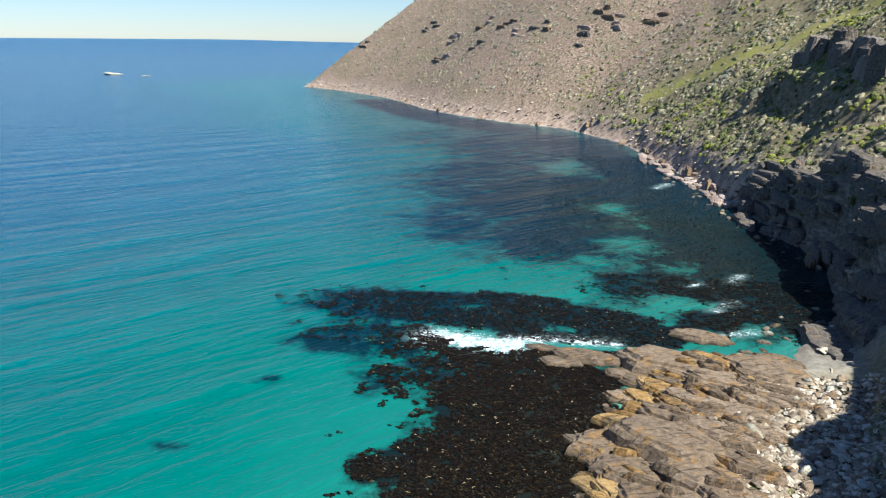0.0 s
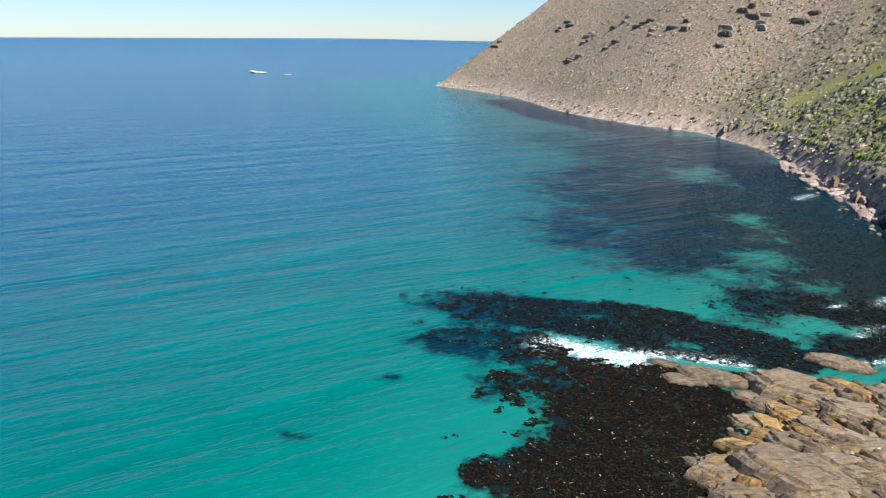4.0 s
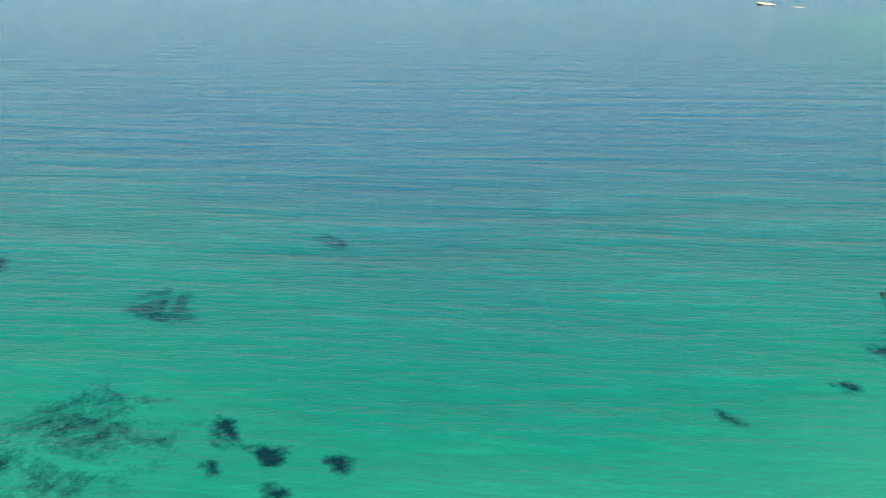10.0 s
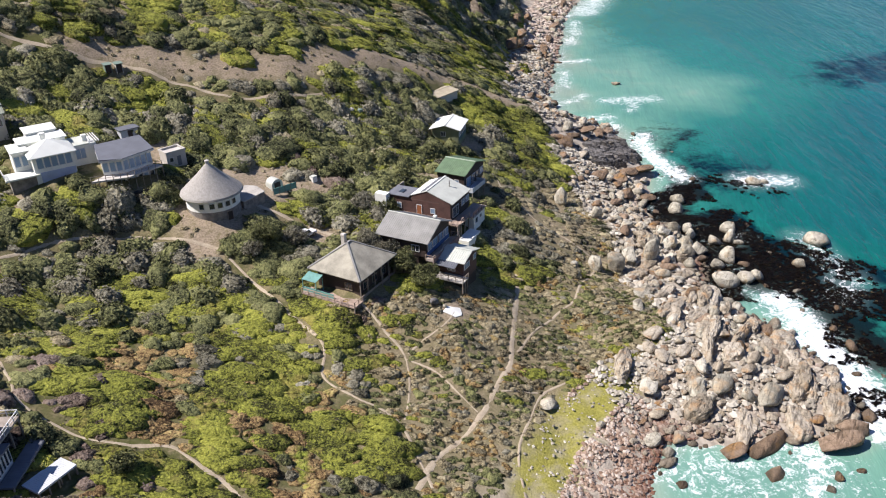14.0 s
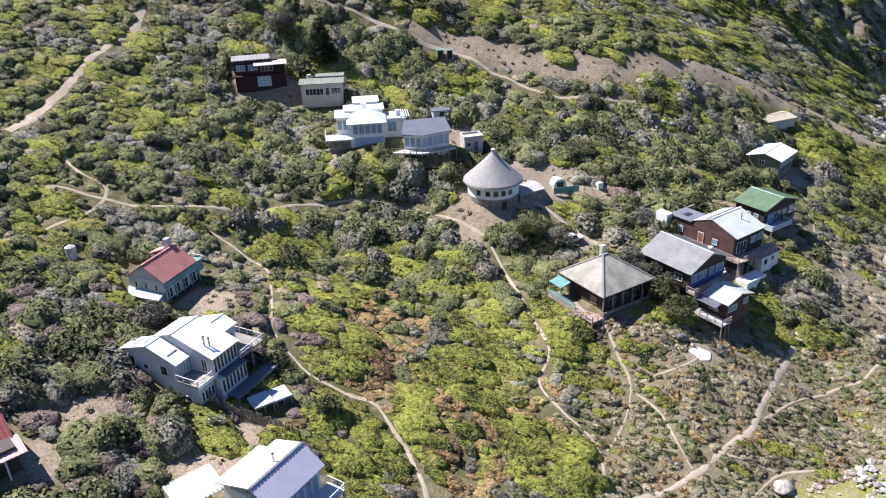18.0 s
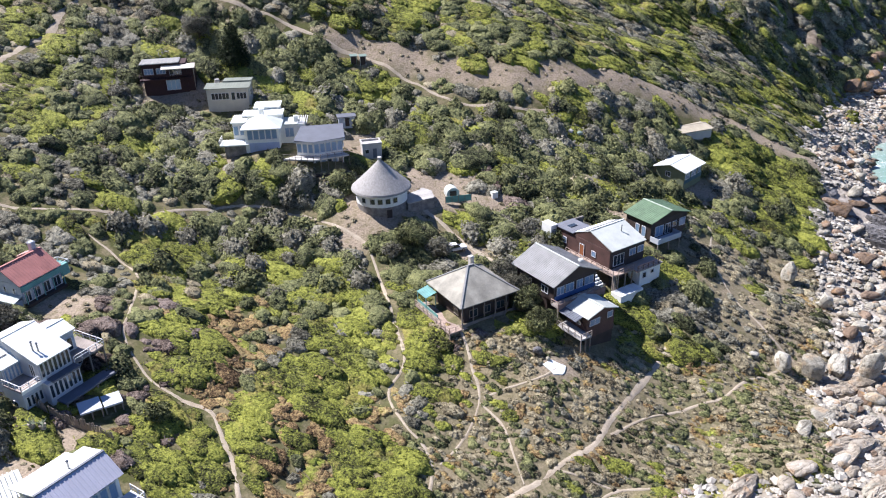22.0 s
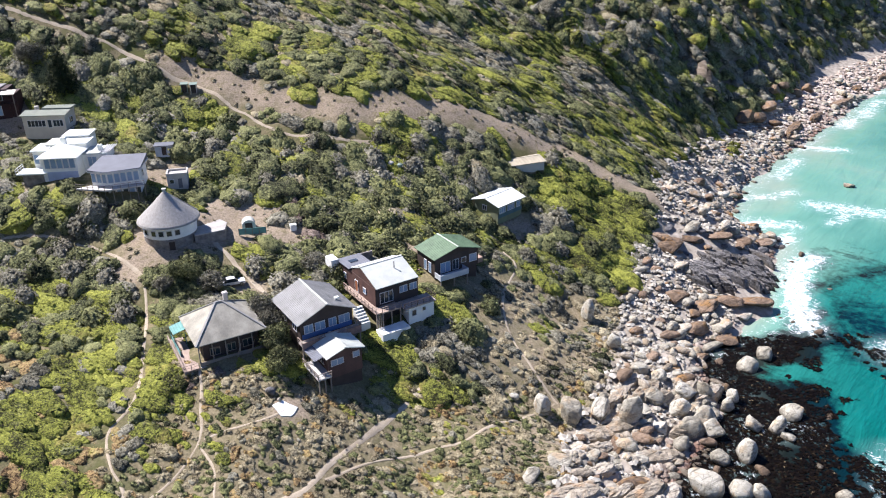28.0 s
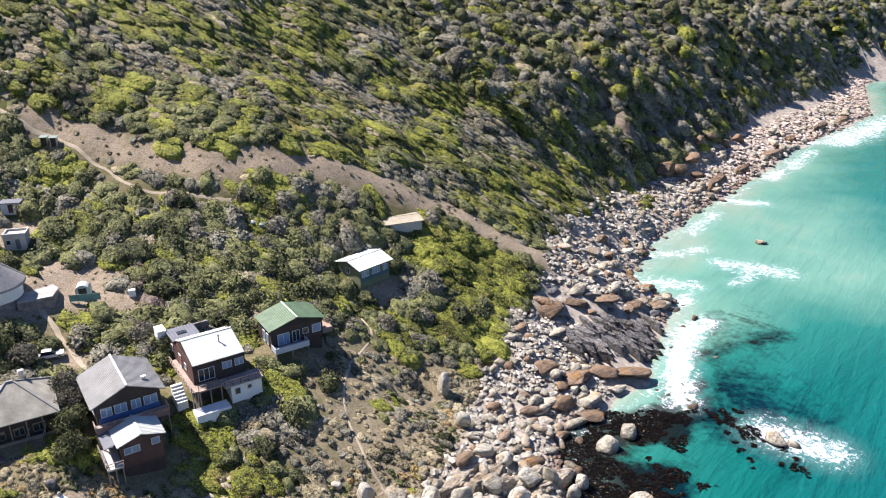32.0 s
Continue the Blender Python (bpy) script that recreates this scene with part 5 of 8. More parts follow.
def maroon_house():
    h = House(-29.2, 172.6, 38.1, 11, "maroon two-storey timber house with a flat grey roof", r=7.5)
    h.boards(-4.8, -2.6, 4.6, 2.8, -1.5, 5.4, M_MAROON)
    h.slab([(-5.2, -3.0, 5.7), (3.2, -3.0, 5.7), (3.2, 3.2, 5.6), (-5.2, 3.2, 5.6)], 0.16, M_TIN, "flat_roof", 0.8)
    h.slab([(-0.6, -4.8, 4.7), (6.6, -4.8, 4.7), (6.6, -2.2, 5.2), (-0.6, -2.2, 5.2)], 0.12, M_CREAM, "awning", 0.0, label="pale cream awning over the balcony")
    part("awning_post", Geo().box(6.2, -4.7, -0.5, 6.35, -4.55, 4.7), M_POST, h.ob)
    for u, w in ((-3.4, 2.0), (-0.8, 2.0)):
        h.win("F", u, 3.3, w, 1.3, 2, -2.66, M_SKY_PANE)
    h.win("F", 2.2, 2.9, 2.6, 1.8, 2, -2.66)
    # door glass coloured blue in place of a sky reflection
    h.win("F", 1.4, -0.4, 3.0, 2.4, 2, -2.66, plain("glass_painted_sky_blue", (0.35, 0.50, 0.62), 0.15), "glazed_door")
    h.deck(-5.4, -4.4, 5.6, -2.65, 2.5, M_MAROON, 0, "FL", rail_mat=M_MAROON)
    h.wall(4.6, -2.4, 6.2, 2.4, -1.5, 4.4, M_MAROON, "side_room")


def flat_cottage():
    h = House(-14.3, 167.0, 35.4, 2, "cream cottage with a low green-grey flat roof and long windows", "cottage", 6.5)
    h.wall(-4.5, -2.6, 4.5, 3.2, -1.5, 3.6, M_CREAM)
    rf = plain("green_grey_sheet", (0.20, 0.222, 0.175), 0.85, 0, 0.12)
    h.slab([(-4.9, -3.0, 3.75), (4.9, -3.0, 3.75), (4.9, 0.6, 4.2), (-4.9, 0.6, 4.2)], 0.14, rf, ribs=0.6)
    h.slab([(-1.4, 0.6, 4.5), (4.9, 0.6, 4.5), (4.9, 3.6, 4.5), (-1.4, 3.6, 4.5)], 0.3, rf, ribs=0.6)
    h.wall(-1.2, 0.65, 4.6, 3.3, 3.6, 4.25, M_CREAM, "upper_wall")
    h.win("F", -1.6, 1.2, 3.9, 1.5, 4, -2.66)
    h.win("F", 1.2, 1.0, 0.9, 1.8, 0, -2.66, None, "door")
    h.win("F", 3.0, 1.2, 2.2, 1.5, 2, -2.66)
    h.win("R", 0.4, 1.2, 2.0, 1.5, 1, 4.56)
    part("roof_drum", Geo().tube((-2.8, 1.6, 4.1), (-2.8, 1.6, 4.8), 0.55, 0.5, 12), M_CONC, h.ob)


def white_villa():
    h = House(-4.4, 150.6, 30.6, 4, "white villa with stepped flat roofs, pyramid roof and terrace", r=9)
    h.wall(-3.4, -4.2, 3.4, 2.0, -2, 4.6, M_WHITE, "front_wall")
    ap = (0.1, -1.6, 6.8)
    c = [(-4.0, -4.9, 4.6), (4.0, -4.9, 4.6), (4.0, 1.6, 4.6), (-4.0, 1.6, 4.6)]
    for i in range(4):
        q = [c[i], c[(i + 1) % 4], ap]
        part("roof", Geo().hexa([Vector(p) - Vector((0, 0, 0.14)) for p in q], q), M_TIN_WHITE, h.ob)
    h.chimney(-0.2, 0.9, 5.2, 7.2, 0.9)
    h.wall(-6.0, -1.0, -3.4, 4.2, -2, 5.0, M_WHITE, "side_wall")
    h.slab([(-6.3, -1.4, 5.2), (-3.2, -1.4, 5.2), (-3.2, 4.4, 5.2), (-6.3, 4.4, 5.2)], 0.2, M_TIN_WHITE, "flat_roof")
    h.wall(-4.2, 2.0, 3.6, 6.2, -2, 5.4, M_WHITE, "middle_wall")
    h.slab([(-4.5, 1.7, 5.6), (3.9, 1.7, 5.6), (3.9, 6.4, 5.6), (-4.5, 6.4, 5.6)], 0.2, M_TIN_WHITE, "flat_roof")
    h.wall(-2.2, 6.2, 2.8, 10.6, -1, 5.9, M_WHITE, "rear_wall")
    h.slab([(-2.5, 6.0, 6.1), (3.1, 6.0, 6.1), (3.1, 10.9, 6.1), (-2.5, 10.9, 6.1)], 0.2, M_TIN_WHITE, "flat_roof")
    h.wall(3.4, -0.6, 8.2, 4.2, -1, 4.0, M_WHITE, "wing_wall")
    h.slab([(3.4, -1.0, 4.2), (7.0, -1.0, 4.2), (7.0, 4.4, 4.2), (3.4, 4.4, 4.2)], 0.2, M_TIN_PALE, "wing_roof")
    for i in range(5):
        part("pergola_beam", Geo().bar((7.0 + i * 0.45, -0.8, 4.3), (7.0 + i * 0.45, 4.6, 4.3), 0.14, 0.2), M_FRAME, h.ob)
    h.chimney(6.6, 1.0, 3.8, 5.4, 0.8)
    for u in (-2.3, -1.1, 0.1, 1.3, 2.5):
        h.win("F", u, 2.3, 1.1, 2.0, 0, -4.26, M_SKY_PANE)
    for u in (-5.4, -4.2):
        h.win("F", u, 2.4, 1.0, 2.0, 0, -1.06, M_SKY_PANE)
    # pale plaster coloured blue for the shade on the basement front
    part("blue_basement", Geo().box(-2.6, -4.32, -2, 3.3, -4.2, 1.6), plain("plaster_painted_blue_shade", (0.40, 0.46, 0.58), 0.8), h.ob)
    h.win("F", 5.2, 1.4, 1.8, 2.0, 1, -0.66, M_SKY_PANE)
    # darker stone colour here deepens the shade under the terrace slab
    h.wall(-7.6, -4.0, -2.7, -1.0, -2, 1.3, M_STONE, "terrace_wall")
    h.deck(-8.4, -4.8, -2.7, -1.0, 1.6, M_TIN_WHITE, 0, "L", rail_mat=M_FRAME)


def slate_house():
    h = House(7.0, 146.6, 27.4, 10, "white house with a slate-blue roof, glazed front and terrace", r=7.5)
    lo = [(-4.4, -2.8), (-1.2, -4.3), (4.6, -3.2), (4.9, 3.2), (-2.8, 3.4)]
    part("wall", Geo().hexa([(x, y, -2) for x, y in lo], [(x, y, 6.0) for x, y in lo]), M_WHITE, h.ob)
    hi = [(x * 1.11, y * 1.13) for x, y in lo]
    part("roof", Geo().hexa([(x, y, 6.0) for x, y in hi], [(x, y, 6.15 + 0.10 * (y + 4)) for x, y in hi]), M_TIN_BLUE, h.ob)
    part("fascia", Geo().hexa([(x * 1.01, y * 1.01, 5.7) for x, y in hi], [(x * 1.01, y * 1.01, 6.0) for x, y in hi]), M_FRAME, h.ob)
    for (ax, ay), (bx, by), k in ((lo[0], lo[1], 3), (lo[1], lo[2], 5)):
        ang = math.degrees(math.atan2(by - ay, bx - ax))
        nx, ny = (by - ay), -(bx - ax)
        ln = math.hypot(nx, ny)
        for i in range(k):
            t = (i + 0.5) / k
            px, py = ax + (bx - ax) * t + nx / ln * 0.06, ay + (by - ay) * t + ny / ln * 0.06
            window(h.ob, pose(px, py, 3.6, 0, 0, ang), ln / k * 0.86, 1.9, 0, M_SKY_PANE)
            window(h.ob, pose(px, py, 0.3, 0, 0, ang), ln / k * 0.86, 2.0, 0, M_SKY_PANE if i % 2 else None)
    h.win("R", -0.8, 3.6, 1.2, 1.4, 0, 4.86)
    dk = [(-7.2, -4.2), (-1.5, -6.6), (5.6, -5.0), (4.8, -3.4), (-1.2, -4.4), (-4.6, -2.8)]
    part("balcony", Geo().hexa([(x, y, 2.7) for x, y in dk], [(x, y, 3.0) for x, y in dk]), M_CONC, h.ob)
    for (ax, ay), (bx, by) in zip(dk[:2], dk[1:3]):
        part("handrail", Geo().bar((ax, ay, 3.9), (bx, by, 3.9), 0.08), M_POST, h.ob)
        part("rail", Geo().bar((ax, ay, 3.45), (bx, by, 3.45), 0.05), M_POST, h.ob)
        for i in range(6):
            px, py = ax + (bx - ax) * i / 5, ay + (by - ay) * i / 5
            part("post", Geo().box(px - 0.05, py - 0.05, 0, px + 0.05, py + 0.05, 3.86), M_POST, h.ob)
    h.deck(-4.2, -7.6, 2.5, -5.2, 0.1, M_DARKWOOD, 2, "")


for build in (grey_house, lower_house, pyramid_house, white_top_house, green_house, white_cottage, hidden_roof, red_roof_house, big_white_house,
              near_white_house, outhouse_white, corner_red_house, maroon_house, flat_cottage, white_villa, slate_house):
    build()

# ---- scrub ----
def leaf_material(name, dark, mid, light, accent=None, rough=0.8, twigs=0.5):
    """Foliage: colour by plant, by spray, in broad drifts and in fine speckle with painted gap shade."""
    m = Mat(name, rough, spec=0.15)
    w = m.world()
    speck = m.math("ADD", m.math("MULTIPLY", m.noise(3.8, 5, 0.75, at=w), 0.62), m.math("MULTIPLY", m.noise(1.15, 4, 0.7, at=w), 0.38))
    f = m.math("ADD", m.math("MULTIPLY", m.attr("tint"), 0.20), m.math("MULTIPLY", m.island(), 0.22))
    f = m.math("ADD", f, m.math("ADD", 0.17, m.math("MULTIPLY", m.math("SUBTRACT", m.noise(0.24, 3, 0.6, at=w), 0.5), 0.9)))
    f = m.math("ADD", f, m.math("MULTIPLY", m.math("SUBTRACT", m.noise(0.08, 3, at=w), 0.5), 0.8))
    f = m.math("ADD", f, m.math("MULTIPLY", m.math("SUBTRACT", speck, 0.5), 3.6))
    # the near-black end of the ramp paints shade into gaps between leaves
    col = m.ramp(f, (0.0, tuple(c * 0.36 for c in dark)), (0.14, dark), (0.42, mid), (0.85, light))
    if accent:
        col = m.mix(m.ramp(m.noise(0.14, 4, 0.65, at=w), (0.58, 0), (0.68, 0.7)), col, accent)
    twig = m.noise(0.35, 4, 0.7, at=w)
    col = m.mix(m.ramp(twig, (0.60, 0), (0.72, twigs)), col, m.ramp(speck, (0.35, (0.10, 0.085, 0.06)), (0.65, (0.24, 0.21, 0.16))))
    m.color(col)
    m.bump(m.math("ADD", speck, m.math("MULTIPLY", m.noise(1.5, 3, 0.6, at=w), 1.4)), 1.0, 0.5)
    return m.m


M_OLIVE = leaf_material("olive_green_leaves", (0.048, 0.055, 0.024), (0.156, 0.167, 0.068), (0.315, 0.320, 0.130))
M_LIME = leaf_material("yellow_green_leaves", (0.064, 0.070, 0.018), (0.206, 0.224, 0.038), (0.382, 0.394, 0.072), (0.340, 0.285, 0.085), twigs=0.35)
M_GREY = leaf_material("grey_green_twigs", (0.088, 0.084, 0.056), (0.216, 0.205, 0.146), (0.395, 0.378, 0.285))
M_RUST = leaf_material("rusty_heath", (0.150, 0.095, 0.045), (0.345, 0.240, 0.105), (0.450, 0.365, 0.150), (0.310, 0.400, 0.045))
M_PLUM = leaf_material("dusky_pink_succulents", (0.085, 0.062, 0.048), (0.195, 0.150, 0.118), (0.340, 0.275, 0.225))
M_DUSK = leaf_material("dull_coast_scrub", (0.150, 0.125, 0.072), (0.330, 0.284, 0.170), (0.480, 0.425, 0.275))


def clump_shape(seed, leaves, flat, size):
    """One bush of unit radius: a lumpy mound with small leafy sprays standing out of it."""
    g = np.random.default_rng(seed)
    n = 10 if leaves > 12 else 7
    prof = ((0.96, -0.4), (0.95, 0.22), (0.74, 0.62), (0.38, 0.88)) if leaves > 12 else ((0.94, -0.4), (0.86, 0.42), (0.42, 0.84))
    lobes = g.uniform(0, 2 * math.pi, 3)
    bulge = lambda a, h: 1 + 0.2 * np.sin(a * 2 + lobes[0]) + 0.16 * np.sin(a * 3 + lobes[1] + 2 * h) + 0.09 * np.sin(a * 5 + lobes[2] - 3 * h)
    rings = []
    for e, (rr, zz) in enumerate(prof):
        ang = np.arange(n) * 2 * math.pi / n + 0.3 * e
        wob = bulge(ang, zz) * g.uniform(0.8, 1.12, n)
        rings.append(np.stack([np.cos(ang) * rr * wob, np.sin(ang) * rr * wob, zz * flat * g.uniform(0.75, 1.2, n) * np.where(zz < 0, 1 / flat, 1)], 1))
    core = np.concatenate(rings)
    i = np.arange(n)
    j = (i + 1) % n
    cf = np.concatenate([np.stack([q * n + i, q * n + j, q * n + n + j, q * n + n + i], 1) for q in range(len(rings) - 1)])
    k = (len(rings) - 1) * n
    top = np.array([(k + q, k + q + 1, k + n - 2 - q, k + n - 1 - q) for q in range((n - 2) // 2)])
    a = g.uniform(0, 2 * math.pi, leaves)
    up = g.uniform(0.05, 1.0, leaves)
    rad = np.sqrt(1 - up ** 2) * bulge(a, up) * g.uniform(0.9, 1.16, leaves)
    c = np.stack([np.cos(a) * rad, np.sin(a) * rad, up * flat * g.uniform(0.95, 1.25, leaves)], 1)
    nrm = np.stack([np.cos(a) * rad, np.sin(a) * rad, up * 1.4 + 0.3], 1) + g.normal(0, 0.5, (leaves, 3))
    nrm /= np.linalg.norm(nrm, axis=1)[:, None]
    t = np.cross(nrm, g.normal(0, 1, (leaves, 3)))
    t /= np.linalg.norm(t, axis=1)[:, None]
    b = np.cross(nrm, t)
    s = size * g.uniform(0.5, 1.4, leaves)[:, None]
    w = g.uniform(0.5, 1.0, leaves)[:, None]
    quad = np.stack([c + t * s, c + b * s * w, c - t * s, c - b * s * w], 1).reshape(-1, 3)
    f = np.arange(leaves * 4).reshape(-1, 4) + len(core)
    return np.concatenate([core, quad]), np.concatenate([cf, top, f])


def scatter(name, mat, x, y, r, label, leaves=34, flat=0.75, size=0.34, stretch=1.25, lean=-28, seed=1, lift=0.0, z=None):
    """Many bushes joined into one object of kind stuff."""
    g = np.random.default_rng(seed)
    kinds = 5
    which = g.integers(0, kinds, len(x))
    tint = g.uniform(0, 1, len(x))
    hs = g.uniform(0.7, 1.35, len(x)) * (1 - 0.1 * step(y, 190, 8))
    spin = g.uniform(0, 2 * math.pi, len(x))
    z = height(x, y) if z is None else z
    lean_x, lean_y = (height(x + 1, y) - height(x - 1, y)).clip(-1.3, 1.3) * 0.36, (height(x, y + 1) - height(x, y - 1)).clip(-1.3, 1.3) * 0.36
    vs, fs, ts, off = [], [], [], 0
    ca, sa = math.cos(radians(lean)), math.sin(radians(lean))
    for k in range(kinds):
        m = which == k
        if not m.any():
            continue
        bv, bf = clump_shape(seed * 10 + k, leaves, flat, size)
        c, s = np.cos(spin[m])[:, None], np.sin(spin[m])[:, None]
        px = bv[None, :, 0] * c - bv[None, :, 1] * s
        py = bv[None, :, 0] * s + bv[None, :, 1] * c
        st = (np.zeros(len(x)) + stretch)[m][:, None]
        u, v = (px * ca + py * sa) * st, (-px * sa + py * ca) / st ** 0.5
        rr = r[m][:, None]
        px, py = (u * ca - v * sa) * rr, (u * sa + v * ca) * rr
        pz = bv[None, :, 2] * rr * hs[m][:, None] + lift
        pz = pz + px * lean_x[m][:, None] + py * lean_y[m][:, None]
        vv = np.stack([px + x[m][:, None], py + y[m][:, None], pz + z[m][:, None]], -1)
        nb = len(bv)
        vs.append(vv.reshape(-1, 3))
        fs.append((bf[None] + (np.arange(m.sum()) * nb)[:, None, None] + off).reshape(-1, 4))
        ts.append(np.repeat(tint[m], nb))
        off += m.sum() * nb
    ob = new(name, array_mesh(name, np.concatenate(vs), np.concatenate(fs), mat, {"tint": np.concatenate(ts)}, True))
    return tagged(ob, label, "scrub", kind="stuff")


def spread(x0, x1, y0, y1, cell, seed):
    """Jittered grid points."""
    g = np.random.default_rng(seed)
    px, py = np.meshgrid(np.arange(x0, x1, cell), np.arange(y0, y1, cell))
    px, py = px.ravel(), py.ravel()
    return px + g.uniform(-0.5, 0.5, px.size) * cell, py + g.uniform(-0.5, 0.5, px.size) * cell


def clearance(x, y):
    """How far a spot lies from paths and buildings, in metres (capped)."""
    c = np.full(x.shape, 9.0)
    for line, w in PATHS:
        near = (x > line[:, 0].min() - 5) & (x < line[:, 0].max() + 5) & (y > line[:, 1].min() - 5) & (y < line[:, 1].max() + 5)
        if near.any():
            d = np.min(np.hypot(x[near][:, None] - line[None, ::2, 0], y[near][:, None] - line[None, ::2, 1]), 1) - w / 2
            c[near] = np.minimum(c[near], d)
    for hx, hy, hr in YARDS:
        c = np.minimum(c, np.hypot(x - hx, y - hy) - hr * 0.80)
    return c


YARDS += [(13.5, 178.9, 2.2), (17.3, 151.2, 2.6), (11.4, 162.9, 2.4), (34, 138.6, 3.2), (36.2, 124.3, 3), (-50.4, 110.1, 1.5), (47.5, 94.0, 2.2), (-16.9, 82, 3)]


def plant_village():
    x, y = spread(-125, 170, 44, 262, 1.7, 3)
    d = inland(x, y) + waves(x, y, 30, 21) * 2.5
    g = np.random.default_rng(5)
    keep = (d > shore_width(x, y) + 0.5) & (bare_ground(x, y) < 0.5) & (lawn_ground(x, y) < 0.4)
    x, y, d = x[keep], y[keep], d[keep]
    gap = clearance(x, y)
    r = g.uniform(0.8, 1.5, len(x)) * (0.98 + 0.3 * waves(x, y, 9, 54)).clip(0.7, 1.6) * np.exp(g.normal(0, 0.22, len(x)))
    a, b = waves(x * 0.7 + y * 0.5, y * 1.3, 40, 51), waves(x, y, 20, 52)
    terrace = step(-y, -101, 4) * step(x, 26, 5)
    heath = np.maximum(knoll(x, y, 7, 82, 13, 10), 0.9 * knoll(x, y, -4, 97, 7, 11)) + 0.18 * waves(x, y, 6, 59)
    thick = np.clip(knoll(x, y, 48, 128, 26, 14) + knoll(x, y, -2, 150, 20, 16) + knoll(x, y, 60, 148, 26, 16) + knoll(x, y, -45, 85, 14, 22) + knoll(x, y, -25, 180, 22, 10), 0, 1)
    hill = step(y, 190, 8)
    v = g.uniform(0, 1, len(x))
    u = np.clip(0.5 + 0.55 * waves(x * 0.8 + y * 0.35, y, 5, 60) + 0.4 * waves(x, y, 11, 61) + 0.22 * (v - 0.5), 0, 1)
    kind = np.full(len(x), 1)                                   # 1 olive, 0 lime, 2 grey, 3 rust, 4 dull
    kind[a + 0.7 * b + 0.7 * waves(x, y, 7, 63) + 0.3 * (v - 0.5) > 0.16] = 0
    kind[(a + 0.6 * b + 0.45 * (u - 0.5) < -0.46)] = 2
    kind[(v < 0.06)] = 4
    mats = np.maximum(np.maximum(knoll(x, y, 108, 163, 10, 9), knoll(x, y, 84, 146, 6, 3)), knoll(x, y, 62, 112, 4, 8))
    kind[(mats > 0.55) & (u < 0.8)] = 0
    kind[(thick > 0.5) & (u < 0.34)] = 1
    kind[(thick > 0.45) & (u > 0.88)] = 2
    kind[(heath > 0.38) & (u < 0.8)] = 3
    kind[(terrace > 0.5) & (u < 0.12)] = 2
    kind[(terrace > 0.5) & (u > 0.52)] = 4
    kind[(terrace > 0.5) & (u > 0.12) & (u < 0.26)] = 3
    kind[(hill > 0.5) & (u > 0.8)] = 4
    dry = step(x + 0.3 * (y - 110), 79, 3) * step(-y, -136, 4) * step(-x, -112, 4)
    kind[(dry > 0.5) & (u > 0.22)] = 4
    kind[(dry > 0.5) & (u > 0.80)] = 2
    green = np.zeros(len(x))
    for mx, my, rx, ry in ((16, 99, 9, 8), (29, 94, 4, 9), (38, 92, 6, 4), (21, 75, 6, 5), (-4, 75, 7, 8), (-10, 96, 6, 7), (2, 122, 5, 6), (3, 86, 3, 2), (8, 90, 3, 2.2), (13, 86, 3, 2.5), (18, 81, 4, 3.4), (10, 79, 2.5, 2)):
        green = np.maximum(green, knoll(x, y, mx, my, rx, ry))
    kind[(green + 0.25 * b > 0.5) & (v < 0.8)] = 0
    plum = waves(x, y, 9, 57) + 0.5 * waves(x, y, 4, 58) > 0.55 - 0.35 * step(-y, -102, 3) * step(-x, 8, 4) - 0.3 * knoll(x, y, 48, 143, 9, 6) - 0.25 * knoll(x, y, -28, 100, 5, 5)
    kind[plum & (step(-y, -108, 3) * step(-x, 8, 4) + knoll(x, y, 48, 143, 9, 6) + knoll(x, y, 30, 104, 6, 5) > 0.4)] = 5
    r = r * np.where(terrace > 0.5, 0.55, np.where(dry > 0.5, 0.62, 1.0)) * np.where(kind == 1, 1.1, np.where(kind == 0, 1.45, 1.0)) * (0.95 + 0.5 * thick)
    ok = (gap > r * np.where(y < 118, 0.72, 0.84)) & ~((np.maximum(terrace, dry) > 0.5) & (g.uniform(0, 1, len(x)) < 0.14))
    x, y, r, kind, gap, hill = x[ok], y[ok], r[ok], kind[ok], gap[ok], hill[ok]
    sets = ((0, "yellow_green_scrub", M_LIME, "low windswept yellow-green fynbos mats", 0.46, 1.5), (1, "olive_scrub", M_OLIVE, "dense olive-green coastal bushes on the slope", 0.95, 1.2),
            (2, "grey_scrub", M_GREY, "grey twiggy scrub with thin dull leaves", 0.7, 1.2), (3, "rusty_heath", M_RUST, "rusty pink-brown heath in a damp hollow", 0.45, 1.3),
            (4, "dull_scrub", M_DUSK, "short dull green-brown scrub on sandy ground", 0.6, 1.2), (5, "pink_succulents", M_PLUM, "dusky pink-brown succulent bushes near the houses", 0.7, 1.1))
    for k, name, mat, label, flat, st in sets:
        m = kind == k
        scatter(name, mat, x[m], y[m], r[m], label, 24, flat * 0.74, 0.10, st + 0.5 * hill[m], -34, 20 + k)


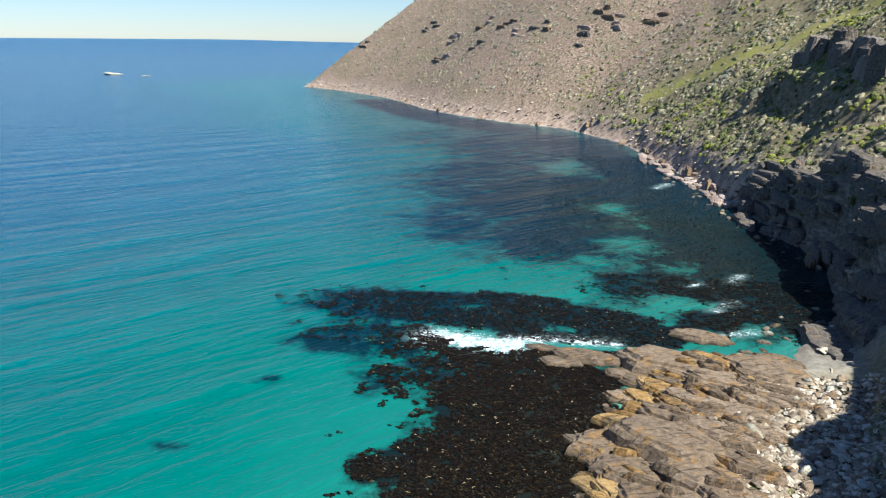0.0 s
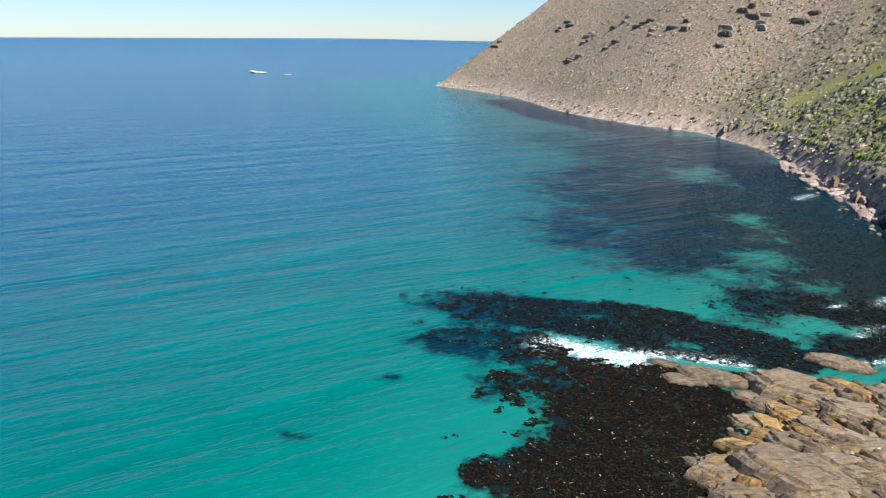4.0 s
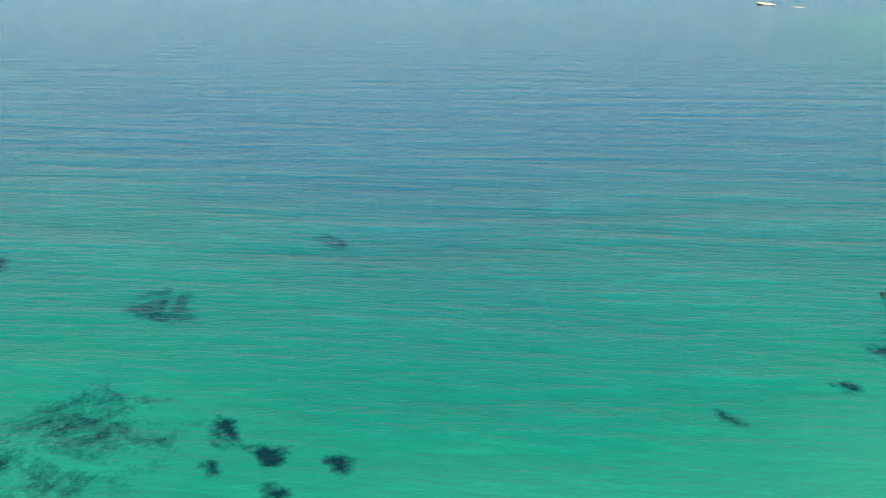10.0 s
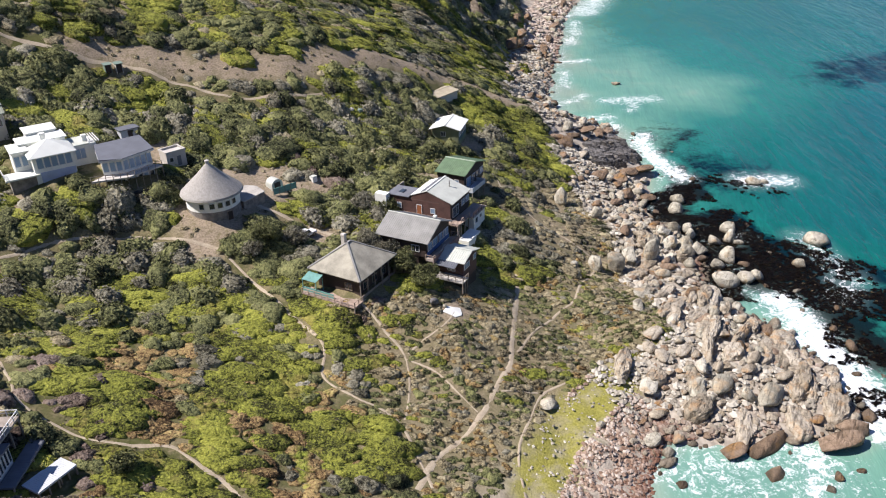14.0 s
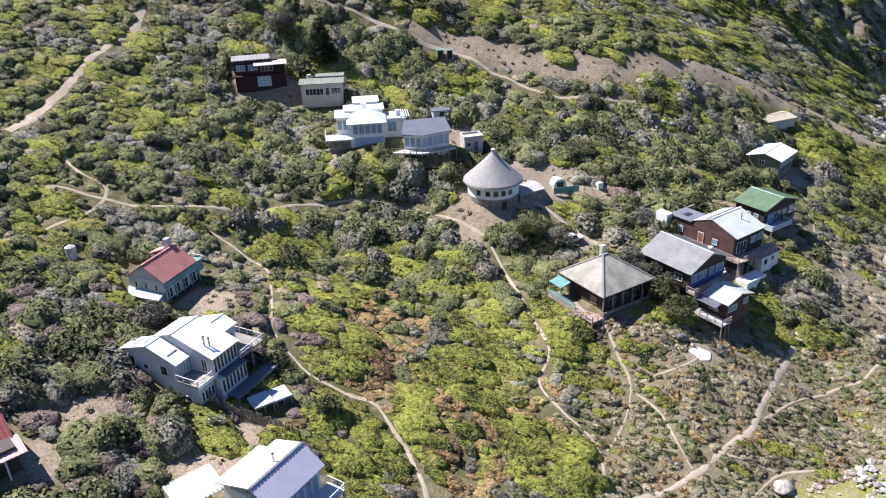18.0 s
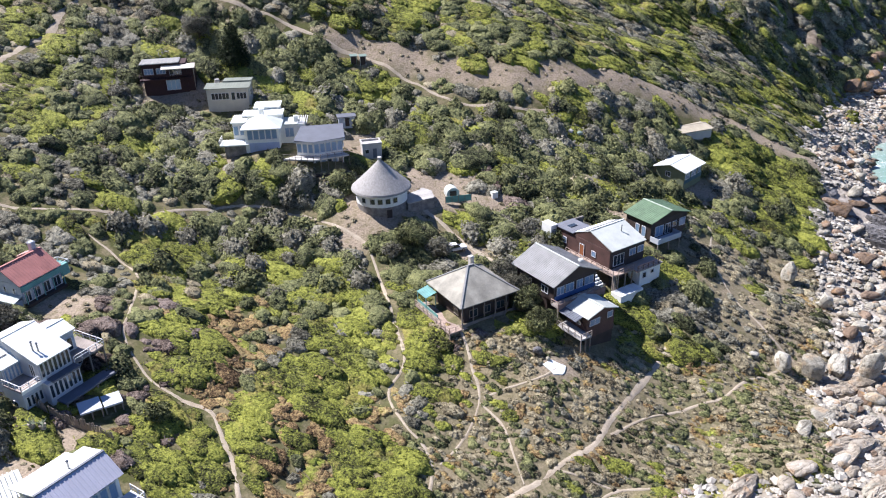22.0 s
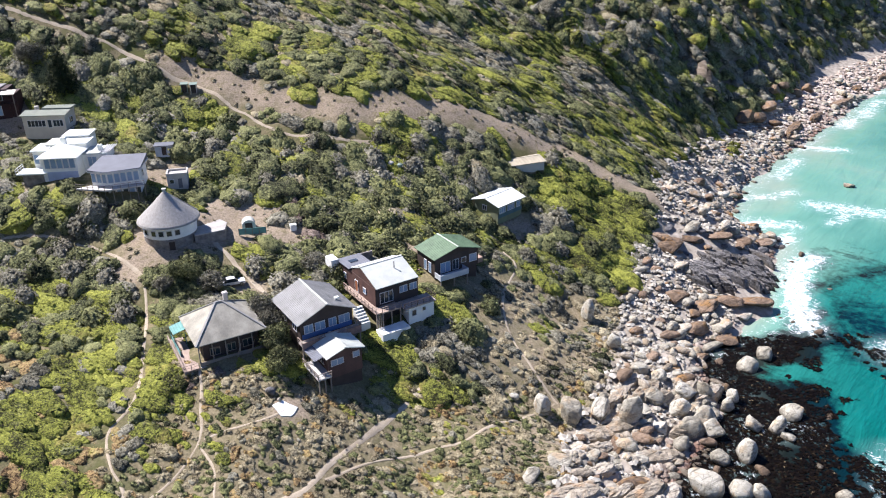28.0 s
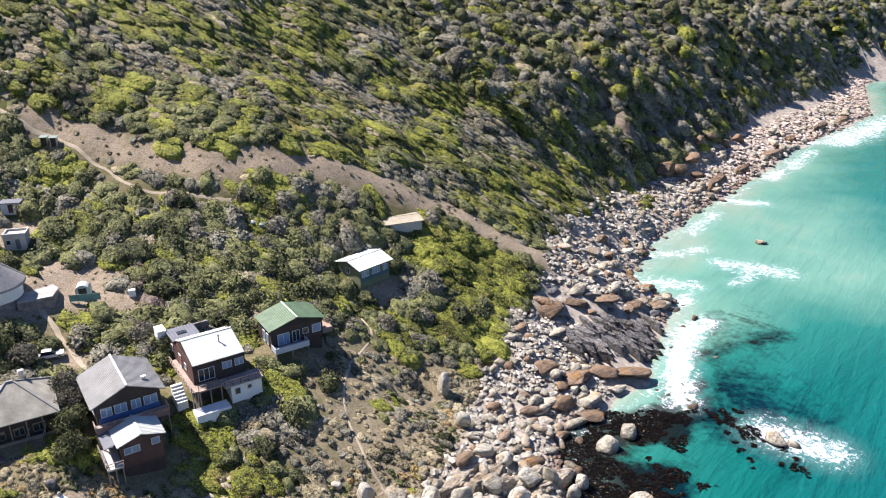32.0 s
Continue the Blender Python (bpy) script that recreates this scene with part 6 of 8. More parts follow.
def plant_tall():
    """Larger rounded bushes between the houses."""
    x, y = spread(-120, 130, 60, 200, 4.2, 9)
    g = np.random.default_rng(15)
    thick = np.clip(knoll(x, y, 46, 128, 24, 10) + knoll(x, y, -4, 150, 24, 14) + knoll(x, y, 62, 150, 30, 16) + knoll(x, y, -45, 85, 16, 24) + knoll(x, y, -20, 180, 26, 9) + 0.7 * knoll(x, y, 6, 124, 18, 8), 0, 1)
    d = inland(x, y)
    r = g.uniform(1.6, 2.7, len(x))
    ok = (g.uniform(0, 1, len(x)) < thick * 1.1 - 0.15) & (clearance(x, y) > r * 0.6) & (d > 34) & (bare_ground(x, y) < 0.4)
    m = g.uniform(0, 1, len(x)) < 0.7
    scatter("olive_thicket", M_OLIVE, x[ok & m], y[ok & m], r[ok & m], "tall rounded olive-green milkwood bushes among the houses", 190, 0.95, 0.11, 1.1, -30, 61)
    scatter("grey_thicket", M_GREY, x[ok & ~m], y[ok & ~m], r[ok & ~m], "tall grey-green bushes among the houses", 190, 0.9, 0.11, 1.1, -30, 62)


def plant_far():
    """The hillside further off and above."""
    x, y = spread(-300, 420, -96, 560, 2.9, 13)
    g = np.random.default_rng(17)
    d = inland(x, y)
    ok = (d > 9 + 12 * step(y, 285, 8)) & ((y > 258) | (x < -118) | (x > 165) | (y < 48)) & ((np.abs(x - 60) < 120 + (y - 180) * 0.75) | ((y < 190) & (x > -190) & (x < 60)))
    ok &= (y > 180) | (g.uniform(0, 1, len(x)) < 0.3)
    ok &= ~((x > 100) & (y > 240) & (d < 110))
    ok &= height(x, y) < 74          # the brow of the hill hides what grows above it
    x, y, d = x[ok], y[ok], d[ok]
    r = g.uniform(1.0, 2.0, len(x)) * np.exp(g.normal(0, 0.2, len(x)))
    a, u = waves(x * 0.8 + y * 0.7, y * 0.5, 60, 71), g.uniform(0, 1, len(x))
    k = np.where(a + 0.8 * (u - 0.5) > 0.25, 0, np.where(a + 0.8 * (u - 0.5) < -0.55, 2, 1))
    for i, name, mat in ((0, "far_yellow_scrub", M_LIME), (1, "far_olive_scrub", M_OLIVE), (2, "far_grey_scrub", M_GREY)):
        m = k == i
        scatter(name, mat, x[m], y[m], r[m], "windswept scrub covering the upper hillside", 14, 0.9, 0.16, 1.5, -38, 80 + i)


def plant_cliff():
    """Big grey-green bushes clinging to the cliff beyond the cove."""
    x, y = spread(98, 480, 238, 660, 2.6, 73)
    g = np.random.default_rng(77)
    d, rib = inland(x, y), gullies(x, y)
    foot = 19 + 9 * step(y + 0.3 * x, 408, 8) - 17 * step(y, 425, 12)
    ok = (d > foot) & (d < 112) & (height(x, y) < 92) & (g.uniform(0, 1, len(x)) < np.clip(0.25 + 2.6 * rib + 0.4 * (d > foot + 26), 0, 0.92))
    x, y = x[ok], y[ok]
    r = g.uniform(1.2, 2.9, len(x)) * np.exp(g.normal(0, 0.2, len(x)))
    a = waves(x, y, 26, 74) + 0.5 * waves(x, y, 8, 75) + g.uniform(-0.4, 0.4, len(x))
    k = np.where(a > 0.62, 0, np.where(a < -0.05, 2, 1))
    for i, name, mat in ((0, "cliff_yellow_scrub", M_LIME), (1, "cliff_olive_scrub", M_OLIVE), (2, "cliff_grey_scrub", M_GREY)):
        m = k == i
        scatter(name, mat, x[m], y[m], r[m], "dense bushes clothing the steep cliff beyond the cove", 40, 0.8, 0.12, 1.2, -30, 110 + i)


def plant_bay():
    """Scrub on the steep slopes round the bay."""
    x, y = spread(-330, 20, -680, -96, 2.5, 23)
    g = np.random.default_rng(27)
    d = inland(x, y)
    foot = 52 * knoll(x, y, -44, -138, 26, 34)
    ok = ((x < -58 + 0.1 * (y + 130)) & (y > -172) & (d > 30) & (g.uniform(0, 1, len(x)) < 0.8)) | ((d - foot > 12) | ((d - foot > 5) & (g.uniform(0, 1, len(x)) < 0.5))) & (d - foot < 230) & (g.uniform(0, 1, len(x)) < 0.9 - 0.72 * step(-y - waves(x, y, 60, 93) * 30, 575, 25)) & (d < 60 + (-100 - y) * 0.75)
    ok &= height(x, y) < 96
    x, y = x[ok], y[ok]
    r = g.uniform(0.7, 1.6, len(x)) * np.exp(g.normal(0, 0.25, len(x)))
    a, u = waves(x, y, 45, 91), g.uniform(0, 1, len(x))
    k = np.where(a + (u - 0.5) > 0.6, 0, np.where(a + (u - 0.5) < -0.7, 2, np.where(u > 0.5, 4, 1)))
    k[lawn_ground(x, y) > 0.3] = 9
    for i, name, mat in ((0, "bay_yellow_scrub", M_LIME), (1, "bay_olive_scrub", M_OLIVE), (2, "bay_grey_scrub", M_GREY), (4, "bay_dull_scrub", M_DUSK)):
        m = k == i
        scatter(name, mat, x[m], y[m], r[m], "scrub clinging to the steep slope above the bay", 8, 0.62, 0.2, 1.1, -30, 95 + i)
    x, y = spread(-320, 420, -1180, -480, 5.0, 29)
    d = inland(x, y)
    ok = (d > 22) & (height(x, y) < 140) & (g.uniform(0, 1, len(x)) < 0.6)
    x, y = x[ok], y[ok]
    m = g.uniform(0, 1, len(x)) < 0.55
    scatter("headland_scrub", M_DUSK, x[m], y[m], g.uniform(0.6, 2.0, m.sum()), "sparse dark scrub dotted over the dry headland", 4, 0.6, 0.3, 1.0, 0, 99)
    scatter("headland_grey_scrub", M_GREY, x[~m], y[~m], g.uniform(0.6, 2.2, (~m).sum()), "sparse grey scrub dotted over the dry headland", 4, 0.55, 0.3, 1.0, 0, 98)


def plant_cleared():
    """Dead tufts left on the cleared strip and in the yards."""
    x, y = spread(-40, 135, 70, 195, 1.5, 33)
    g = np.random.default_rng(37)
    ok = (bare_ground(x, y) > 0.5) & (clearance(x, y) > 0.6) & (g.uniform(0, 1, len(x)) < 0.3 + 0.3 * waves(x, y, 8, 34))
    scatter("dead_tufts", M_DUSK, x[ok], y[ok], g.uniform(0.25, 0.6, ok.sum()), "dry brown tufts on cleared ground", 12, 0.5, 0.3, 1.2, -30, 63)


def plant_terrace():
    """A short dense carpet on the terrace between the lower houses and the shore."""
    x, y = spread(14, 112, 52, 150, 1.05, 43)
    g = np.random.default_rng(47)
    d = inland(x, y) + waves(x, y, 30, 21) * 2.5
    terrace = np.maximum(step(-y, -104, 4) * step(x, 24, 5), step(-(d - shore_width(x, y)), -9, 2) * step(y, 60, 5))
    ok = (terrace > 0.4) & (d > shore_width(x, y) - 0.5) & (bare_ground(x, y) < 0.5) & (lawn_ground(x, y) < 0.4)
    x, y = x[ok], y[ok]
    gap = clearance(x, y)
    r = g.uniform(0.3, 0.7, len(x))
    a, v = waves(x, y, 16, 44), g.uniform(0, 1, len(x))
    u = np.clip(0.5 + 0.65 * waves(x, y, 4, 45) + 0.3 * (v - 0.5), 0, 1)
    k = np.where(a + 0.9 * (u - 0.5) > 0.12, 0, np.where(a + 0.9 * (u - 0.5) < -0.55, 1, 2))
    for i, name, mat, lab in ((0, "terrace_olive_mats", M_OLIVE, "short olive-green cushion plants between the paths"), (1, "terrace_heath", M_RUST, "short rusty-brown heath between the paths"), (2, "terrace_dry_mats", M_DUSK, "short dry brown-green mats between the paths")):
        m = (k == i) & (gap > r * 0.9) & (v < 0.88)
        scatter(name, mat, x[m], y[m], r[m], lab, 16, 0.5, 0.3, 1.25, -30, 70 + i)


plant_village()
plant_terrace()
plant_cleared()
plant_tall()
plant_far()
plant_cliff()
plant_bay()

# ---- rocks ----
def rock_material(name, dark, mid, light, stain, wet=True):
    m = Mat(name, 0.85, spec=0.25)
    w = m.world()
    sep = m.n.new("ShaderNodeSeparateXYZ")
    m.l.new(w, sep.inputs[0])
    f = m.math("ADD", m.math("MULTIPLY", m.noise(0.9, 6, 0.65, at=w), 0.75), m.math("MULTIPLY", m.random(), 0.25))
    col = m.ramp(f, (0.3, dark), (0.5, mid), (0.72, light))
    col = m.mix(m.ramp(m.noise(0.35, 4, 0.6, at=w), (0.54, 0), (0.66, 0.8)), col, stain)
    crack = m.voronoi(0.7, at=w, feature="DISTANCE_TO_EDGE").outputs["Distance"]
    col = m.mix(m.ramp(crack, (0.0, 0.55), (0.03, 0)), col, tuple(c * 0.35 for c in dark))
    bed = m.noise(1.0, 5, 0.65, at=m.turned(-28, (0.16, 1.5, 1.2), w))
    col = m.mix(m.ramp(bed, (0.36, 0.75), (0.46, 0)), col, tuple(c * 0.36 for c in dark))
    if wet:  # the tide's dark weed line
        tide = m.math("ADD", sep.outputs["Z"], m.math("MULTIPLY", m.noise(0.4, 3, at=w), -0.9))
        col = m.mix(m.ramp(m.span(tide, -0.35, 0.55), (0.0, 0.85), (1.0, 0)), col, (0.05, 0.036, 0.02))
        m.rough(m.ramp(m.span(tide, -0.3, 0.6), (0.0, 0.35), (1.0, 0.85)))
    m.color(col)
    m.bump(m.math("ADD", m.noise(2.2, 8, 0.7, at=w), bed), 0.8, 0.5)
    return m.m


M_PALE_ROCK = rock_material("pale_granite", (0.235, 0.215, 0.162), (0.445, 0.418, 0.328), (0.62, 0.595, 0.498), (0.46, 0.345, 0.21))
M_BROWN_ROCK = rock_material("brown_sandstone", (0.105, 0.074, 0.048), (0.215, 0.152, 0.10), (0.335, 0.25, 0.175), (0.30, 0.165, 0.055))
M_TAN_ROCK = rock_material("tan_granite", (0.185, 0.155, 0.108), (0.40, 0.348, 0.262), (0.57, 0.52, 0.42), (0.42, 0.27, 0.14))
# a dark rock tone that carries the bay cliff's shade in its colour
M_DARK_ROCK = rock_material("shade_dark_rock", (0.075, 0.063, 0.053), (0.165, 0.137, 0.112), (0.29, 0.245, 0.20), (0.23, 0.15, 0.085), False)
M_GREY_ROCK = rock_material("grey_fluted_rock", (0.08, 0.08, 0.08), (0.155, 0.152, 0.15), (0.26, 0.25, 0.24), (0.17, 0.15, 0.12))


def rock_mesh(name, seed, mat, level=2, blocky=0.5, rough=0.16):
    """A weathered boulder of unit radius, cut by a few flat faces."""
    bm = bmesh.new()
    bmesh.ops.create_icosphere(bm, subdivisions=level, radius=1.0)
    g = random.Random(seed)
    cuts = []
    for _ in range(13):
        v = Vector((g.gauss(0, 1), g.gauss(0, 1), g.gauss(0, 0.8))).normalized()
        cuts.append((v, g.uniform(0.48, 0.86)))
    off = Vector((seed * 3.7, seed * 1.3, 0))
    for v in bm.verts:
        p = v.co.copy()
        p *= 1 + rough * noise.noise(p * 1.3 + off) + rough * 0.5 * noise.noise(p * 3.1 + off)
        for n, h in cuts:
            over = p.dot(n) - h
            if over > 0:
                p -= n * over * (0.78 + 0.22 * blocky)
        v.co = p
    for f in bm.faces:
        f.smooth = True
    for e in bm.edges:
        e.smooth = e.calc_face_angle(0.0) < 0.42
    me = bpy.data.meshes.new(name)
    bm.to_mesh(me)
    bm.free()
    me.materials.append(mat)
    return me


ROCKS = {"pale": [rock_mesh("boulder", i, M_PALE_ROCK, 3) for i in range(8)], "brown": [rock_mesh("boulder", 20 + i, M_BROWN_ROCK, 3, 0.9) for i in range(6)],
         "grey": [rock_mesh("boulder", 40 + i, M_GREY_ROCK, 3, 0.8) for i in range(4)], "tan": [rock_mesh("boulder", 90 + i, M_TAN_ROCK, 3, 0.9) for i in range(6)]}
SMALL_ROCKS = {"pale": [rock_mesh("boulder", i, M_PALE_ROCK, 2) for i in range(8)], "brown": [rock_mesh("boulder", 20 + i, M_BROWN_ROCK, 2, 0.9) for i in range(6)], "grey": [rock_mesh("boulder", 40 + i, M_GREY_ROCK, 2, 0.8) for i in range(4)], "tan": [rock_mesh("boulder", 90 + i, M_TAN_ROCK, 2, 0.9) for i in range(6)]}
BIG = []


def boulder(x, y, w, h, tone="pale", turn=None, z=None, long=1.0, label="", group="boulders on the shore"):
    g = random.Random(int(x * 31 + y * 17))
    ob = new("boulder", g.choice((SMALL_ROCKS if w < 3.8 else ROCKS)[tone]))
    base = float(height(x, y)) if z is None else z
    t = g.uniform(0, 360) if turn is None else turn
    ob.matrix_basis = pose(x, y, max(base, -0.6) + h * 0.30, g.uniform(-10, 10), g.uniform(-10, 10), t) @ Matrix.Diagonal((w * 0.44 * long, w * 0.44, h * 0.47, 1))
    tones = {"pale": "smooth pale granite boulder on the rocky shore", "brown": "rough brown sandstone rock on the shore", "grey": "dark grey fractured rock by the water", "tan": "tan weathered granite block on the rocky shore"}
    BIG.append((x, y, w / 2))
    return tagged(ob, label or tones[tone], "boulder", group)


# the outstanding ones
UPRIGHT = "tall upright pale boulder with orange stains above the beach"
SEA = "pale rounded boulder standing in kelp and shallow water"
for x, y, w, h, lab in ((101.3, 101, 4.4, 7.4, UPRIGHT), (91.6, 101.8, 5.0, 6.4, UPRIGHT), (86.9, 102.2, 4.2, 4.8, ""), (96.6, 102.4, 4.8, 5.4, ""), (99.8, 129.4, 3.8, 5.6, UPRIGHT),
                        (128.1, 119, 6.0, 3.6, SEA), (132.7, 123, 5.3, 3.2, SEA), (118.3, 94.2, 5.0, 5.2, SEA), (109.5, 88, 7.0, 4.8, SEA), (114, 86.2, 5.4, 3.6, SEA), (117, 85.6, 4.2, 3.4, SEA),
                        (122.2, 101.3, 4.3, 3.6, SEA), (125.8, 100.4, 3.6, 5.0, SEA), (130.1, 104.1, 5.6, 3.8, SEA), (112.8, 108.2, 5.0, 4.6, ""), (116.1, 108.6, 4.0, 5.2, ""), (126.8, 98.7, 4.0, 2.2, SEA),
                        (103, 120.2, 3.3, 4.0, ""), (129.1, 84.3, 4.6, 3.0, SEA), (196, 214, 5.0, 2.4, SEA), (80.9, 59, 3.0, 3.4, UPRIGHT), (141.1, 89, 8.0, 4.0, SEA), (158.2, 120, 6.0, 3.0, SEA),
                        (161, 118.5, 3.6, 2.4, SEA), (56.4, 66.6, 2.0, 1.2, ""), (51.9, 73.8, 4.2, 1.5, ""), (82.4, 104.0, 2.2, 1.5, ""), (105.5, 113.0, 4.6, 3.0, ""), (109, 112, 4.4, 2.8, ""), (106.5, 106.5, 5.0, 3.0, ""),
                        (110.5, 104.2, 5.2, 3.6, ""), (114.4, 103.0, 5.4, 3.6, ""), (110.8, 99.6, 5.4, 3.4, ""), (114.8, 99.4, 4.4, 4.2, ""), (106.0, 99.8, 4.2, 2.6, ""), (108.6, 96.4, 4.0, 2.4, ""), (113.6, 93.6, 4.2, 2.8, ""),
                        (119.6, 106.4, 3.6, 3.6, ""), (121.5, 108.8, 3.2, 4.0, "")):
    boulder(x, y, w, h, "pale", label=lab)
for x, y, w, h, lg, t in ((69.4, 69.1, 4.2, 2.4, 2.0, 25), (76, 50.8, 5.0, 2.2, 2.6, 5), (84.9, 45.5, 5.2, 3.4, 1.9, -20), (89.5, 46, 5, 3.0, 1.6, -30), (70.5, 53, 4.4, 2.0, 1.4, 0), (72, 46.5, 4.4, 1.8, 1.3, 10), (64.3, 43.5, 4.0, 1.5, 2.2, 5),
                          (62, 61, 3.2, 1.5, 1.9, 20), (62.5, 58, 2.8, 1.4, 1.2, 0), (59.2, 52.6, 2.6, 1.2, 1, 0), (73.9, 37.1, 4.2, 1.5, 1.2, 0), (109.5, 45.8, 3.4, 1.2, 1, 0), (79, 63, 4.6, 2.6, 1.8, 30), (84, 57, 5, 2.8, 2.0, 15), (75, 64, 4, 2.4, 1.8, 35)):
    boulder(x, y, w, h, "brown" if y < 56 else "pale", t, None, lg)


for x, y, w, h, t in ((182, 263, 9, 8, 30), (189, 268, 8, 7, 70), (195, 275, 7, 5, 20), (203, 288, 8, 6, 50), (211, 299, 7, 5, 80), (219, 303, 6, 4.5, 10), (228, 312, 7, 5, 40), (196, 268, 5, 3.5, 0)):
    boulder(x, y, w, h, "brown", t, None, 1.2, "large brown outcrop rock at the foot of the cliff", "rocks at the foot of the cliff")

FIELD = []


def strew(n, x0, x1, y0, y1, lo, hi, seed, test, tones, squat=0.65, most=2.6, own=2.3):
    """Boulders strewn where test holds; those from own metres across are things, the rest go into the boulder field."""
    g = np.random.default_rng(seed)
    made = 0
    px, py = g.uniform(x0, x1, n * 12), g.uniform(y0, y1, n * 12)
    ok = test(px, py)
    for x, y in zip(px[ok], py[ok]):
        w = lo + (hi - lo) * g.uniform() ** most
        if any((x - a) ** 2 + (y - b) ** 2 < (0.62 * (w / 2 + r)) ** 2 for a, b, r in BIG):
            continue
        h, tone, lg = float(w * g.uniform(squat - 0.15, squat + 0.25)), tones[int(g.integers(len(tones)))], float(g.uniform(1.0, 1.9))
        if w >= own:
            boulder(float(x), float(y), float(w), h, tone, float(28 + g.uniform(-25, 25)) if y < 90 and y > 0 else None, None, lg)
        else:
            BIG.append((x, y, w / 2))
            FIELD.append((x, y, w, h, lg, tone, int(g.integers(4))))
        made += 1
        if made >= n:
            break


in_cove = lambda x, y: (inland(x, y) < shore_width(x, y) - 1) & (inland(x, y) > -1.5) & (near_line(x, y, LAWN) > 7)
strew(470, 78, 130, 64, 150, 0.8, 3.6, 31, in_cove, ["pale", "pale", "pale", "tan", "tan", "brown"], 0.55, 1.9, 2.9)
strew(420, 58, 112, 44, 100, 0.8, 3.0, 32, in_cove, ["tan", "tan", "tan", "pale", "brown"], 0.36, 1.9, 2.9)
strew(330, 118, 200, 170, 270, 0.9, 4.2, 33, in_cove, ["pale", "tan", "tan", "brown"], own=3.0)
strew(160, 200, 330, 260, 400, 1.2, 5.0, 34, in_cove, ["pale"], own=4.0)
strew(60, 110, 160, 146, 182, 1.2, 4.0, 35, in_cove, ["grey", "grey", "brown"], 0.5, own=2.6)
strew(60, 70, 170, 30, 180, 1.0, 3.6, 36, lambda x, y: (inland(x, y) < -1) & (inland(x, y) > -14), ["brown", "pale"], 0.5)
platform = lambda x, y: (inland(x, y) > 14) & (inland(x, y) < 46) & (x > -64) & (x < -34) & (y > -166)
strew(260, -66, -32, -168, -106, 0.7, 3.2, 37, platform, ["brown", "pale", "brown"])
strew(220, -90, -20, -480, -174, 1.0, 4.0, 38, lambda x, y: (inland(x, y) < 7) & (inland(x, y) > -14), ["brown", "pale", "brown"], 0.5, own=3.2)


def boulder_field():
    """The smaller boulders, joined by tone."""
    for tone, mat, label in (("pale", M_PALE_ROCK, "smaller pale granite boulders heaped along the shore"), ("brown", M_BROWN_ROCK, "smaller brown sandstone blocks along the shore"), ("grey", M_GREY_ROCK, "smaller dark grey blocks by the surf"), ("tan", M_TAN_ROCK, "smaller tan granite blocks along the shore")):
        vs, fs, off = [], [], 0
        base = []
        for i in range(4):
            me = rock_mesh("block", 70 + i, mat, 2, 0.7)
            v = np.array([p.co[:] for p in me.vertices])
            f = np.array([p.vertices[:] for p in me.polygons])
            base.append((v, f))
            bpy.data.meshes.remove(me)
        for x, y, w, h, lg, t, k in FIELD:
            if t != tone:
                continue
            v, f = base[k]
            a = (x * 7.3 + y * 3.1) % 6.28 if y > 90 or y < 0 else 0.5 + 0.4 * math.sin(x * 7.3 + y * 3.1)
            p = v * (w / 2 * lg, w / 2, h / 2)
            vs.append(np.stack([p[:, 0] * math.cos(a) - p[:, 1] * math.sin(a) + x, p[:, 0] * math.sin(a) + p[:, 1] * math.cos(a) + y, p[:, 2] + max(float(height(x, y)), -0.5) + h * 0.3], 1))
            fs.append(f + off)
            off += len(v)
        ob = new("boulder_field", array_mesh("boulder_field", np.concatenate(vs), np.concatenate(fs), mat, None, True))
        tagged(ob, label, "boulders", kind="stuff")


boulder_field()


def slab_mesh(seed, mat):
    """A tilted ledge of layered rock: an uneven outline with stepped edges."""
    g = np.random.default_rng(seed)
    n = 22
    ang = np.linspace(0, 2 * math.pi, n, endpoint=False)
    rad = 1 + 0.28 * np.cumsum(g.normal(0, 0.35, n)) / 3 * np.sin(np.linspace(0, math.pi, n)) + g.normal(0, 0.07, n)
    bm = bmesh.new()
    rings = []
    for s, z in ((1.12, -1.0), (1.06, 0.0), (0.98, 0.45), (0.90, 0.5), (0.84, 0.85), (0.6, 0.95), (0.3, 1.0)):
        rings.append([bm.verts.new((math.cos(a) * r * s + g.normal(0, 0.015), math.sin(a) * r * s + g.normal(0, 0.015), z + g.normal(0, 0.06))) for a, r in zip(ang, rad)])
    for a, b in zip(rings[:-1], rings[1:]):
        for i in range(n):
            j = (i + 1) % n
            bm.faces.new((a[i], a[j], b[j], b[i]))
    bm.faces.new(rings[-1])
    me = bpy.data.meshes.new("rock_ledge")
    bm.to_mesh(me)
    bm.free()
    me.materials.append(mat)
    return me


LEDGES = [slab_mesh(i, M_BROWN_ROCK) for i in range(6)]
LEDGES_GREY = [slab_mesh(i + 10, M_GREY_ROCK) for i in range(3)]
LEDGES_DARK = [slab_mesh(i + 30, M_DARK_ROCK) for i in range(4)]


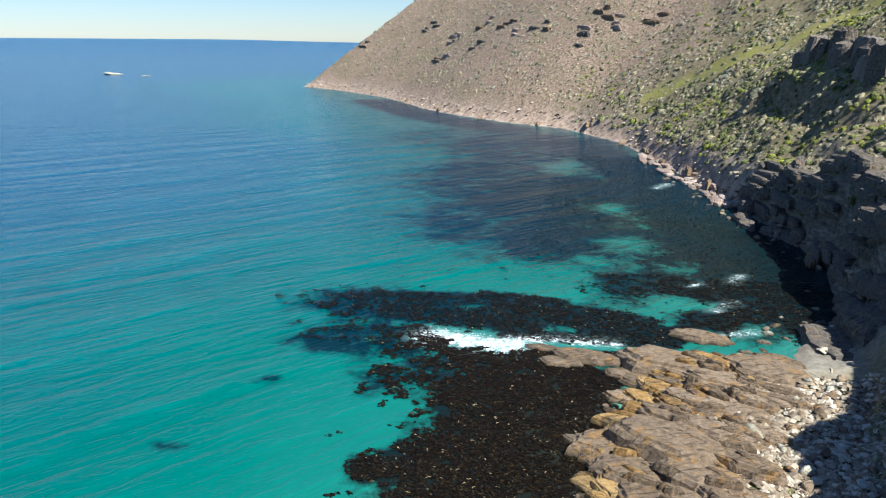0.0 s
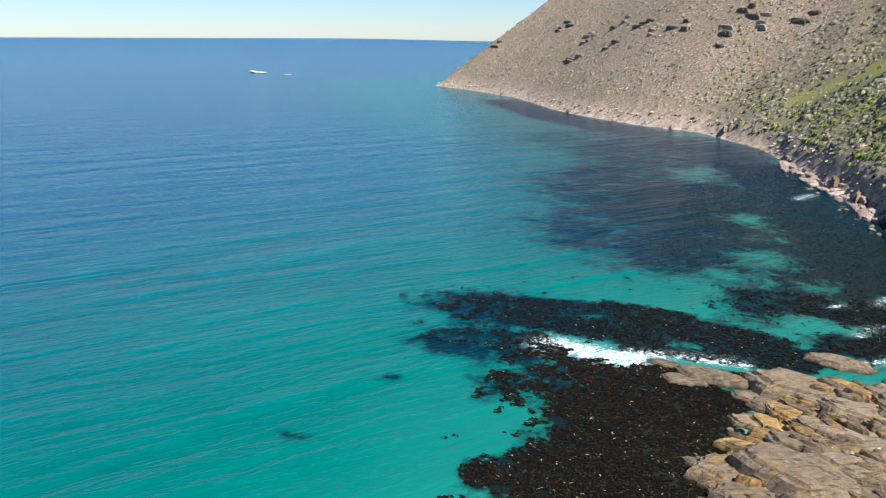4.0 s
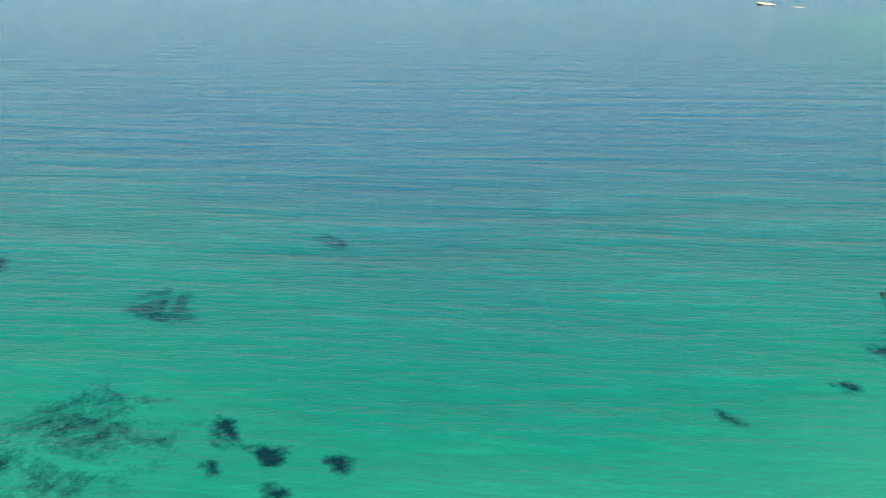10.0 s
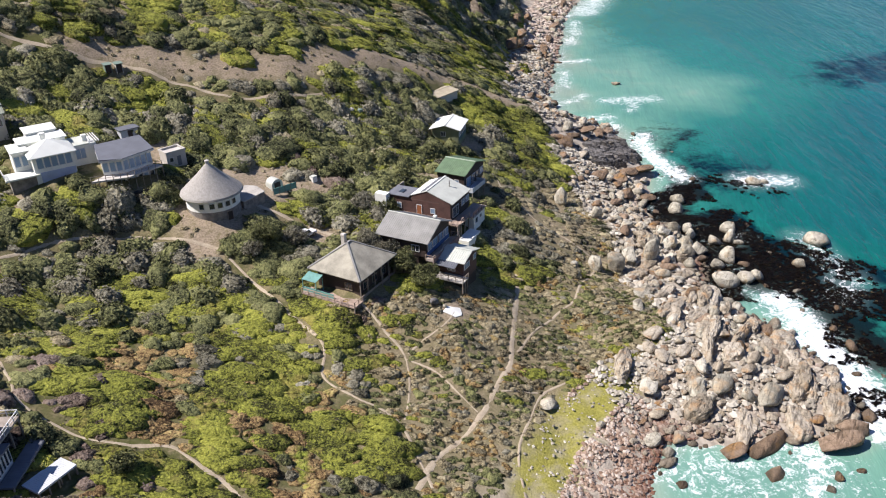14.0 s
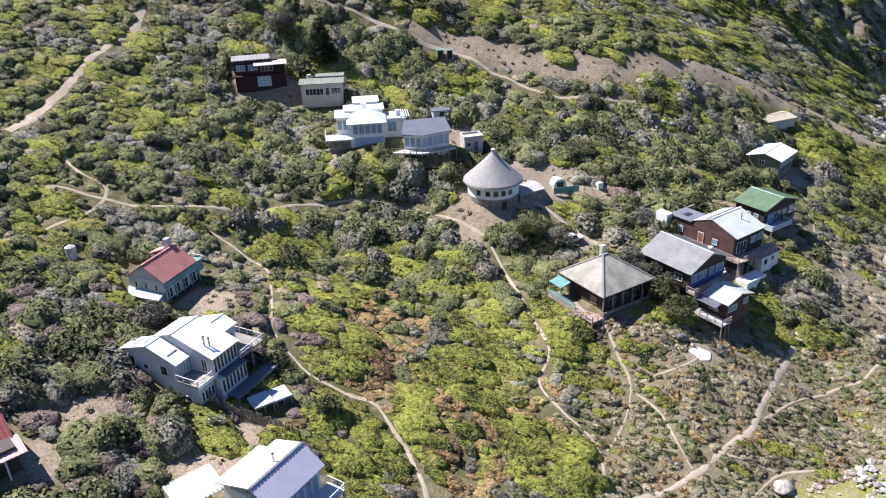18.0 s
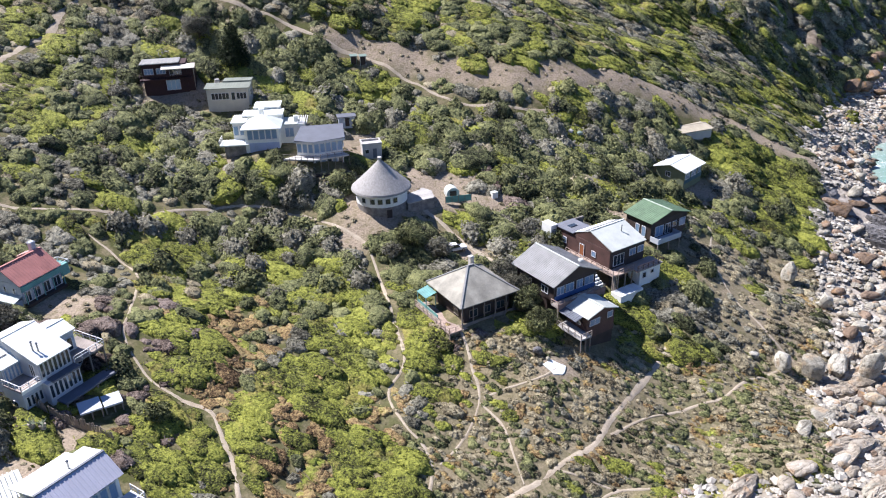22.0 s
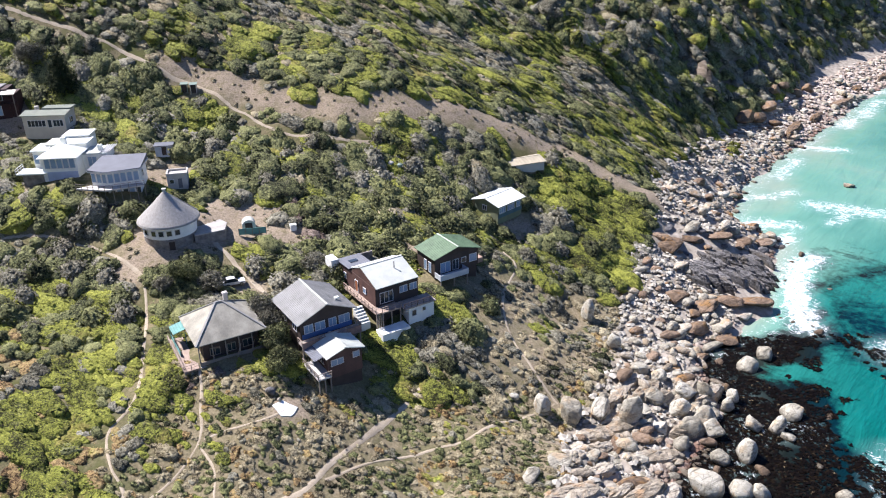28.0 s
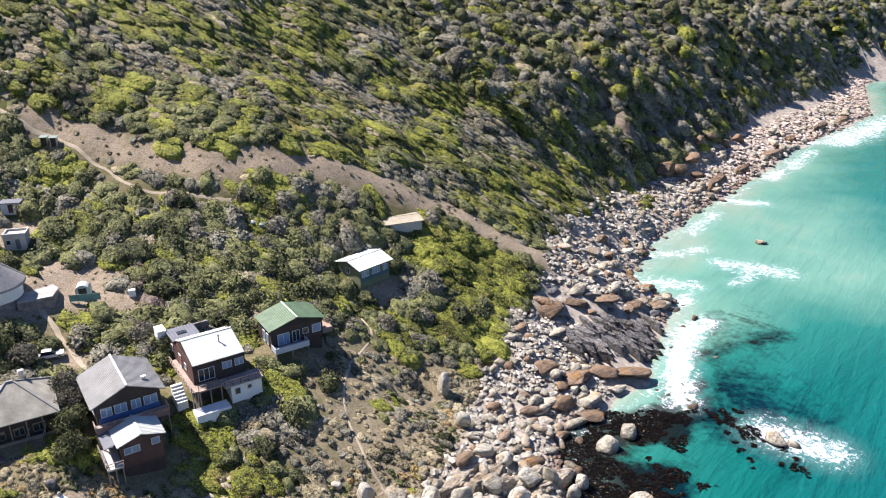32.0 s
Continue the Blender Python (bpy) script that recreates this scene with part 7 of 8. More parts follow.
def ledge(x, y, lx, ly, h, turn, tilt=8, grey=False, z=None, roll=0.0):
    g = random.Random(int(x * 13 + y * 7))
    ob = new("rock_ledge", g.choice({False: LEDGES, True: LEDGES_GREY, "dark": LEDGES_DARK, "rust": LEDGES_RUST if grey == "rust" else None}[grey]))
    base = float(height(x, y)) if z is None else z
    ob.matrix_basis = pose(x, y, max(base, -0.3) + 0.1, tilt, roll, turn) @ Matrix.Diagonal((lx / 2, ly / 2, h, 1))
    return tagged(ob, "dark grey fluted rock ledge above the surf" if grey else "tilted orange-brown sandstone ledge on the shore platform", "rock ledge", "rock ledges")


# the platform in the bay
for x, y, lx, ly, h, t, tl in ((-37.8, -185, 13, 5, 1.6, -20, 6), (-11.6, -167.5, 15, 5.5, 1.4, -12, 5), (-29.5, -165, 21, 9, 2.0, -22, 6), (-47.8, -164.5, 15, 9, 1.8, -25, 5), (-26.4, -128, 18, 9, 1.9, -30, 8), (-15.5, -129, 8, 9, 1.3, -40, 7),
                               (-19.7, -119.5, 11, 7, 1.5, -25, 8), (-19.6, -148, 9, 3.6, 1.2, -25, 6), (-2, -171, 9, 3, 0.6, -10, 4), (-33, -147, 12, 6, 1.5, -28, 7), (-28, -138, 14, 6, 1.6, -32, 9),
                               (-35, -133, 12, 5, 1.6, -30, 10), (-24, -156, 10, 5, 1.2, -20, 5), (-38, -156, 13, 6, 1.5, -24, 6), (-30, -118, 12, 6, 1.7, -28, 9), (-38, -123, 11, 5, 1.6, -34, 9), (-43, -148, 10, 5, 1.5, -20, 6),
                               (-22, -112, 10, 6, 1.3, -25, 7), (-52, -170, 10, 5, 1.5, -30, 6), (-20, -160, 9, 4, 0.9, -15, 4), (-6, -164, 9, 4, 0.8, -10, 4), (-32, -108, 12, 7, 1.6, -25, 8)):
    ledge(x, y, lx * 1.12, ly * 1.55, h, t, tl)
# flat broken slabs of the platform, rust-orange where the sea washes them
M_RUST_ROCK = rock_material("rust_orange_rock", (0.16, 0.09, 0.035), (0.36, 0.21, 0.07), (0.48, 0.32, 0.14), (0.13, 0.10, 0.06))
LEDGES_RUST = [slab_mesh(i + 50, M_RUST_ROCK) for i in range(4)]
g_ = random.Random(17)
for i in range(110):
    x, y = g_.uniform(-50, -8), g_.uniform(-178, -104)
    d = float(inland(x, y))
    if -3 < d < 24:
        near = d < 11 and g_.random() < 0.75
        ob = ledge(x, y, g_.uniform(5, 12), g_.uniform(3, 6.5), g_.uniform(0.5, 1.3), -30 + g_.uniform(-16, 16), g_.uniform(3, 11), "rust" if near else False, None, g_.uniform(-4, 4))
        if near:
            ob["label"] = "rust-orange slab at the edge of the kelp"
def join_all(name, obs, label, category):
    """Melt many small pieces into one object of kind stuff."""
    bm, mats = bmesh.new(), []
    for ob in obs:
        me = ob.data.copy()
        me.transform(ob.matrix_basis)
        mat = me.materials[0]
        if mat not in mats:
            mats.append(mat)
        k = len(bm.faces)
        bm.from_mesh(me)
        bm.faces.ensure_lookup_table()
        for f in bm.faces[k:]:
            f.material_index = mats.index(mat)
        bpy.data.meshes.remove(me)
        bpy.data.objects.remove(ob)
    me = bpy.data.meshes.new(name)
    bm.to_mesh(me)
    bm.free()
    for mat in mats:
        me.materials.append(mat)
    return tagged(new(name, me), label, category, kind="stuff")


# small tilted flakes and loose blocks lying on the slabs
flakes = []
for i in range(230):
    x, y = g_.uniform(-52, 0), g_.uniform(-178, -104)
    d = float(inland(x, y))
    if -4 < d < 22:
        near = d < 6 and g_.random() < 0.6
        ob = ledge(x, y, g_.uniform(2.2, 6), g_.uniform(0.9, 2.2), g_.uniform(0.5, 1.1), -30 + g_.uniform(-24, 24), g_.uniform(-4, 24), "rust" if near else False, float(height(x, y)) + g_.uniform(0.3, 1.5) * (d > 3), g_.uniform(-8, 8))
        flakes.append(ob)
join_all("rock_flakes", flakes, "small tilted flakes of rust-brown sandstone on the shore platform", "rock flakes")
for i in range(60):
    x, y = g_.uniform(-44, 4), g_.uniform(-176, -108)
    d = float(inland(x, y))
    if -6 < d < 20:
        boulder(x, y, g_.uniform(0.9, 2.4), g_.uniform(0.7, 1.6), "brown", g_.uniform(0, 360), float(max(height(x, y), -0.2)) + 0.8 * (d > 3), 1.3, "loose brown block on the shore platform")
# ledges of the village shore
g_ = random.Random(91)
for i in range(44):
    u, v = g_.uniform(0, 1), g_.uniform(0, 1)
    x, y = 125 + 21 * u + 2 * v, 143 + 9 * u + 11 * v
    ledge(x, y, g_.uniform(4.5, 8.5), g_.uniform(0.8, 1.5), g_.uniform(1.2, 2.2), -58 + g_.uniform(-7, 7), g_.uniform(6, 18), True, None, g_.uniform(-8, 8))
for x, y in ((124, 157), (131, 162), (138, 165), (146, 168), (152, 171), (120, 138), (126, 137), (132, 140), (138, 141), (122, 130), (128, 128)):
    boulder(x, y, g_.uniform(5, 7.5), g_.uniform(2.0, 3.2), "brown", 20 + g_.uniform(-20, 20), None, g_.uniform(1.2, 1.7), "broken brown bedrock round the fluted ledge")
for x, y in ((126, 160), (132, 166), (140, 168), (148, 170), (154, 172), (124, 150), (118, 128), (124, 126), (120, 122), (128, 132), (134, 136), (84, 70), (88, 64), (92, 58), (96, 54), (80, 72), (90, 72), (96, 66), (100, 70), (86, 80), (92, 82), (98, 78), (104, 80), (76, 76),
             (105, 72), (79, 78), (76, 73), (87, 81), (87, 74), (83, 86), (92, 78), (94, 92), (88, 90), (82, 66), (98, 86)):
    boulder(x, y, g_.uniform(2.4, 4.4), g_.uniform(1.2, 2.0), g_.choice(("tan", "tan", "pale", "brown")), 28 + g_.uniform(-16, 16), None, g_.uniform(1.4, 2.1), "flat tilted granite slab on the village shore")
for x, y in ((205, 266), (222, 284), (243, 306), (262, 330), (285, 350), (305, 368), (-78, -262), (-76, -300), (-70, -340), (-62, -384), (-56, -420), (-46, -458), (-38, -500), (-26, -545), (0, -606), (40, -645), (95, -690), (145, -748), (200, -840), (270, -945), (350, -1030), (395, -1068)):
    ledge(x - 3, y, g_.uniform(10, 20), g_.uniform(3, 6), g_.uniform(1, 2.2), math.degrees(math.atan2(-120, -12 if y < 0 else -100)) + g_.uniform(-12, 12), g_.uniform(2, 8))


# bedrock showing between the boulders of the village shore
LEDGES_TAN = [slab_mesh(i + 80, M_TAN_ROCK) for i in range(5)]
for i in range(130):
    x, y = g_.uniform(60, 124), g_.uniform(46, 112)
    d = float(inland(x, y))
    if 1.5 < d < float(shore_width(x, y)) - 0.5:
        ob = ledge(x, y, g_.uniform(4, 10), g_.uniform(1.6, 4.2), g_.uniform(0.6, 1.5), 30 + g_.uniform(-22, 22), g_.uniform(-6, 14), False, None, g_.uniform(-8, 8))
        ob.data = LEDGES_TAN[i % 5]
        ob["label"] = "tan weathered bedrock slab among the shore boulders"


# pale pink ledges along the bay shore
M_PINK_ROCK = rock_material("pale_pink_sandstone", (0.22, 0.155, 0.125), (0.40, 0.30, 0.25), (0.56, 0.46, 0.39), (0.34, 0.21, 0.13))
LEDGES_PINK = [slab_mesh(i + 60, M_PINK_ROCK) for i in range(4)]
for i in range(30):
    t = i / 29
    x, y = -70 + 34 * t + g_.uniform(-5, 4), -340 - 150 * t
    ob = ledge(x, y, g_.uniform(9, 20), g_.uniform(3, 6), g_.uniform(0.8, 1.8), 96 + g_.uniform(-14, 14), g_.uniform(2, 8))
    ob.data = LEDGES_PINK[i % 4]
    ob["label"] = "pale pink sandstone ledge along the bay shore"


crags, layers = [], []
# dark crags in a broken band across the headland
for i, (cx, cy, n) in enumerate(((208, -1019, 4), (155, -934, 5), (120, -901, 3), (87, -837, 4), (46, -770, 4), (3, -720, 4), (-21, -718, 3), (165, -899, 4), (-16, -740, 3), (328, -1100, 3), (120, -850, 2), (70, -800, 2), (-60, -700, 3))):
    for k in range(n):
        x, y = cx + g_.uniform(-9, 9) + k * 2, cy + g_.uniform(-6, 6) - k * 4
        ob = ledge(x, y, g_.uniform(9, 22), g_.uniform(3, 5), g_.uniform(1.4, 3.0), -51 + g_.uniform(-10, 10), -8, False, None, g_.uniform(-6, 6))
        ob.data = (LEDGES_DARK + LEDGES_PINK + LEDGES)[(i * 3 + k) % 14]
        crags.append(ob)
# ledges of the bay cliff, coloured dark for its shade, and rock ribs on the cliff north of the village
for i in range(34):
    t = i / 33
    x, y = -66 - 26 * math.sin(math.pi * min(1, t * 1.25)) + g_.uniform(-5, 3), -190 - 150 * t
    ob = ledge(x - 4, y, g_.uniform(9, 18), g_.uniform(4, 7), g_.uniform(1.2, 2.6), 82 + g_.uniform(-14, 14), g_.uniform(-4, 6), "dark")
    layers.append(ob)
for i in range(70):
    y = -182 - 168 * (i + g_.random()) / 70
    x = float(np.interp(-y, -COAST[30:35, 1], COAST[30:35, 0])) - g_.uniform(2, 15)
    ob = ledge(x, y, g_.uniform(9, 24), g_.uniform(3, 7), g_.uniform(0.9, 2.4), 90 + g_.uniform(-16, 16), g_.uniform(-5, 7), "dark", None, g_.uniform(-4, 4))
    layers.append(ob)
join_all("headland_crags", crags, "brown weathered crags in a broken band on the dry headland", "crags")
join_all("cliff_layers", layers, "weathered rock layers of the overhanging bay cliff, coloured dark for shade", "rock layers")
for x, y in ((-113, -444), (-120, -425), (-122, -402), (-125, -380), (-126, -362), (-118, -436), (-124, -412), (-127, -390), (-122, -370)):
    ob = ledge(x, y, g_.uniform(14, 22), g_.uniform(8, 12), g_.uniform(5, 9), 80 + g_.uniform(-20, 20), g_.uniform(-8, 8), "dark")
    ob["label"] = "dark rock outcrop high on the bay slope"


def pebbles(name, n, x0, x1, y0, y1, lo, hi, seed, test, mat, label):
    """Small stones, too many to count."""
    g = np.random.default_rng(seed)
    px, py = g.uniform(x0, x1, n * 8), g.uniform(y0, y1, n * 8)
    ok = np.flatnonzero(test(px, py))[:n]
    px, py = px[ok], py[ok]
    n = len(px)
    base = np.array([(1, 0, 0), (0, 1, 0), (-1, 0, 0), (0, -1, 0), (0, 0, 0.8), (0.75, 0.7, 0.35), (-0.7, 0.72, 0.4), (-0.7, -0.7, 0.35), (0.72, -0.7, 0.42), (0, 0, -0.6)])
    tri = np.array([(0, 5, 4), (5, 1, 4), (1, 6, 4), (6, 2, 4), (2, 7, 4), (7, 3, 4), (3, 8, 4), (8, 0, 4), (0, 9, 1), (1, 9, 2), (2, 9, 3), (3, 9, 0), (0, 1, 5), (1, 2, 6), (2, 3, 7), (3, 0, 8)])
    r = lo + (hi - lo) * g.uniform(0, 1, n) ** 2
    a = g.uniform(0, 6.28, n)
    sc = np.stack([r * g.uniform(0.8, 1.4, n), r * g.uniform(0.7, 1.1, n), r * g.uniform(0.6, 1.0, n)], 1)
    b = base[None] * sc[:, None] * g.uniform(0.85, 1.15, (n, 10, 1))
    c, s = np.cos(a)[:, None], np.sin(a)[:, None]
    v = np.stack([b[..., 0] * c - b[..., 1] * s + px[:, None], b[..., 0] * s + b[..., 1] * c + py[:, None], b[..., 2] + (np.maximum(height(px, py), -0.3) + r * 0.2)[:, None]], -1)
    f = (tri[None] + (np.arange(n) * 10)[:, None, None]).reshape(-1, 3)
    ob = new(name, array_mesh(name, v.reshape(-1, 3), f, mat, {"tint": np.repeat(g.uniform(0, 1, n), 10)}))
    tagged(ob, label, "stones", kind="stuff")


def pebble_material(name, a, b, c):
    m = Mat(name, 0.8, spec=0.3)
    w = m.world()
    sep = m.n.new("ShaderNodeSeparateXYZ")
    m.l.new(w, sep.inputs[0])
    col = m.ramp(m.math("ADD", m.math("MULTIPLY", m.attr("tint"), 0.8), m.math("MULTIPLY", m.noise(3, 3, at=w), 0.2)), (0.1, a), (0.5, b), (0.9, c))
    col = m.mix(m.ramp(m.span(sep.outputs["Z"], 0.0, 1.6), (0.2, 0.8), (1.0, 0)), col, (0.13, 0.05, 0.025))
    m.color(col)
    return m.m


M_PEBBLE = pebble_material("beach_cobbles", (0.20, 0.18, 0.142), (0.35, 0.325, 0.265), (0.50, 0.475, 0.40))
M_RUST_PEBBLE = pebble_material("rust_and_grey_cobbles", (0.15, 0.095, 0.065), (0.31, 0.23, 0.17), (0.47, 0.42, 0.36))
M_TAN_PEBBLE = pebble_material("tan_sandstone_rubble", (0.13, 0.095, 0.065), (0.30, 0.235, 0.165), (0.52, 0.45, 0.36))
M_PINK_PEBBLE = pebble_material("pale_pink_boulders", (0.27, 0.215, 0.17), (0.42, 0.35, 0.285), (0.56, 0.49, 0.42))
cobble = lambda x, y: (inland(x, y) < shore_width(x, y) + 1.5 + waves(x, y, 12, 77) * 2) & (inland(x, y) > 0.2)
pebbles("cobble_beach", 5500, 38, 72, 40, 76, 0.12, 0.45, 51, lambda x, y: (inland(x, y) < 16) & (inland(x, y) > 0) & (x < 68) & (near_line(x, y, LAWN) > 3.2), M_RUST_PEBBLE, "grey and rust-red cobbles on a small beach")
pebbles("shore_stones", 6000, 62, 132, 52, 156, 0.2, 0.75, 52, cobble, M_PEBBLE, "pale loose stones between the boulders")
pebbles("cove_stones", 3500, 110, 215, 165, 290, 0.2, 0.9, 53, cobble, M_PEBBLE, "pale loose stones along the rocky cove")
pebbles("far_beach_stones", 6500, 195, 410, 255, 520, 0.3, 1.2, 54, cobble, M_PINK_PEBBLE, "pinkish boulder beach under the far cliff")
pebbles("bay_stones", 7500, -68, -28, -172, -104, 0.12, 0.95, 55, lambda x, y: (inland(x, y) + 4 * waves(x, y, 9, 78) > 14) & (inland(x, y) < 50), M_TAN_PEBBLE, "pale loose stones under the bay cliff")
pebbles("bay_shore_stones", 2600, -100, 420, -1090, -176, 0.4, 1.7, 56, lambda x, y: (inland(x, y) < 11) & (inland(x, y) > -1), M_TAN_PEBBLE, "pinkish stones along the far bay shore")
pebbles("headland_stones", 2600, -140, 420, -1150, -560, 0.25, 1.0, 58, lambda x, y: (inland(x, y) > 14) & (height(x, y) < 140), M_PINK_PEBBLE, "pale stones strewn over the dry headland")
pebbles("lawn_stones", 260, 36, 70, 56, 78, 0.12, 0.3, 57, lambda x, y: lawn_ground(x, y) > 0.6, M_PEBBLE, "white stones scattered over the grass strip")

# ---- kelp ----
def kelp_material(name="wet_kelp", k=1.0):
    m = Mat(name, 0.45, spec=0.12)
    f = m.math("ADD", m.math("MULTIPLY", m.attr("tint"), 0.75), m.math("MULTIPLY", m.island(), 0.25))
    # the palest stop paints glints as well as tan flecks on the fronds
    stops = ((0.2, (0.005, 0.0035, 0.002)), (0.66, (0.011, 0.0065, 0.0035)), (0.86, (0.030, 0.020, 0.009)), (0.94, (0.060, 0.044, 0.020)), (0.972, (0.32, 0.25, 0.14)))
    m.color(m.ramp(f, *[(t, tuple(c * k for c in col)) for t, col in stops]))
    return m.m


M_KELP = kelp_material()
M_KELP_DARK = kelp_material("dark_wet_kelp", 0.45)


def kelp_bed(name, n, x0, x1, y0, y1, seed, level=0.62, mat=None):
    g = np.random.default_rng(seed)
    px, py = g.uniform(x0, x1, n * 10), g.uniform(y0, y1, n * 10)
    dense = weed_cover(px, py) + 0.34 * waves(px, py, 14, 61) + 0.32 * waves(px, py, 4.5, 62)
    ok = np.flatnonzero((dense > level) & (inland(px, py) < 1))[:n]
    px, py = px[ok], py[ok]
    n = len(px)
    a = g.normal(radians(-30), 0.9, n)
    ln, wd = g.uniform(0.18, 0.62, n), g.uniform(0.06, 0.18, n)
    u = np.stack([np.cos(a), np.sin(a)], 1)
    s = np.stack([-u[:, 1], u[:, 0]], 1)
    hgt = g.uniform(0.04, 0.24, n)
    rows = []
    for t, w, e in ((-1, 0.6, -1), (-0.1, 1.0, 1), (1, 0.5, 1), (0.2, 1.0, -1)):
        q = np.stack([px, py], 1) + u * (ln * t)[:, None] + s * (wd * w * e)[:, None]
        rows.append(np.stack([q[:, 0], q[:, 1], 0.03 + hgt * (1 - abs(t)) + 0.05 * g.uniform(0, 1, n)], 1))
    v = np.stack(rows, 1)
    f = np.arange(n * 4).reshape(-1, 4)
    tint = np.repeat(g.uniform(0, 1, n), 4)
    ob = new(name, array_mesh(name, v.reshape(-1, 3), f, mat or M_KELP, {"tint": tint}, True))
    tagged(ob, "dark brown kelp fronds floating in thick beds", "kelp", kind="stuff")


kelp_bed("kelp_bed_point", 30000, 90, 160, 15, 130, 3, 0.66, M_KELP_DARK)
kelp_bed("kelp_bed_platform", 36000, -25, 34, -172, -90, 4, 0.55)
kelp_bed("kelp_bed_bay", 24000, -80, 75, -235, -165, 5)
kelp_bed("kelp_bed_far", 9000, -82, 10, -480, -235, 6)

# ---- trees ----
def crown_mesh(name, mat, seed, blobs, leaves, leaf):
    """A crown of many small leaves set in uneven clumps."""
    g = np.random.default_rng(seed)
    quads = []
    for bx, by, bz, br in blobs:
        n = int(leaves * br * br)
        d = g.normal(0, 1, (n, 3))
        d /= np.linalg.norm(d, axis=1)[:, None]
        c = d * br * g.uniform(0.55, 1.08, n)[:, None] * (1, 1, 0.8) + (bx, by, bz)
        nr = d + g.normal(0, 0.6, (n, 3)) + (0, 0, 0.3)
        nr /= np.linalg.norm(nr, axis=1)[:, None]
        t = np.cross(nr, g.normal(0, 1, (n, 3)))
        t /= np.linalg.norm(t, axis=1)[:, None]
        b = np.cross(nr, t)
        s = leaf * g.uniform(0.6, 1.3, n)[:, None]
        quads.append(np.stack([c + t * s, c + b * s * 0.6, c - t * s, c - b * s * 0.6], 1).reshape(-1, 3))
    v = np.concatenate(quads)
    return array_mesh(name, v, np.arange(len(v)).reshape(-1, 4), mat, {"tint": np.repeat(g.uniform(0, 1, len(v) // 4), 4)})


M_BARK = plain("rough_bark", (0.11, 0.09, 0.07), 0.95, 0, 0.3, 4, 0.6)


def round_tree(x, y, r, h, mat, seed, label):
    t = thing("tree", pose(x, y, float(height(x, y)) - 0.2, 0, 0, seed * 40), label, "tree", "trees among the houses")
    g = random.Random(seed)
    trunk = part("trunk", Geo().tube((0, 0, 0), (0.2, 0.1, h * 0.5), 0.22, 0.14), M_BARK, t)
    blobs = [(0, 0, h * 0.72, r * 0.62)]
    for i in range(7):
        a = i * 0.9 + g.uniform(0, 0.5)
        q = (math.cos(a) * r * g.uniform(0.4, 0.65), math.sin(a) * r * g.uniform(0.4, 0.65), h * g.uniform(0.42, 0.8))
        part("limb", Geo().tube((0.1, 0.05, h * 0.3), q, 0.1, 0.04, 6), M_BARK, trunk)
        blobs.append((*q, r * g.uniform(0.34, 0.52)))
    part("crown", crown_mesh("crown", mat, seed, blobs, 260, 0.16), None, t)


GREYGREEN = "rounded grey-green milkwood tree beside the houses"
for i, (x, y, r, h, mat, lab) in enumerate(((40.8, 113.0, 3.2, 5.6, M_GREY, GREYGREEN), (44.0, 105.4, 2.9, 5.0, M_OLIVE, "rounded dark green milkwood tree beside the houses"), (45.6, 100.8, 2.9, 4.6, M_OLIVE, "rounded dark green milkwood tree beside the houses"),
                                           (42.4, 109.0, 2.8, 4.8, M_GREY, GREYGREEN), (25.5, 123.2, 3.2, 4.4, M_OLIVE, "broad dark green tree above the path"), (30.0, 121.8, 2.8, 4.0, M_GREY, GREYGREEN), (47.5, 128.6, 2.8, 3.8, M_GREY, GREYGREEN),
                                           (-34.6, 96.2, 2.8, 4.0, M_GREY, "rounded silvery grey tree behind the white house"), (22.0, 121.0, 2.4, 3.4, M_GREY, GREYGREEN), (-24, 185, 4.0, 6.0, M_GREY, "broad grey-green tree above the maroon house"),
                                           (-8.5, 81.0, 2.0, 3.2, M_OLIVE, "rounded dark green milkwood tree beside the houses"), (52.5, 126.0, 2.3, 3.4, M_OLIVE, "rounded dark green milkwood tree beside the houses"))):
    round_tree(x, y, r, h, mat, i + 1, lab)


def pine_tree(x, y, h):
    t = thing("pine_tree", pose(x, y, float(height(x, y)) - 0.2), "tall dark green pine with tiered branches", "tree")
    part("trunk", Geo().tube((0, 0, 0), (0, 0, h), 0.28, 0.04), M_BARK, t)
    m = leaf_material("dark_pine_needles", (0.012, 0.02, 0.010), (0.028, 0.042, 0.018), (0.06, 0.08, 0.032))
    for k in range(9):
        z = h * (0.18 + 0.085 * k)
        r = h * 0.33 * (1 - 0.088 * k) * (0.9 + 0.2 * (k % 2))
        blobs = [(math.cos(a) * r * 0.62, math.sin(a) * r * 0.62, z - r * 0.08, r * 0.45) for a in [k * 0.7 + j * 1.05 for j in range(6)]] + [(0, 0, z, r * 0.42)]
        part("branch_tier", crown_mesh("branch_tier", m, 300 + k, blobs, 120, 0.17), None, t)


pine_tree(-14.8, 178.0, 12.0)

# ---- small buildings and yard things ----
M_GREEN_TANK = plain("dull_green_plastic", (0.16, 0.22, 0.18), 0.6, 0, 0.1)


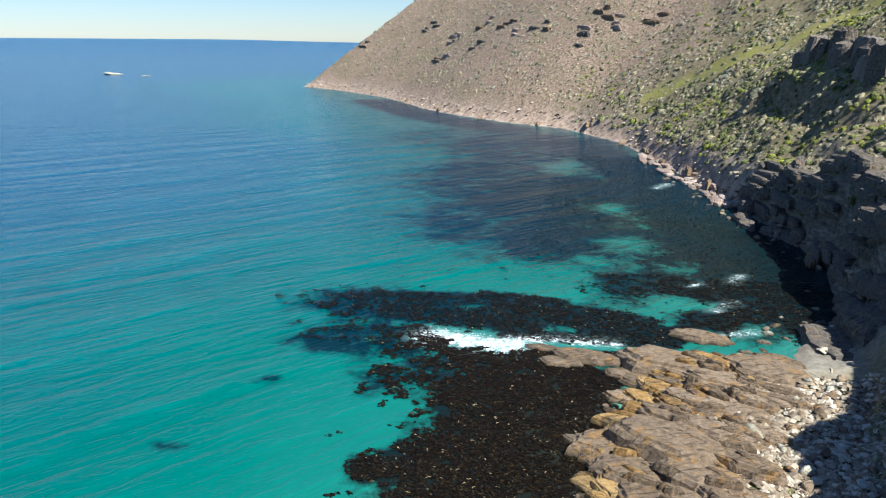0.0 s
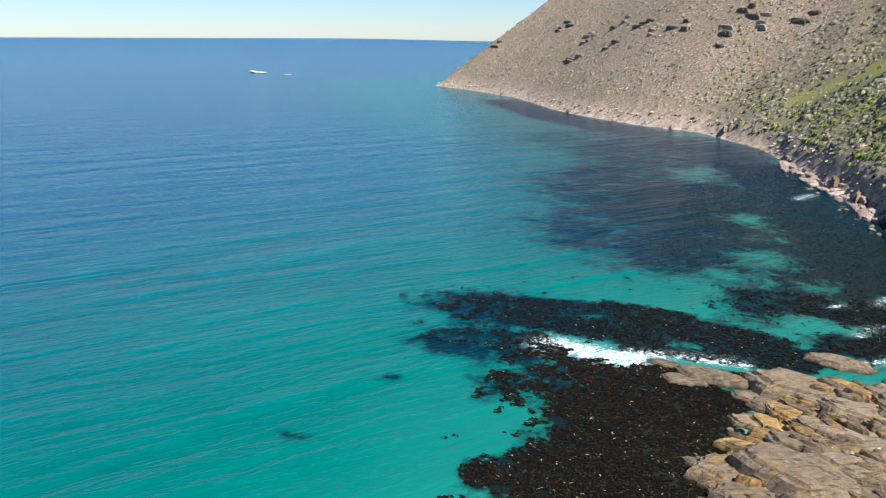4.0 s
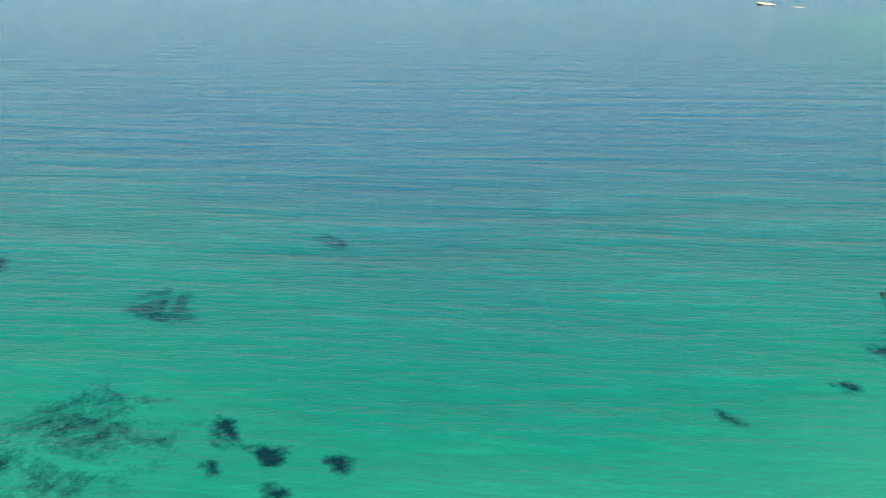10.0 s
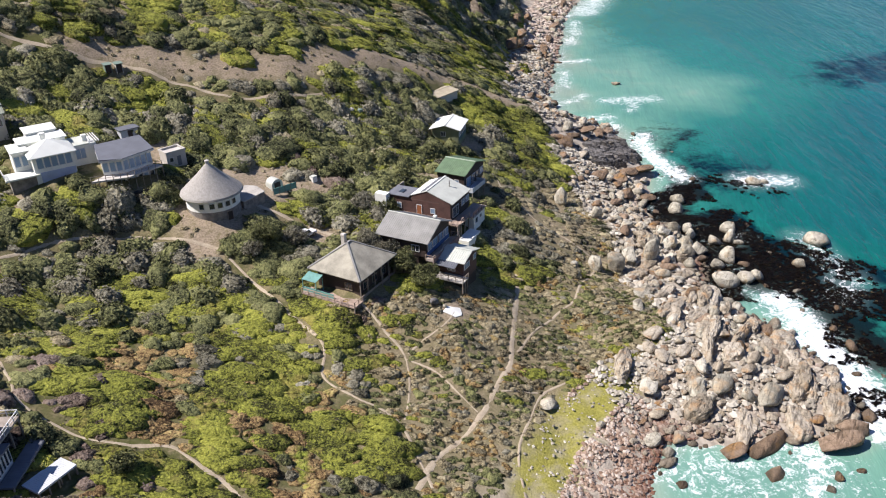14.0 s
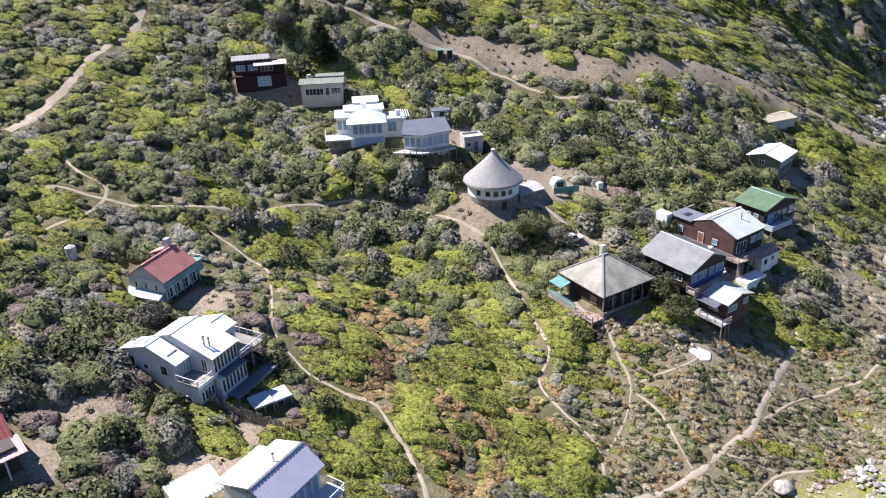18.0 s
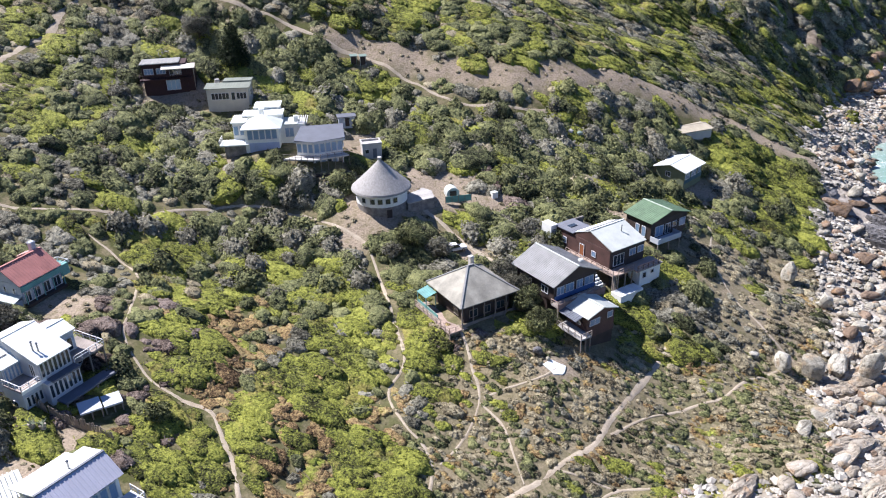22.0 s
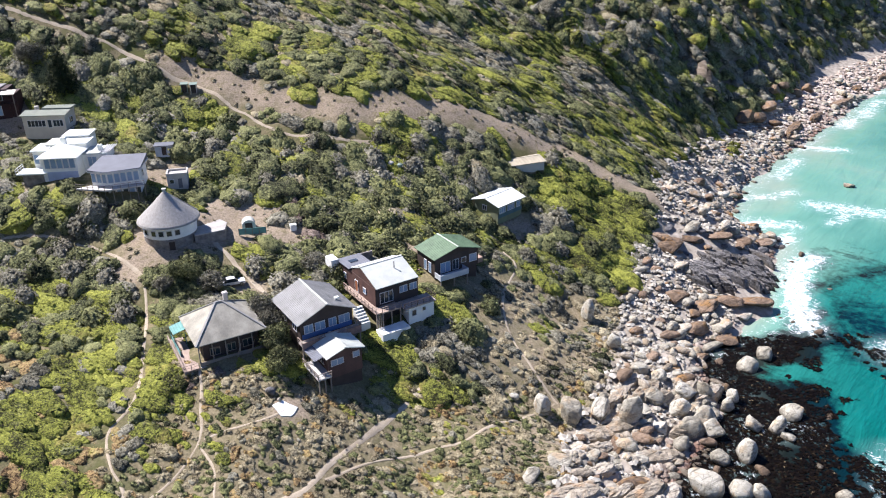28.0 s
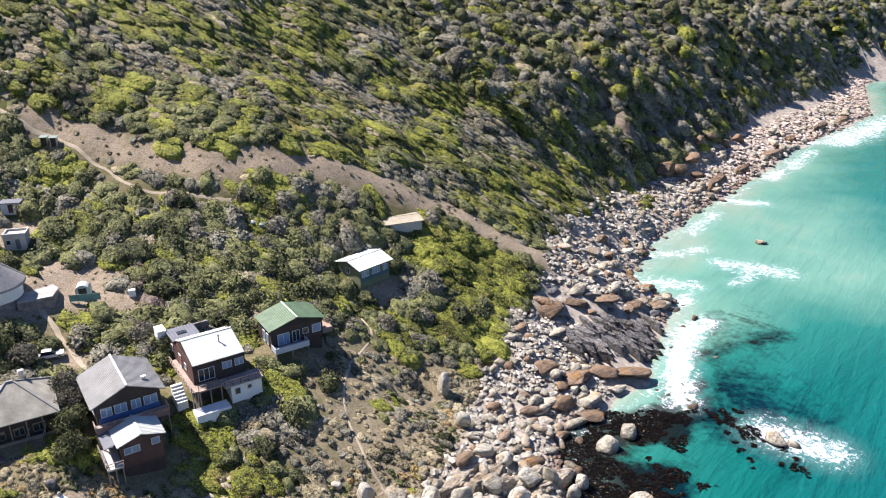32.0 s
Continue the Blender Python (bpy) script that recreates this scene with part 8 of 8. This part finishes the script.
def privy(x, y, turn, mat, label):
    t = thing("outhouse", pose(x, y, float(height(x, y)), 0, 0, turn), label, "outhouse", "outhouses by the track")
    part("wall", Geo().box(-0.7, -0.1, -0.4, -0.6, 1.3, 2.0).box(0.6, -0.1, -0.4, 0.7, 1.3, 2.0).box(-0.6, 1.2, -0.4, 0.6, 1.3, 2.0), mat, t)
    part("roof", Geo().hexa([(-0.9, -0.3, 2.0), (0.9, -0.3, 2.0), (0.9, 1.5, 2.2), (-0.9, 1.5, 2.2)], [(-0.9, -0.3, 2.1), (0.9, -0.3, 2.1), (0.9, 1.5, 2.3), (-0.9, 1.5, 2.3)]), M_GREEN_TANK, t)
    # dark board stands in for the shade inside the doorway
    part("door", Geo().box(-0.58, 0.1, -0.3, 0.58, 0.16, 1.9), M_DARKWOOD, t)


privy(12.6, 178.9, 8, M_GREEN_TANK, "small green outhouse with a dark board for its open doorway")
privy(14.8, 178.6, 8, M_CREAM, "small cream outhouse beside the track")


def white_store(x, y, z):
    t = thing("outbuilding", pose(x, y, z, 0, 0, 12), "small white plastered store with a flat open roof", "outbuilding")
    part("wall", Geo().box(-2.0, -1.6, -1.2, 2.0, 1.6, 2.4), M_CONC, t)
    part("parapet", Geo().box(-2.1, -1.7, 2.4, 2.1, -1.4, 2.8).box(-2.1, 1.4, 2.4, 2.1, 1.7, 2.8).box(-2.1, -1.4, 2.4, -1.8, 1.4, 2.8).box(1.8, -1.4, 2.4, 2.1, 1.4, 2.8), M_CONC, t)
    part("door", Geo().box(0.1, -1.68, -0.4, 0.9, -1.6, 1.6), M_TIN_BLUE, t)
    window(t, pose(-1.1, -1.66, 0.6), 0.9, 1.0, 0)


white_store(17.2, 151.2, 27.5)


def grey_shed(x, y):
    t = thing("shed", pose(x, y, float(height(x, y)), 0, 0, 10), "low grey shed with a flat sheet roof", "shed")
    part("wall", Geo().box(-1.8, -1.2, -0.6, 1.8, 1.2, 2.0), M_PALEBLUE, t)
    part("roof", Geo().box(-2.1, -1.5, 2.0, 2.1, 1.5, 2.15), M_TIN_BLUE, t)
    part("door", Geo().box(-0.4, -1.27, 0, 0.5, -1.2, 1.8), M_DARKWOOD, t)


grey_shed(11.4, 162.6)


def shelter(x, y):
    z = float(height(x, y))
    t = thing("water_tank_shelter", pose(x, y, z, 0, 0, 15), "small grey tank shelter with a rounded top", "shelter")
    g, n = Geo(), 9
    prof = [(math.cos(math.pi * i / n) * 1.3, 0.9 + math.sin(math.pi * i / n) * 1.2) for i in range(n + 1)]
    prof = [(1.3, -0.4)] + prof + [(-1.3, -0.4)]
    part("shell", g.hexa([(a, -1.1, b) for a, b in prof], [(a, 1.1, b) for a, b in prof]), M_TIN_PALE, t)
    # a dark panel on the solid shell, in place of the shaded hollow
    part("opening", Geo().box(-0.7, -1.16, -0.2, 0.7, -1.1, 1.5), M_DARKWOOD, t)
    s = thing("screen_fence", pose(x + 1.2, y - 2.6, z - 0.3, 0, 0, 10), "turquoise shade-cloth screen round a small yard", "fence")
    for i in range(5):
        part("post", Geo().box(-2.6 + i * 1.3, -0.05, -0.2, -2.5 + i * 1.3, 0.05, 1.5), M_POST, s)
    for i in range(4):
        part("cloth_panel", Geo().box(-2.5 + i * 1.3, -0.03, 0.1, -1.3 + i * 1.3, 0.03, 1.4), M_TURQ, s)


shelter(33.4, 139.8)
box_ = thing("store_box", pose(42.0, 140.3, float(height(42.0, 140.3)), 0, 0, 20), "white box beside the yard", "box")
part("body", Geo().box(-0.6, -0.5, -0.2, 0.6, 0.5, 1.0), M_WHITE, box_)
part("lid", Geo().box(-0.65, -0.55, 1.0, 0.65, 0.55, 1.08), M_TIN_PALE, box_)


def water_tank(x, y, r, h, mat, label):
    t = thing("water_tank", pose(x, y, float(height(x, y))), label, "tank")
    part("drum", Geo().tube((0, 0, -0.3), (0, 0, h), r, r, 18), mat, t)
    part("lid", Geo().tube((0, 0, h), (0, 0, h + 0.3), r * 0.98, r * 0.35, 18), mat, t)
    part("rim", Geo().tube((0, 0, h * 0.66), (0, 0, h * 0.7), r * 1.03, r * 1.03, 18), mat, t)


water_tank(-50.4, 110.1, 0.8, 1.8, M_CONC, "upright pale plastic water tank in the scrub")
water_tank(63.0, 160.5, 0.7, 1.3, M_GREEN_TANK, "green plastic water tank beside the track")
water_tank(61.0, 160.8, 0.6, 1.2, M_CONC, "pale plastic water tank beside the track")


def pickup(x, y, turn):
    """A small white car parked above the pyramid-roofed house."""
    t = thing("car", pose(x, y, float(height(x, y)) + 0.05, 0, 0, turn), "small white car parked on the sandy track", "car")
    white = plain("white_car_paint", (0.75, 0.75, 0.74), 0.3, 0, 0.03)
    black = plain("black_rubber", (0.02, 0.02, 0.02), 0.8)
    body = Geo().hexa([(-1.9, -0.75, 0.35), (1.9, -0.75, 0.35), (1.9, 0.75, 0.35), (-1.9, 0.75, 0.35)], [(-1.95, -0.8, 0.9), (1.9, -0.8, 0.85), (1.9, 0.8, 0.85), (-1.95, 0.8, 0.9)])
    part("body", body, white, t)
    part("cabin", Geo().hexa([(-1.7, -0.75, 0.9), (0.75, -0.75, 0.9), (0.75, 0.75, 0.9), (-1.7, 0.75, 0.9)], [(-1.35, -0.62, 1.5), (0.15, -0.62, 1.5), (0.15, 0.62, 1.5), (-1.35, 0.62, 1.5)]), M_GLASS, t)
    part("car_roof", Geo().box(-1.35, -0.64, 1.5, 0.15, 0.64, 1.56), white, t)
    for px in (-1.2, 1.2):
        for py in (-0.8, 0.62):
            w = part("wheel", Geo().tube((px, py, 0.32), (px, py + 0.18, 0.32), 0.32, 0.32, 14), black, t)
            part("rim", Geo().tube((px, py - 0.02, 0.32), (px, py + 0.2, 0.32), 0.18, 0.18, 10), M_METAL, w)
    for py in (-0.55, 0.55):
        part("headlight", Geo().box(1.88, py - 0.15, 0.6, 1.93, py + 0.15, 0.75), M_FRAME, t)


pickup(33.4, 124.2, 20)


def paling_fence(pts):
    t = thing("paling_fence", pose(0, 0, 0), "weathered grey paling fence leaning down the slope", "fence")
    c = smooth_line(pts, 0.24)
    g = random.Random(3)
    for i, (x, y) in enumerate(c):
        z = float(height(x, y))
        a = math.degrees(math.atan2(c[min(i + 1, len(c) - 1)][1] - c[max(i - 1, 0)][1], c[min(i + 1, len(c) - 1)][0] - c[max(i - 1, 0)][0]))
        p = part("paling", PALING, None, t)
        p.matrix_basis = pose(float(x), float(y), z - 0.2, g.uniform(-5, 5), g.uniform(-3, 3), a) @ Matrix.Diagonal((1, 1, g.uniform(0.85, 1.1), 1))


PALING = Geo().box(-0.1, -0.02, 0, 0.1, 0.02, 1.9).mesh("paling", M_POST)
paling_fence([(-25.0, 81.4), (-20.5, 79.3), (-16.6, 78.0), (-12.4, 75.6)])


def low_decks():
    h = House(-16.6, 82.0, 17.0, 31, "low pale boarded platforms beside the white house", "platform", 3)
    h.deck(-2.4, -1.5, 0.4, 1.4, 0.6, M_PALEBLUE, 1.5, "")
    h.deck(0.6, -1.2, 3.0, 1.6, 0.3, M_PALEBLUE, 1.5, "")


low_decks()


M_ALOE = plain("grey_green_aloe_leaves", (0.17, 0.20, 0.12), 0.7, 0, 0.25)
M_SKIRT = plain("dry_aloe_leaves", (0.36, 0.31, 0.24), 0.9, 0, 0.25)


def aloe(x, y, h, seed):
    """A tree aloe: a trunk in a skirt of dead leaves under a rosette of pointed blades."""
    t = thing("aloe", pose(x, y, float(height(x, y)) - 0.1, 0, 0, seed * 50), "tree aloe with a skirt of pale dead leaves", "aloe", "aloes in the garden")
    part("trunk", Geo().tube((0, 0, 0), (0.05, 0, h * 0.8), 0.16, 0.12), M_BARK, t)
    part("skirt", Geo().tube((0.02, 0, h * 0.2), (0.05, 0, h * 0.82), 0.30, 0.46, 11), M_SKIRT, t)
    g = random.Random(seed)
    for i in range(16):
        a, up = i * 2.4, g.uniform(0.1, 1.1)
        d = Vector((math.cos(a) * math.cos(up), math.sin(a) * math.cos(up), math.sin(up)))
        p = Vector((0.05, 0, h * 0.8))
        part("blade", Geo().tube(p, p + d * g.uniform(0.8, 1.15) - Vector((0, 0, 0.12)), 0.10, 0.015, 5), M_ALOE, t)


for i, (x, y, h) in enumerate(((-28.0, 75.6, 2.2), (-26.0, 75.0, 2.4), (-22.6, 76.6, 2.3), (-21.4, 76.8, 2.1), (-32.6, 75.8, 1.9))):
    aloe(x, y, h, i + 1)


def edge_house():
    h = House(-68.5, 128.4, 28.6, 20, "small pale blue cottage half hidden in scrub", "cottage", 4)
    h.wall(-3.2, -2.4, 3.2, 2.6, -2, 2.8, M_PALEBLUE)
    h.gable(-3.2, -2.4, 3.2, 2.6, 2.8, 1.0, M_TIN_PALE, "x", 0.4, 0.5, M_PALEBLUE)
    for u in (-1.6, 0.4, 2.2):
        h.win("F", u, 0.9, 1.1, 1.2, 1, -2.46)
    s = House(-53.0, 91.0, 22.4, 25, "weathered deck with a timber stair down the bank", "deck_platform", 3.5)
    s.deck(-4.0, -1.6, 1.6, 2.0, 0.9, M_CONC, 2, "")
    for i in range(8):
        part("stair_tread", Geo().box(1.7 + i * 0.36, -1.5, 0.7 - i * 0.26, 2.0 + i * 0.36, 0.2, 0.76 - i * 0.26), M_POST, s.ob)


edge_house()

# the white-washed slab below the houses, and a tumbled rock beside it
slab_ = thing("paved_slab", pose(47.0, 93.8, float(height(47.0, 93.8))), "bright white paved slab on a sandy terrace", "slab")
rim = [(-2.0, 0.3), (-1.2, -0.5), (-0.5, -1.3), (0.9, -1.0), (1.3, -0.5), (1.7, 0.7), (0.3, 0.9), (-0.6, 1.3)]
lie = lambda x, y: float(height(47.0 + x, 93.8 + y) - height(47.0, 93.8))
part("paving", Geo().hexa([(x, y, lie(x, y) - 0.5) for x, y in rim], [(x, y, lie(x, y) + 0.12) for x, y in rim]), M_WHITE, slab_)
boulder(44.6, 96.2, 2.2, 1.8, "grey", label="dark rounded rock beside the paved slab")
boulder(46.0, 95.0, 1.0, 0.9, "pale", label="small pale rock beside the paved slab")

# ---- the islet offshore ----
for dx, dy, w, h in ((0, 0, 26, 5), (-20, 8, 16, 4), (15, -6, 12, 3), (-95, 40, 14, 2)):
    boulder(886 + dx, -1317 + dy, w, h, "pale", 10, 0.0, 1.6, "low pale rock islet ringed with foam offshore", "offshore rocks")
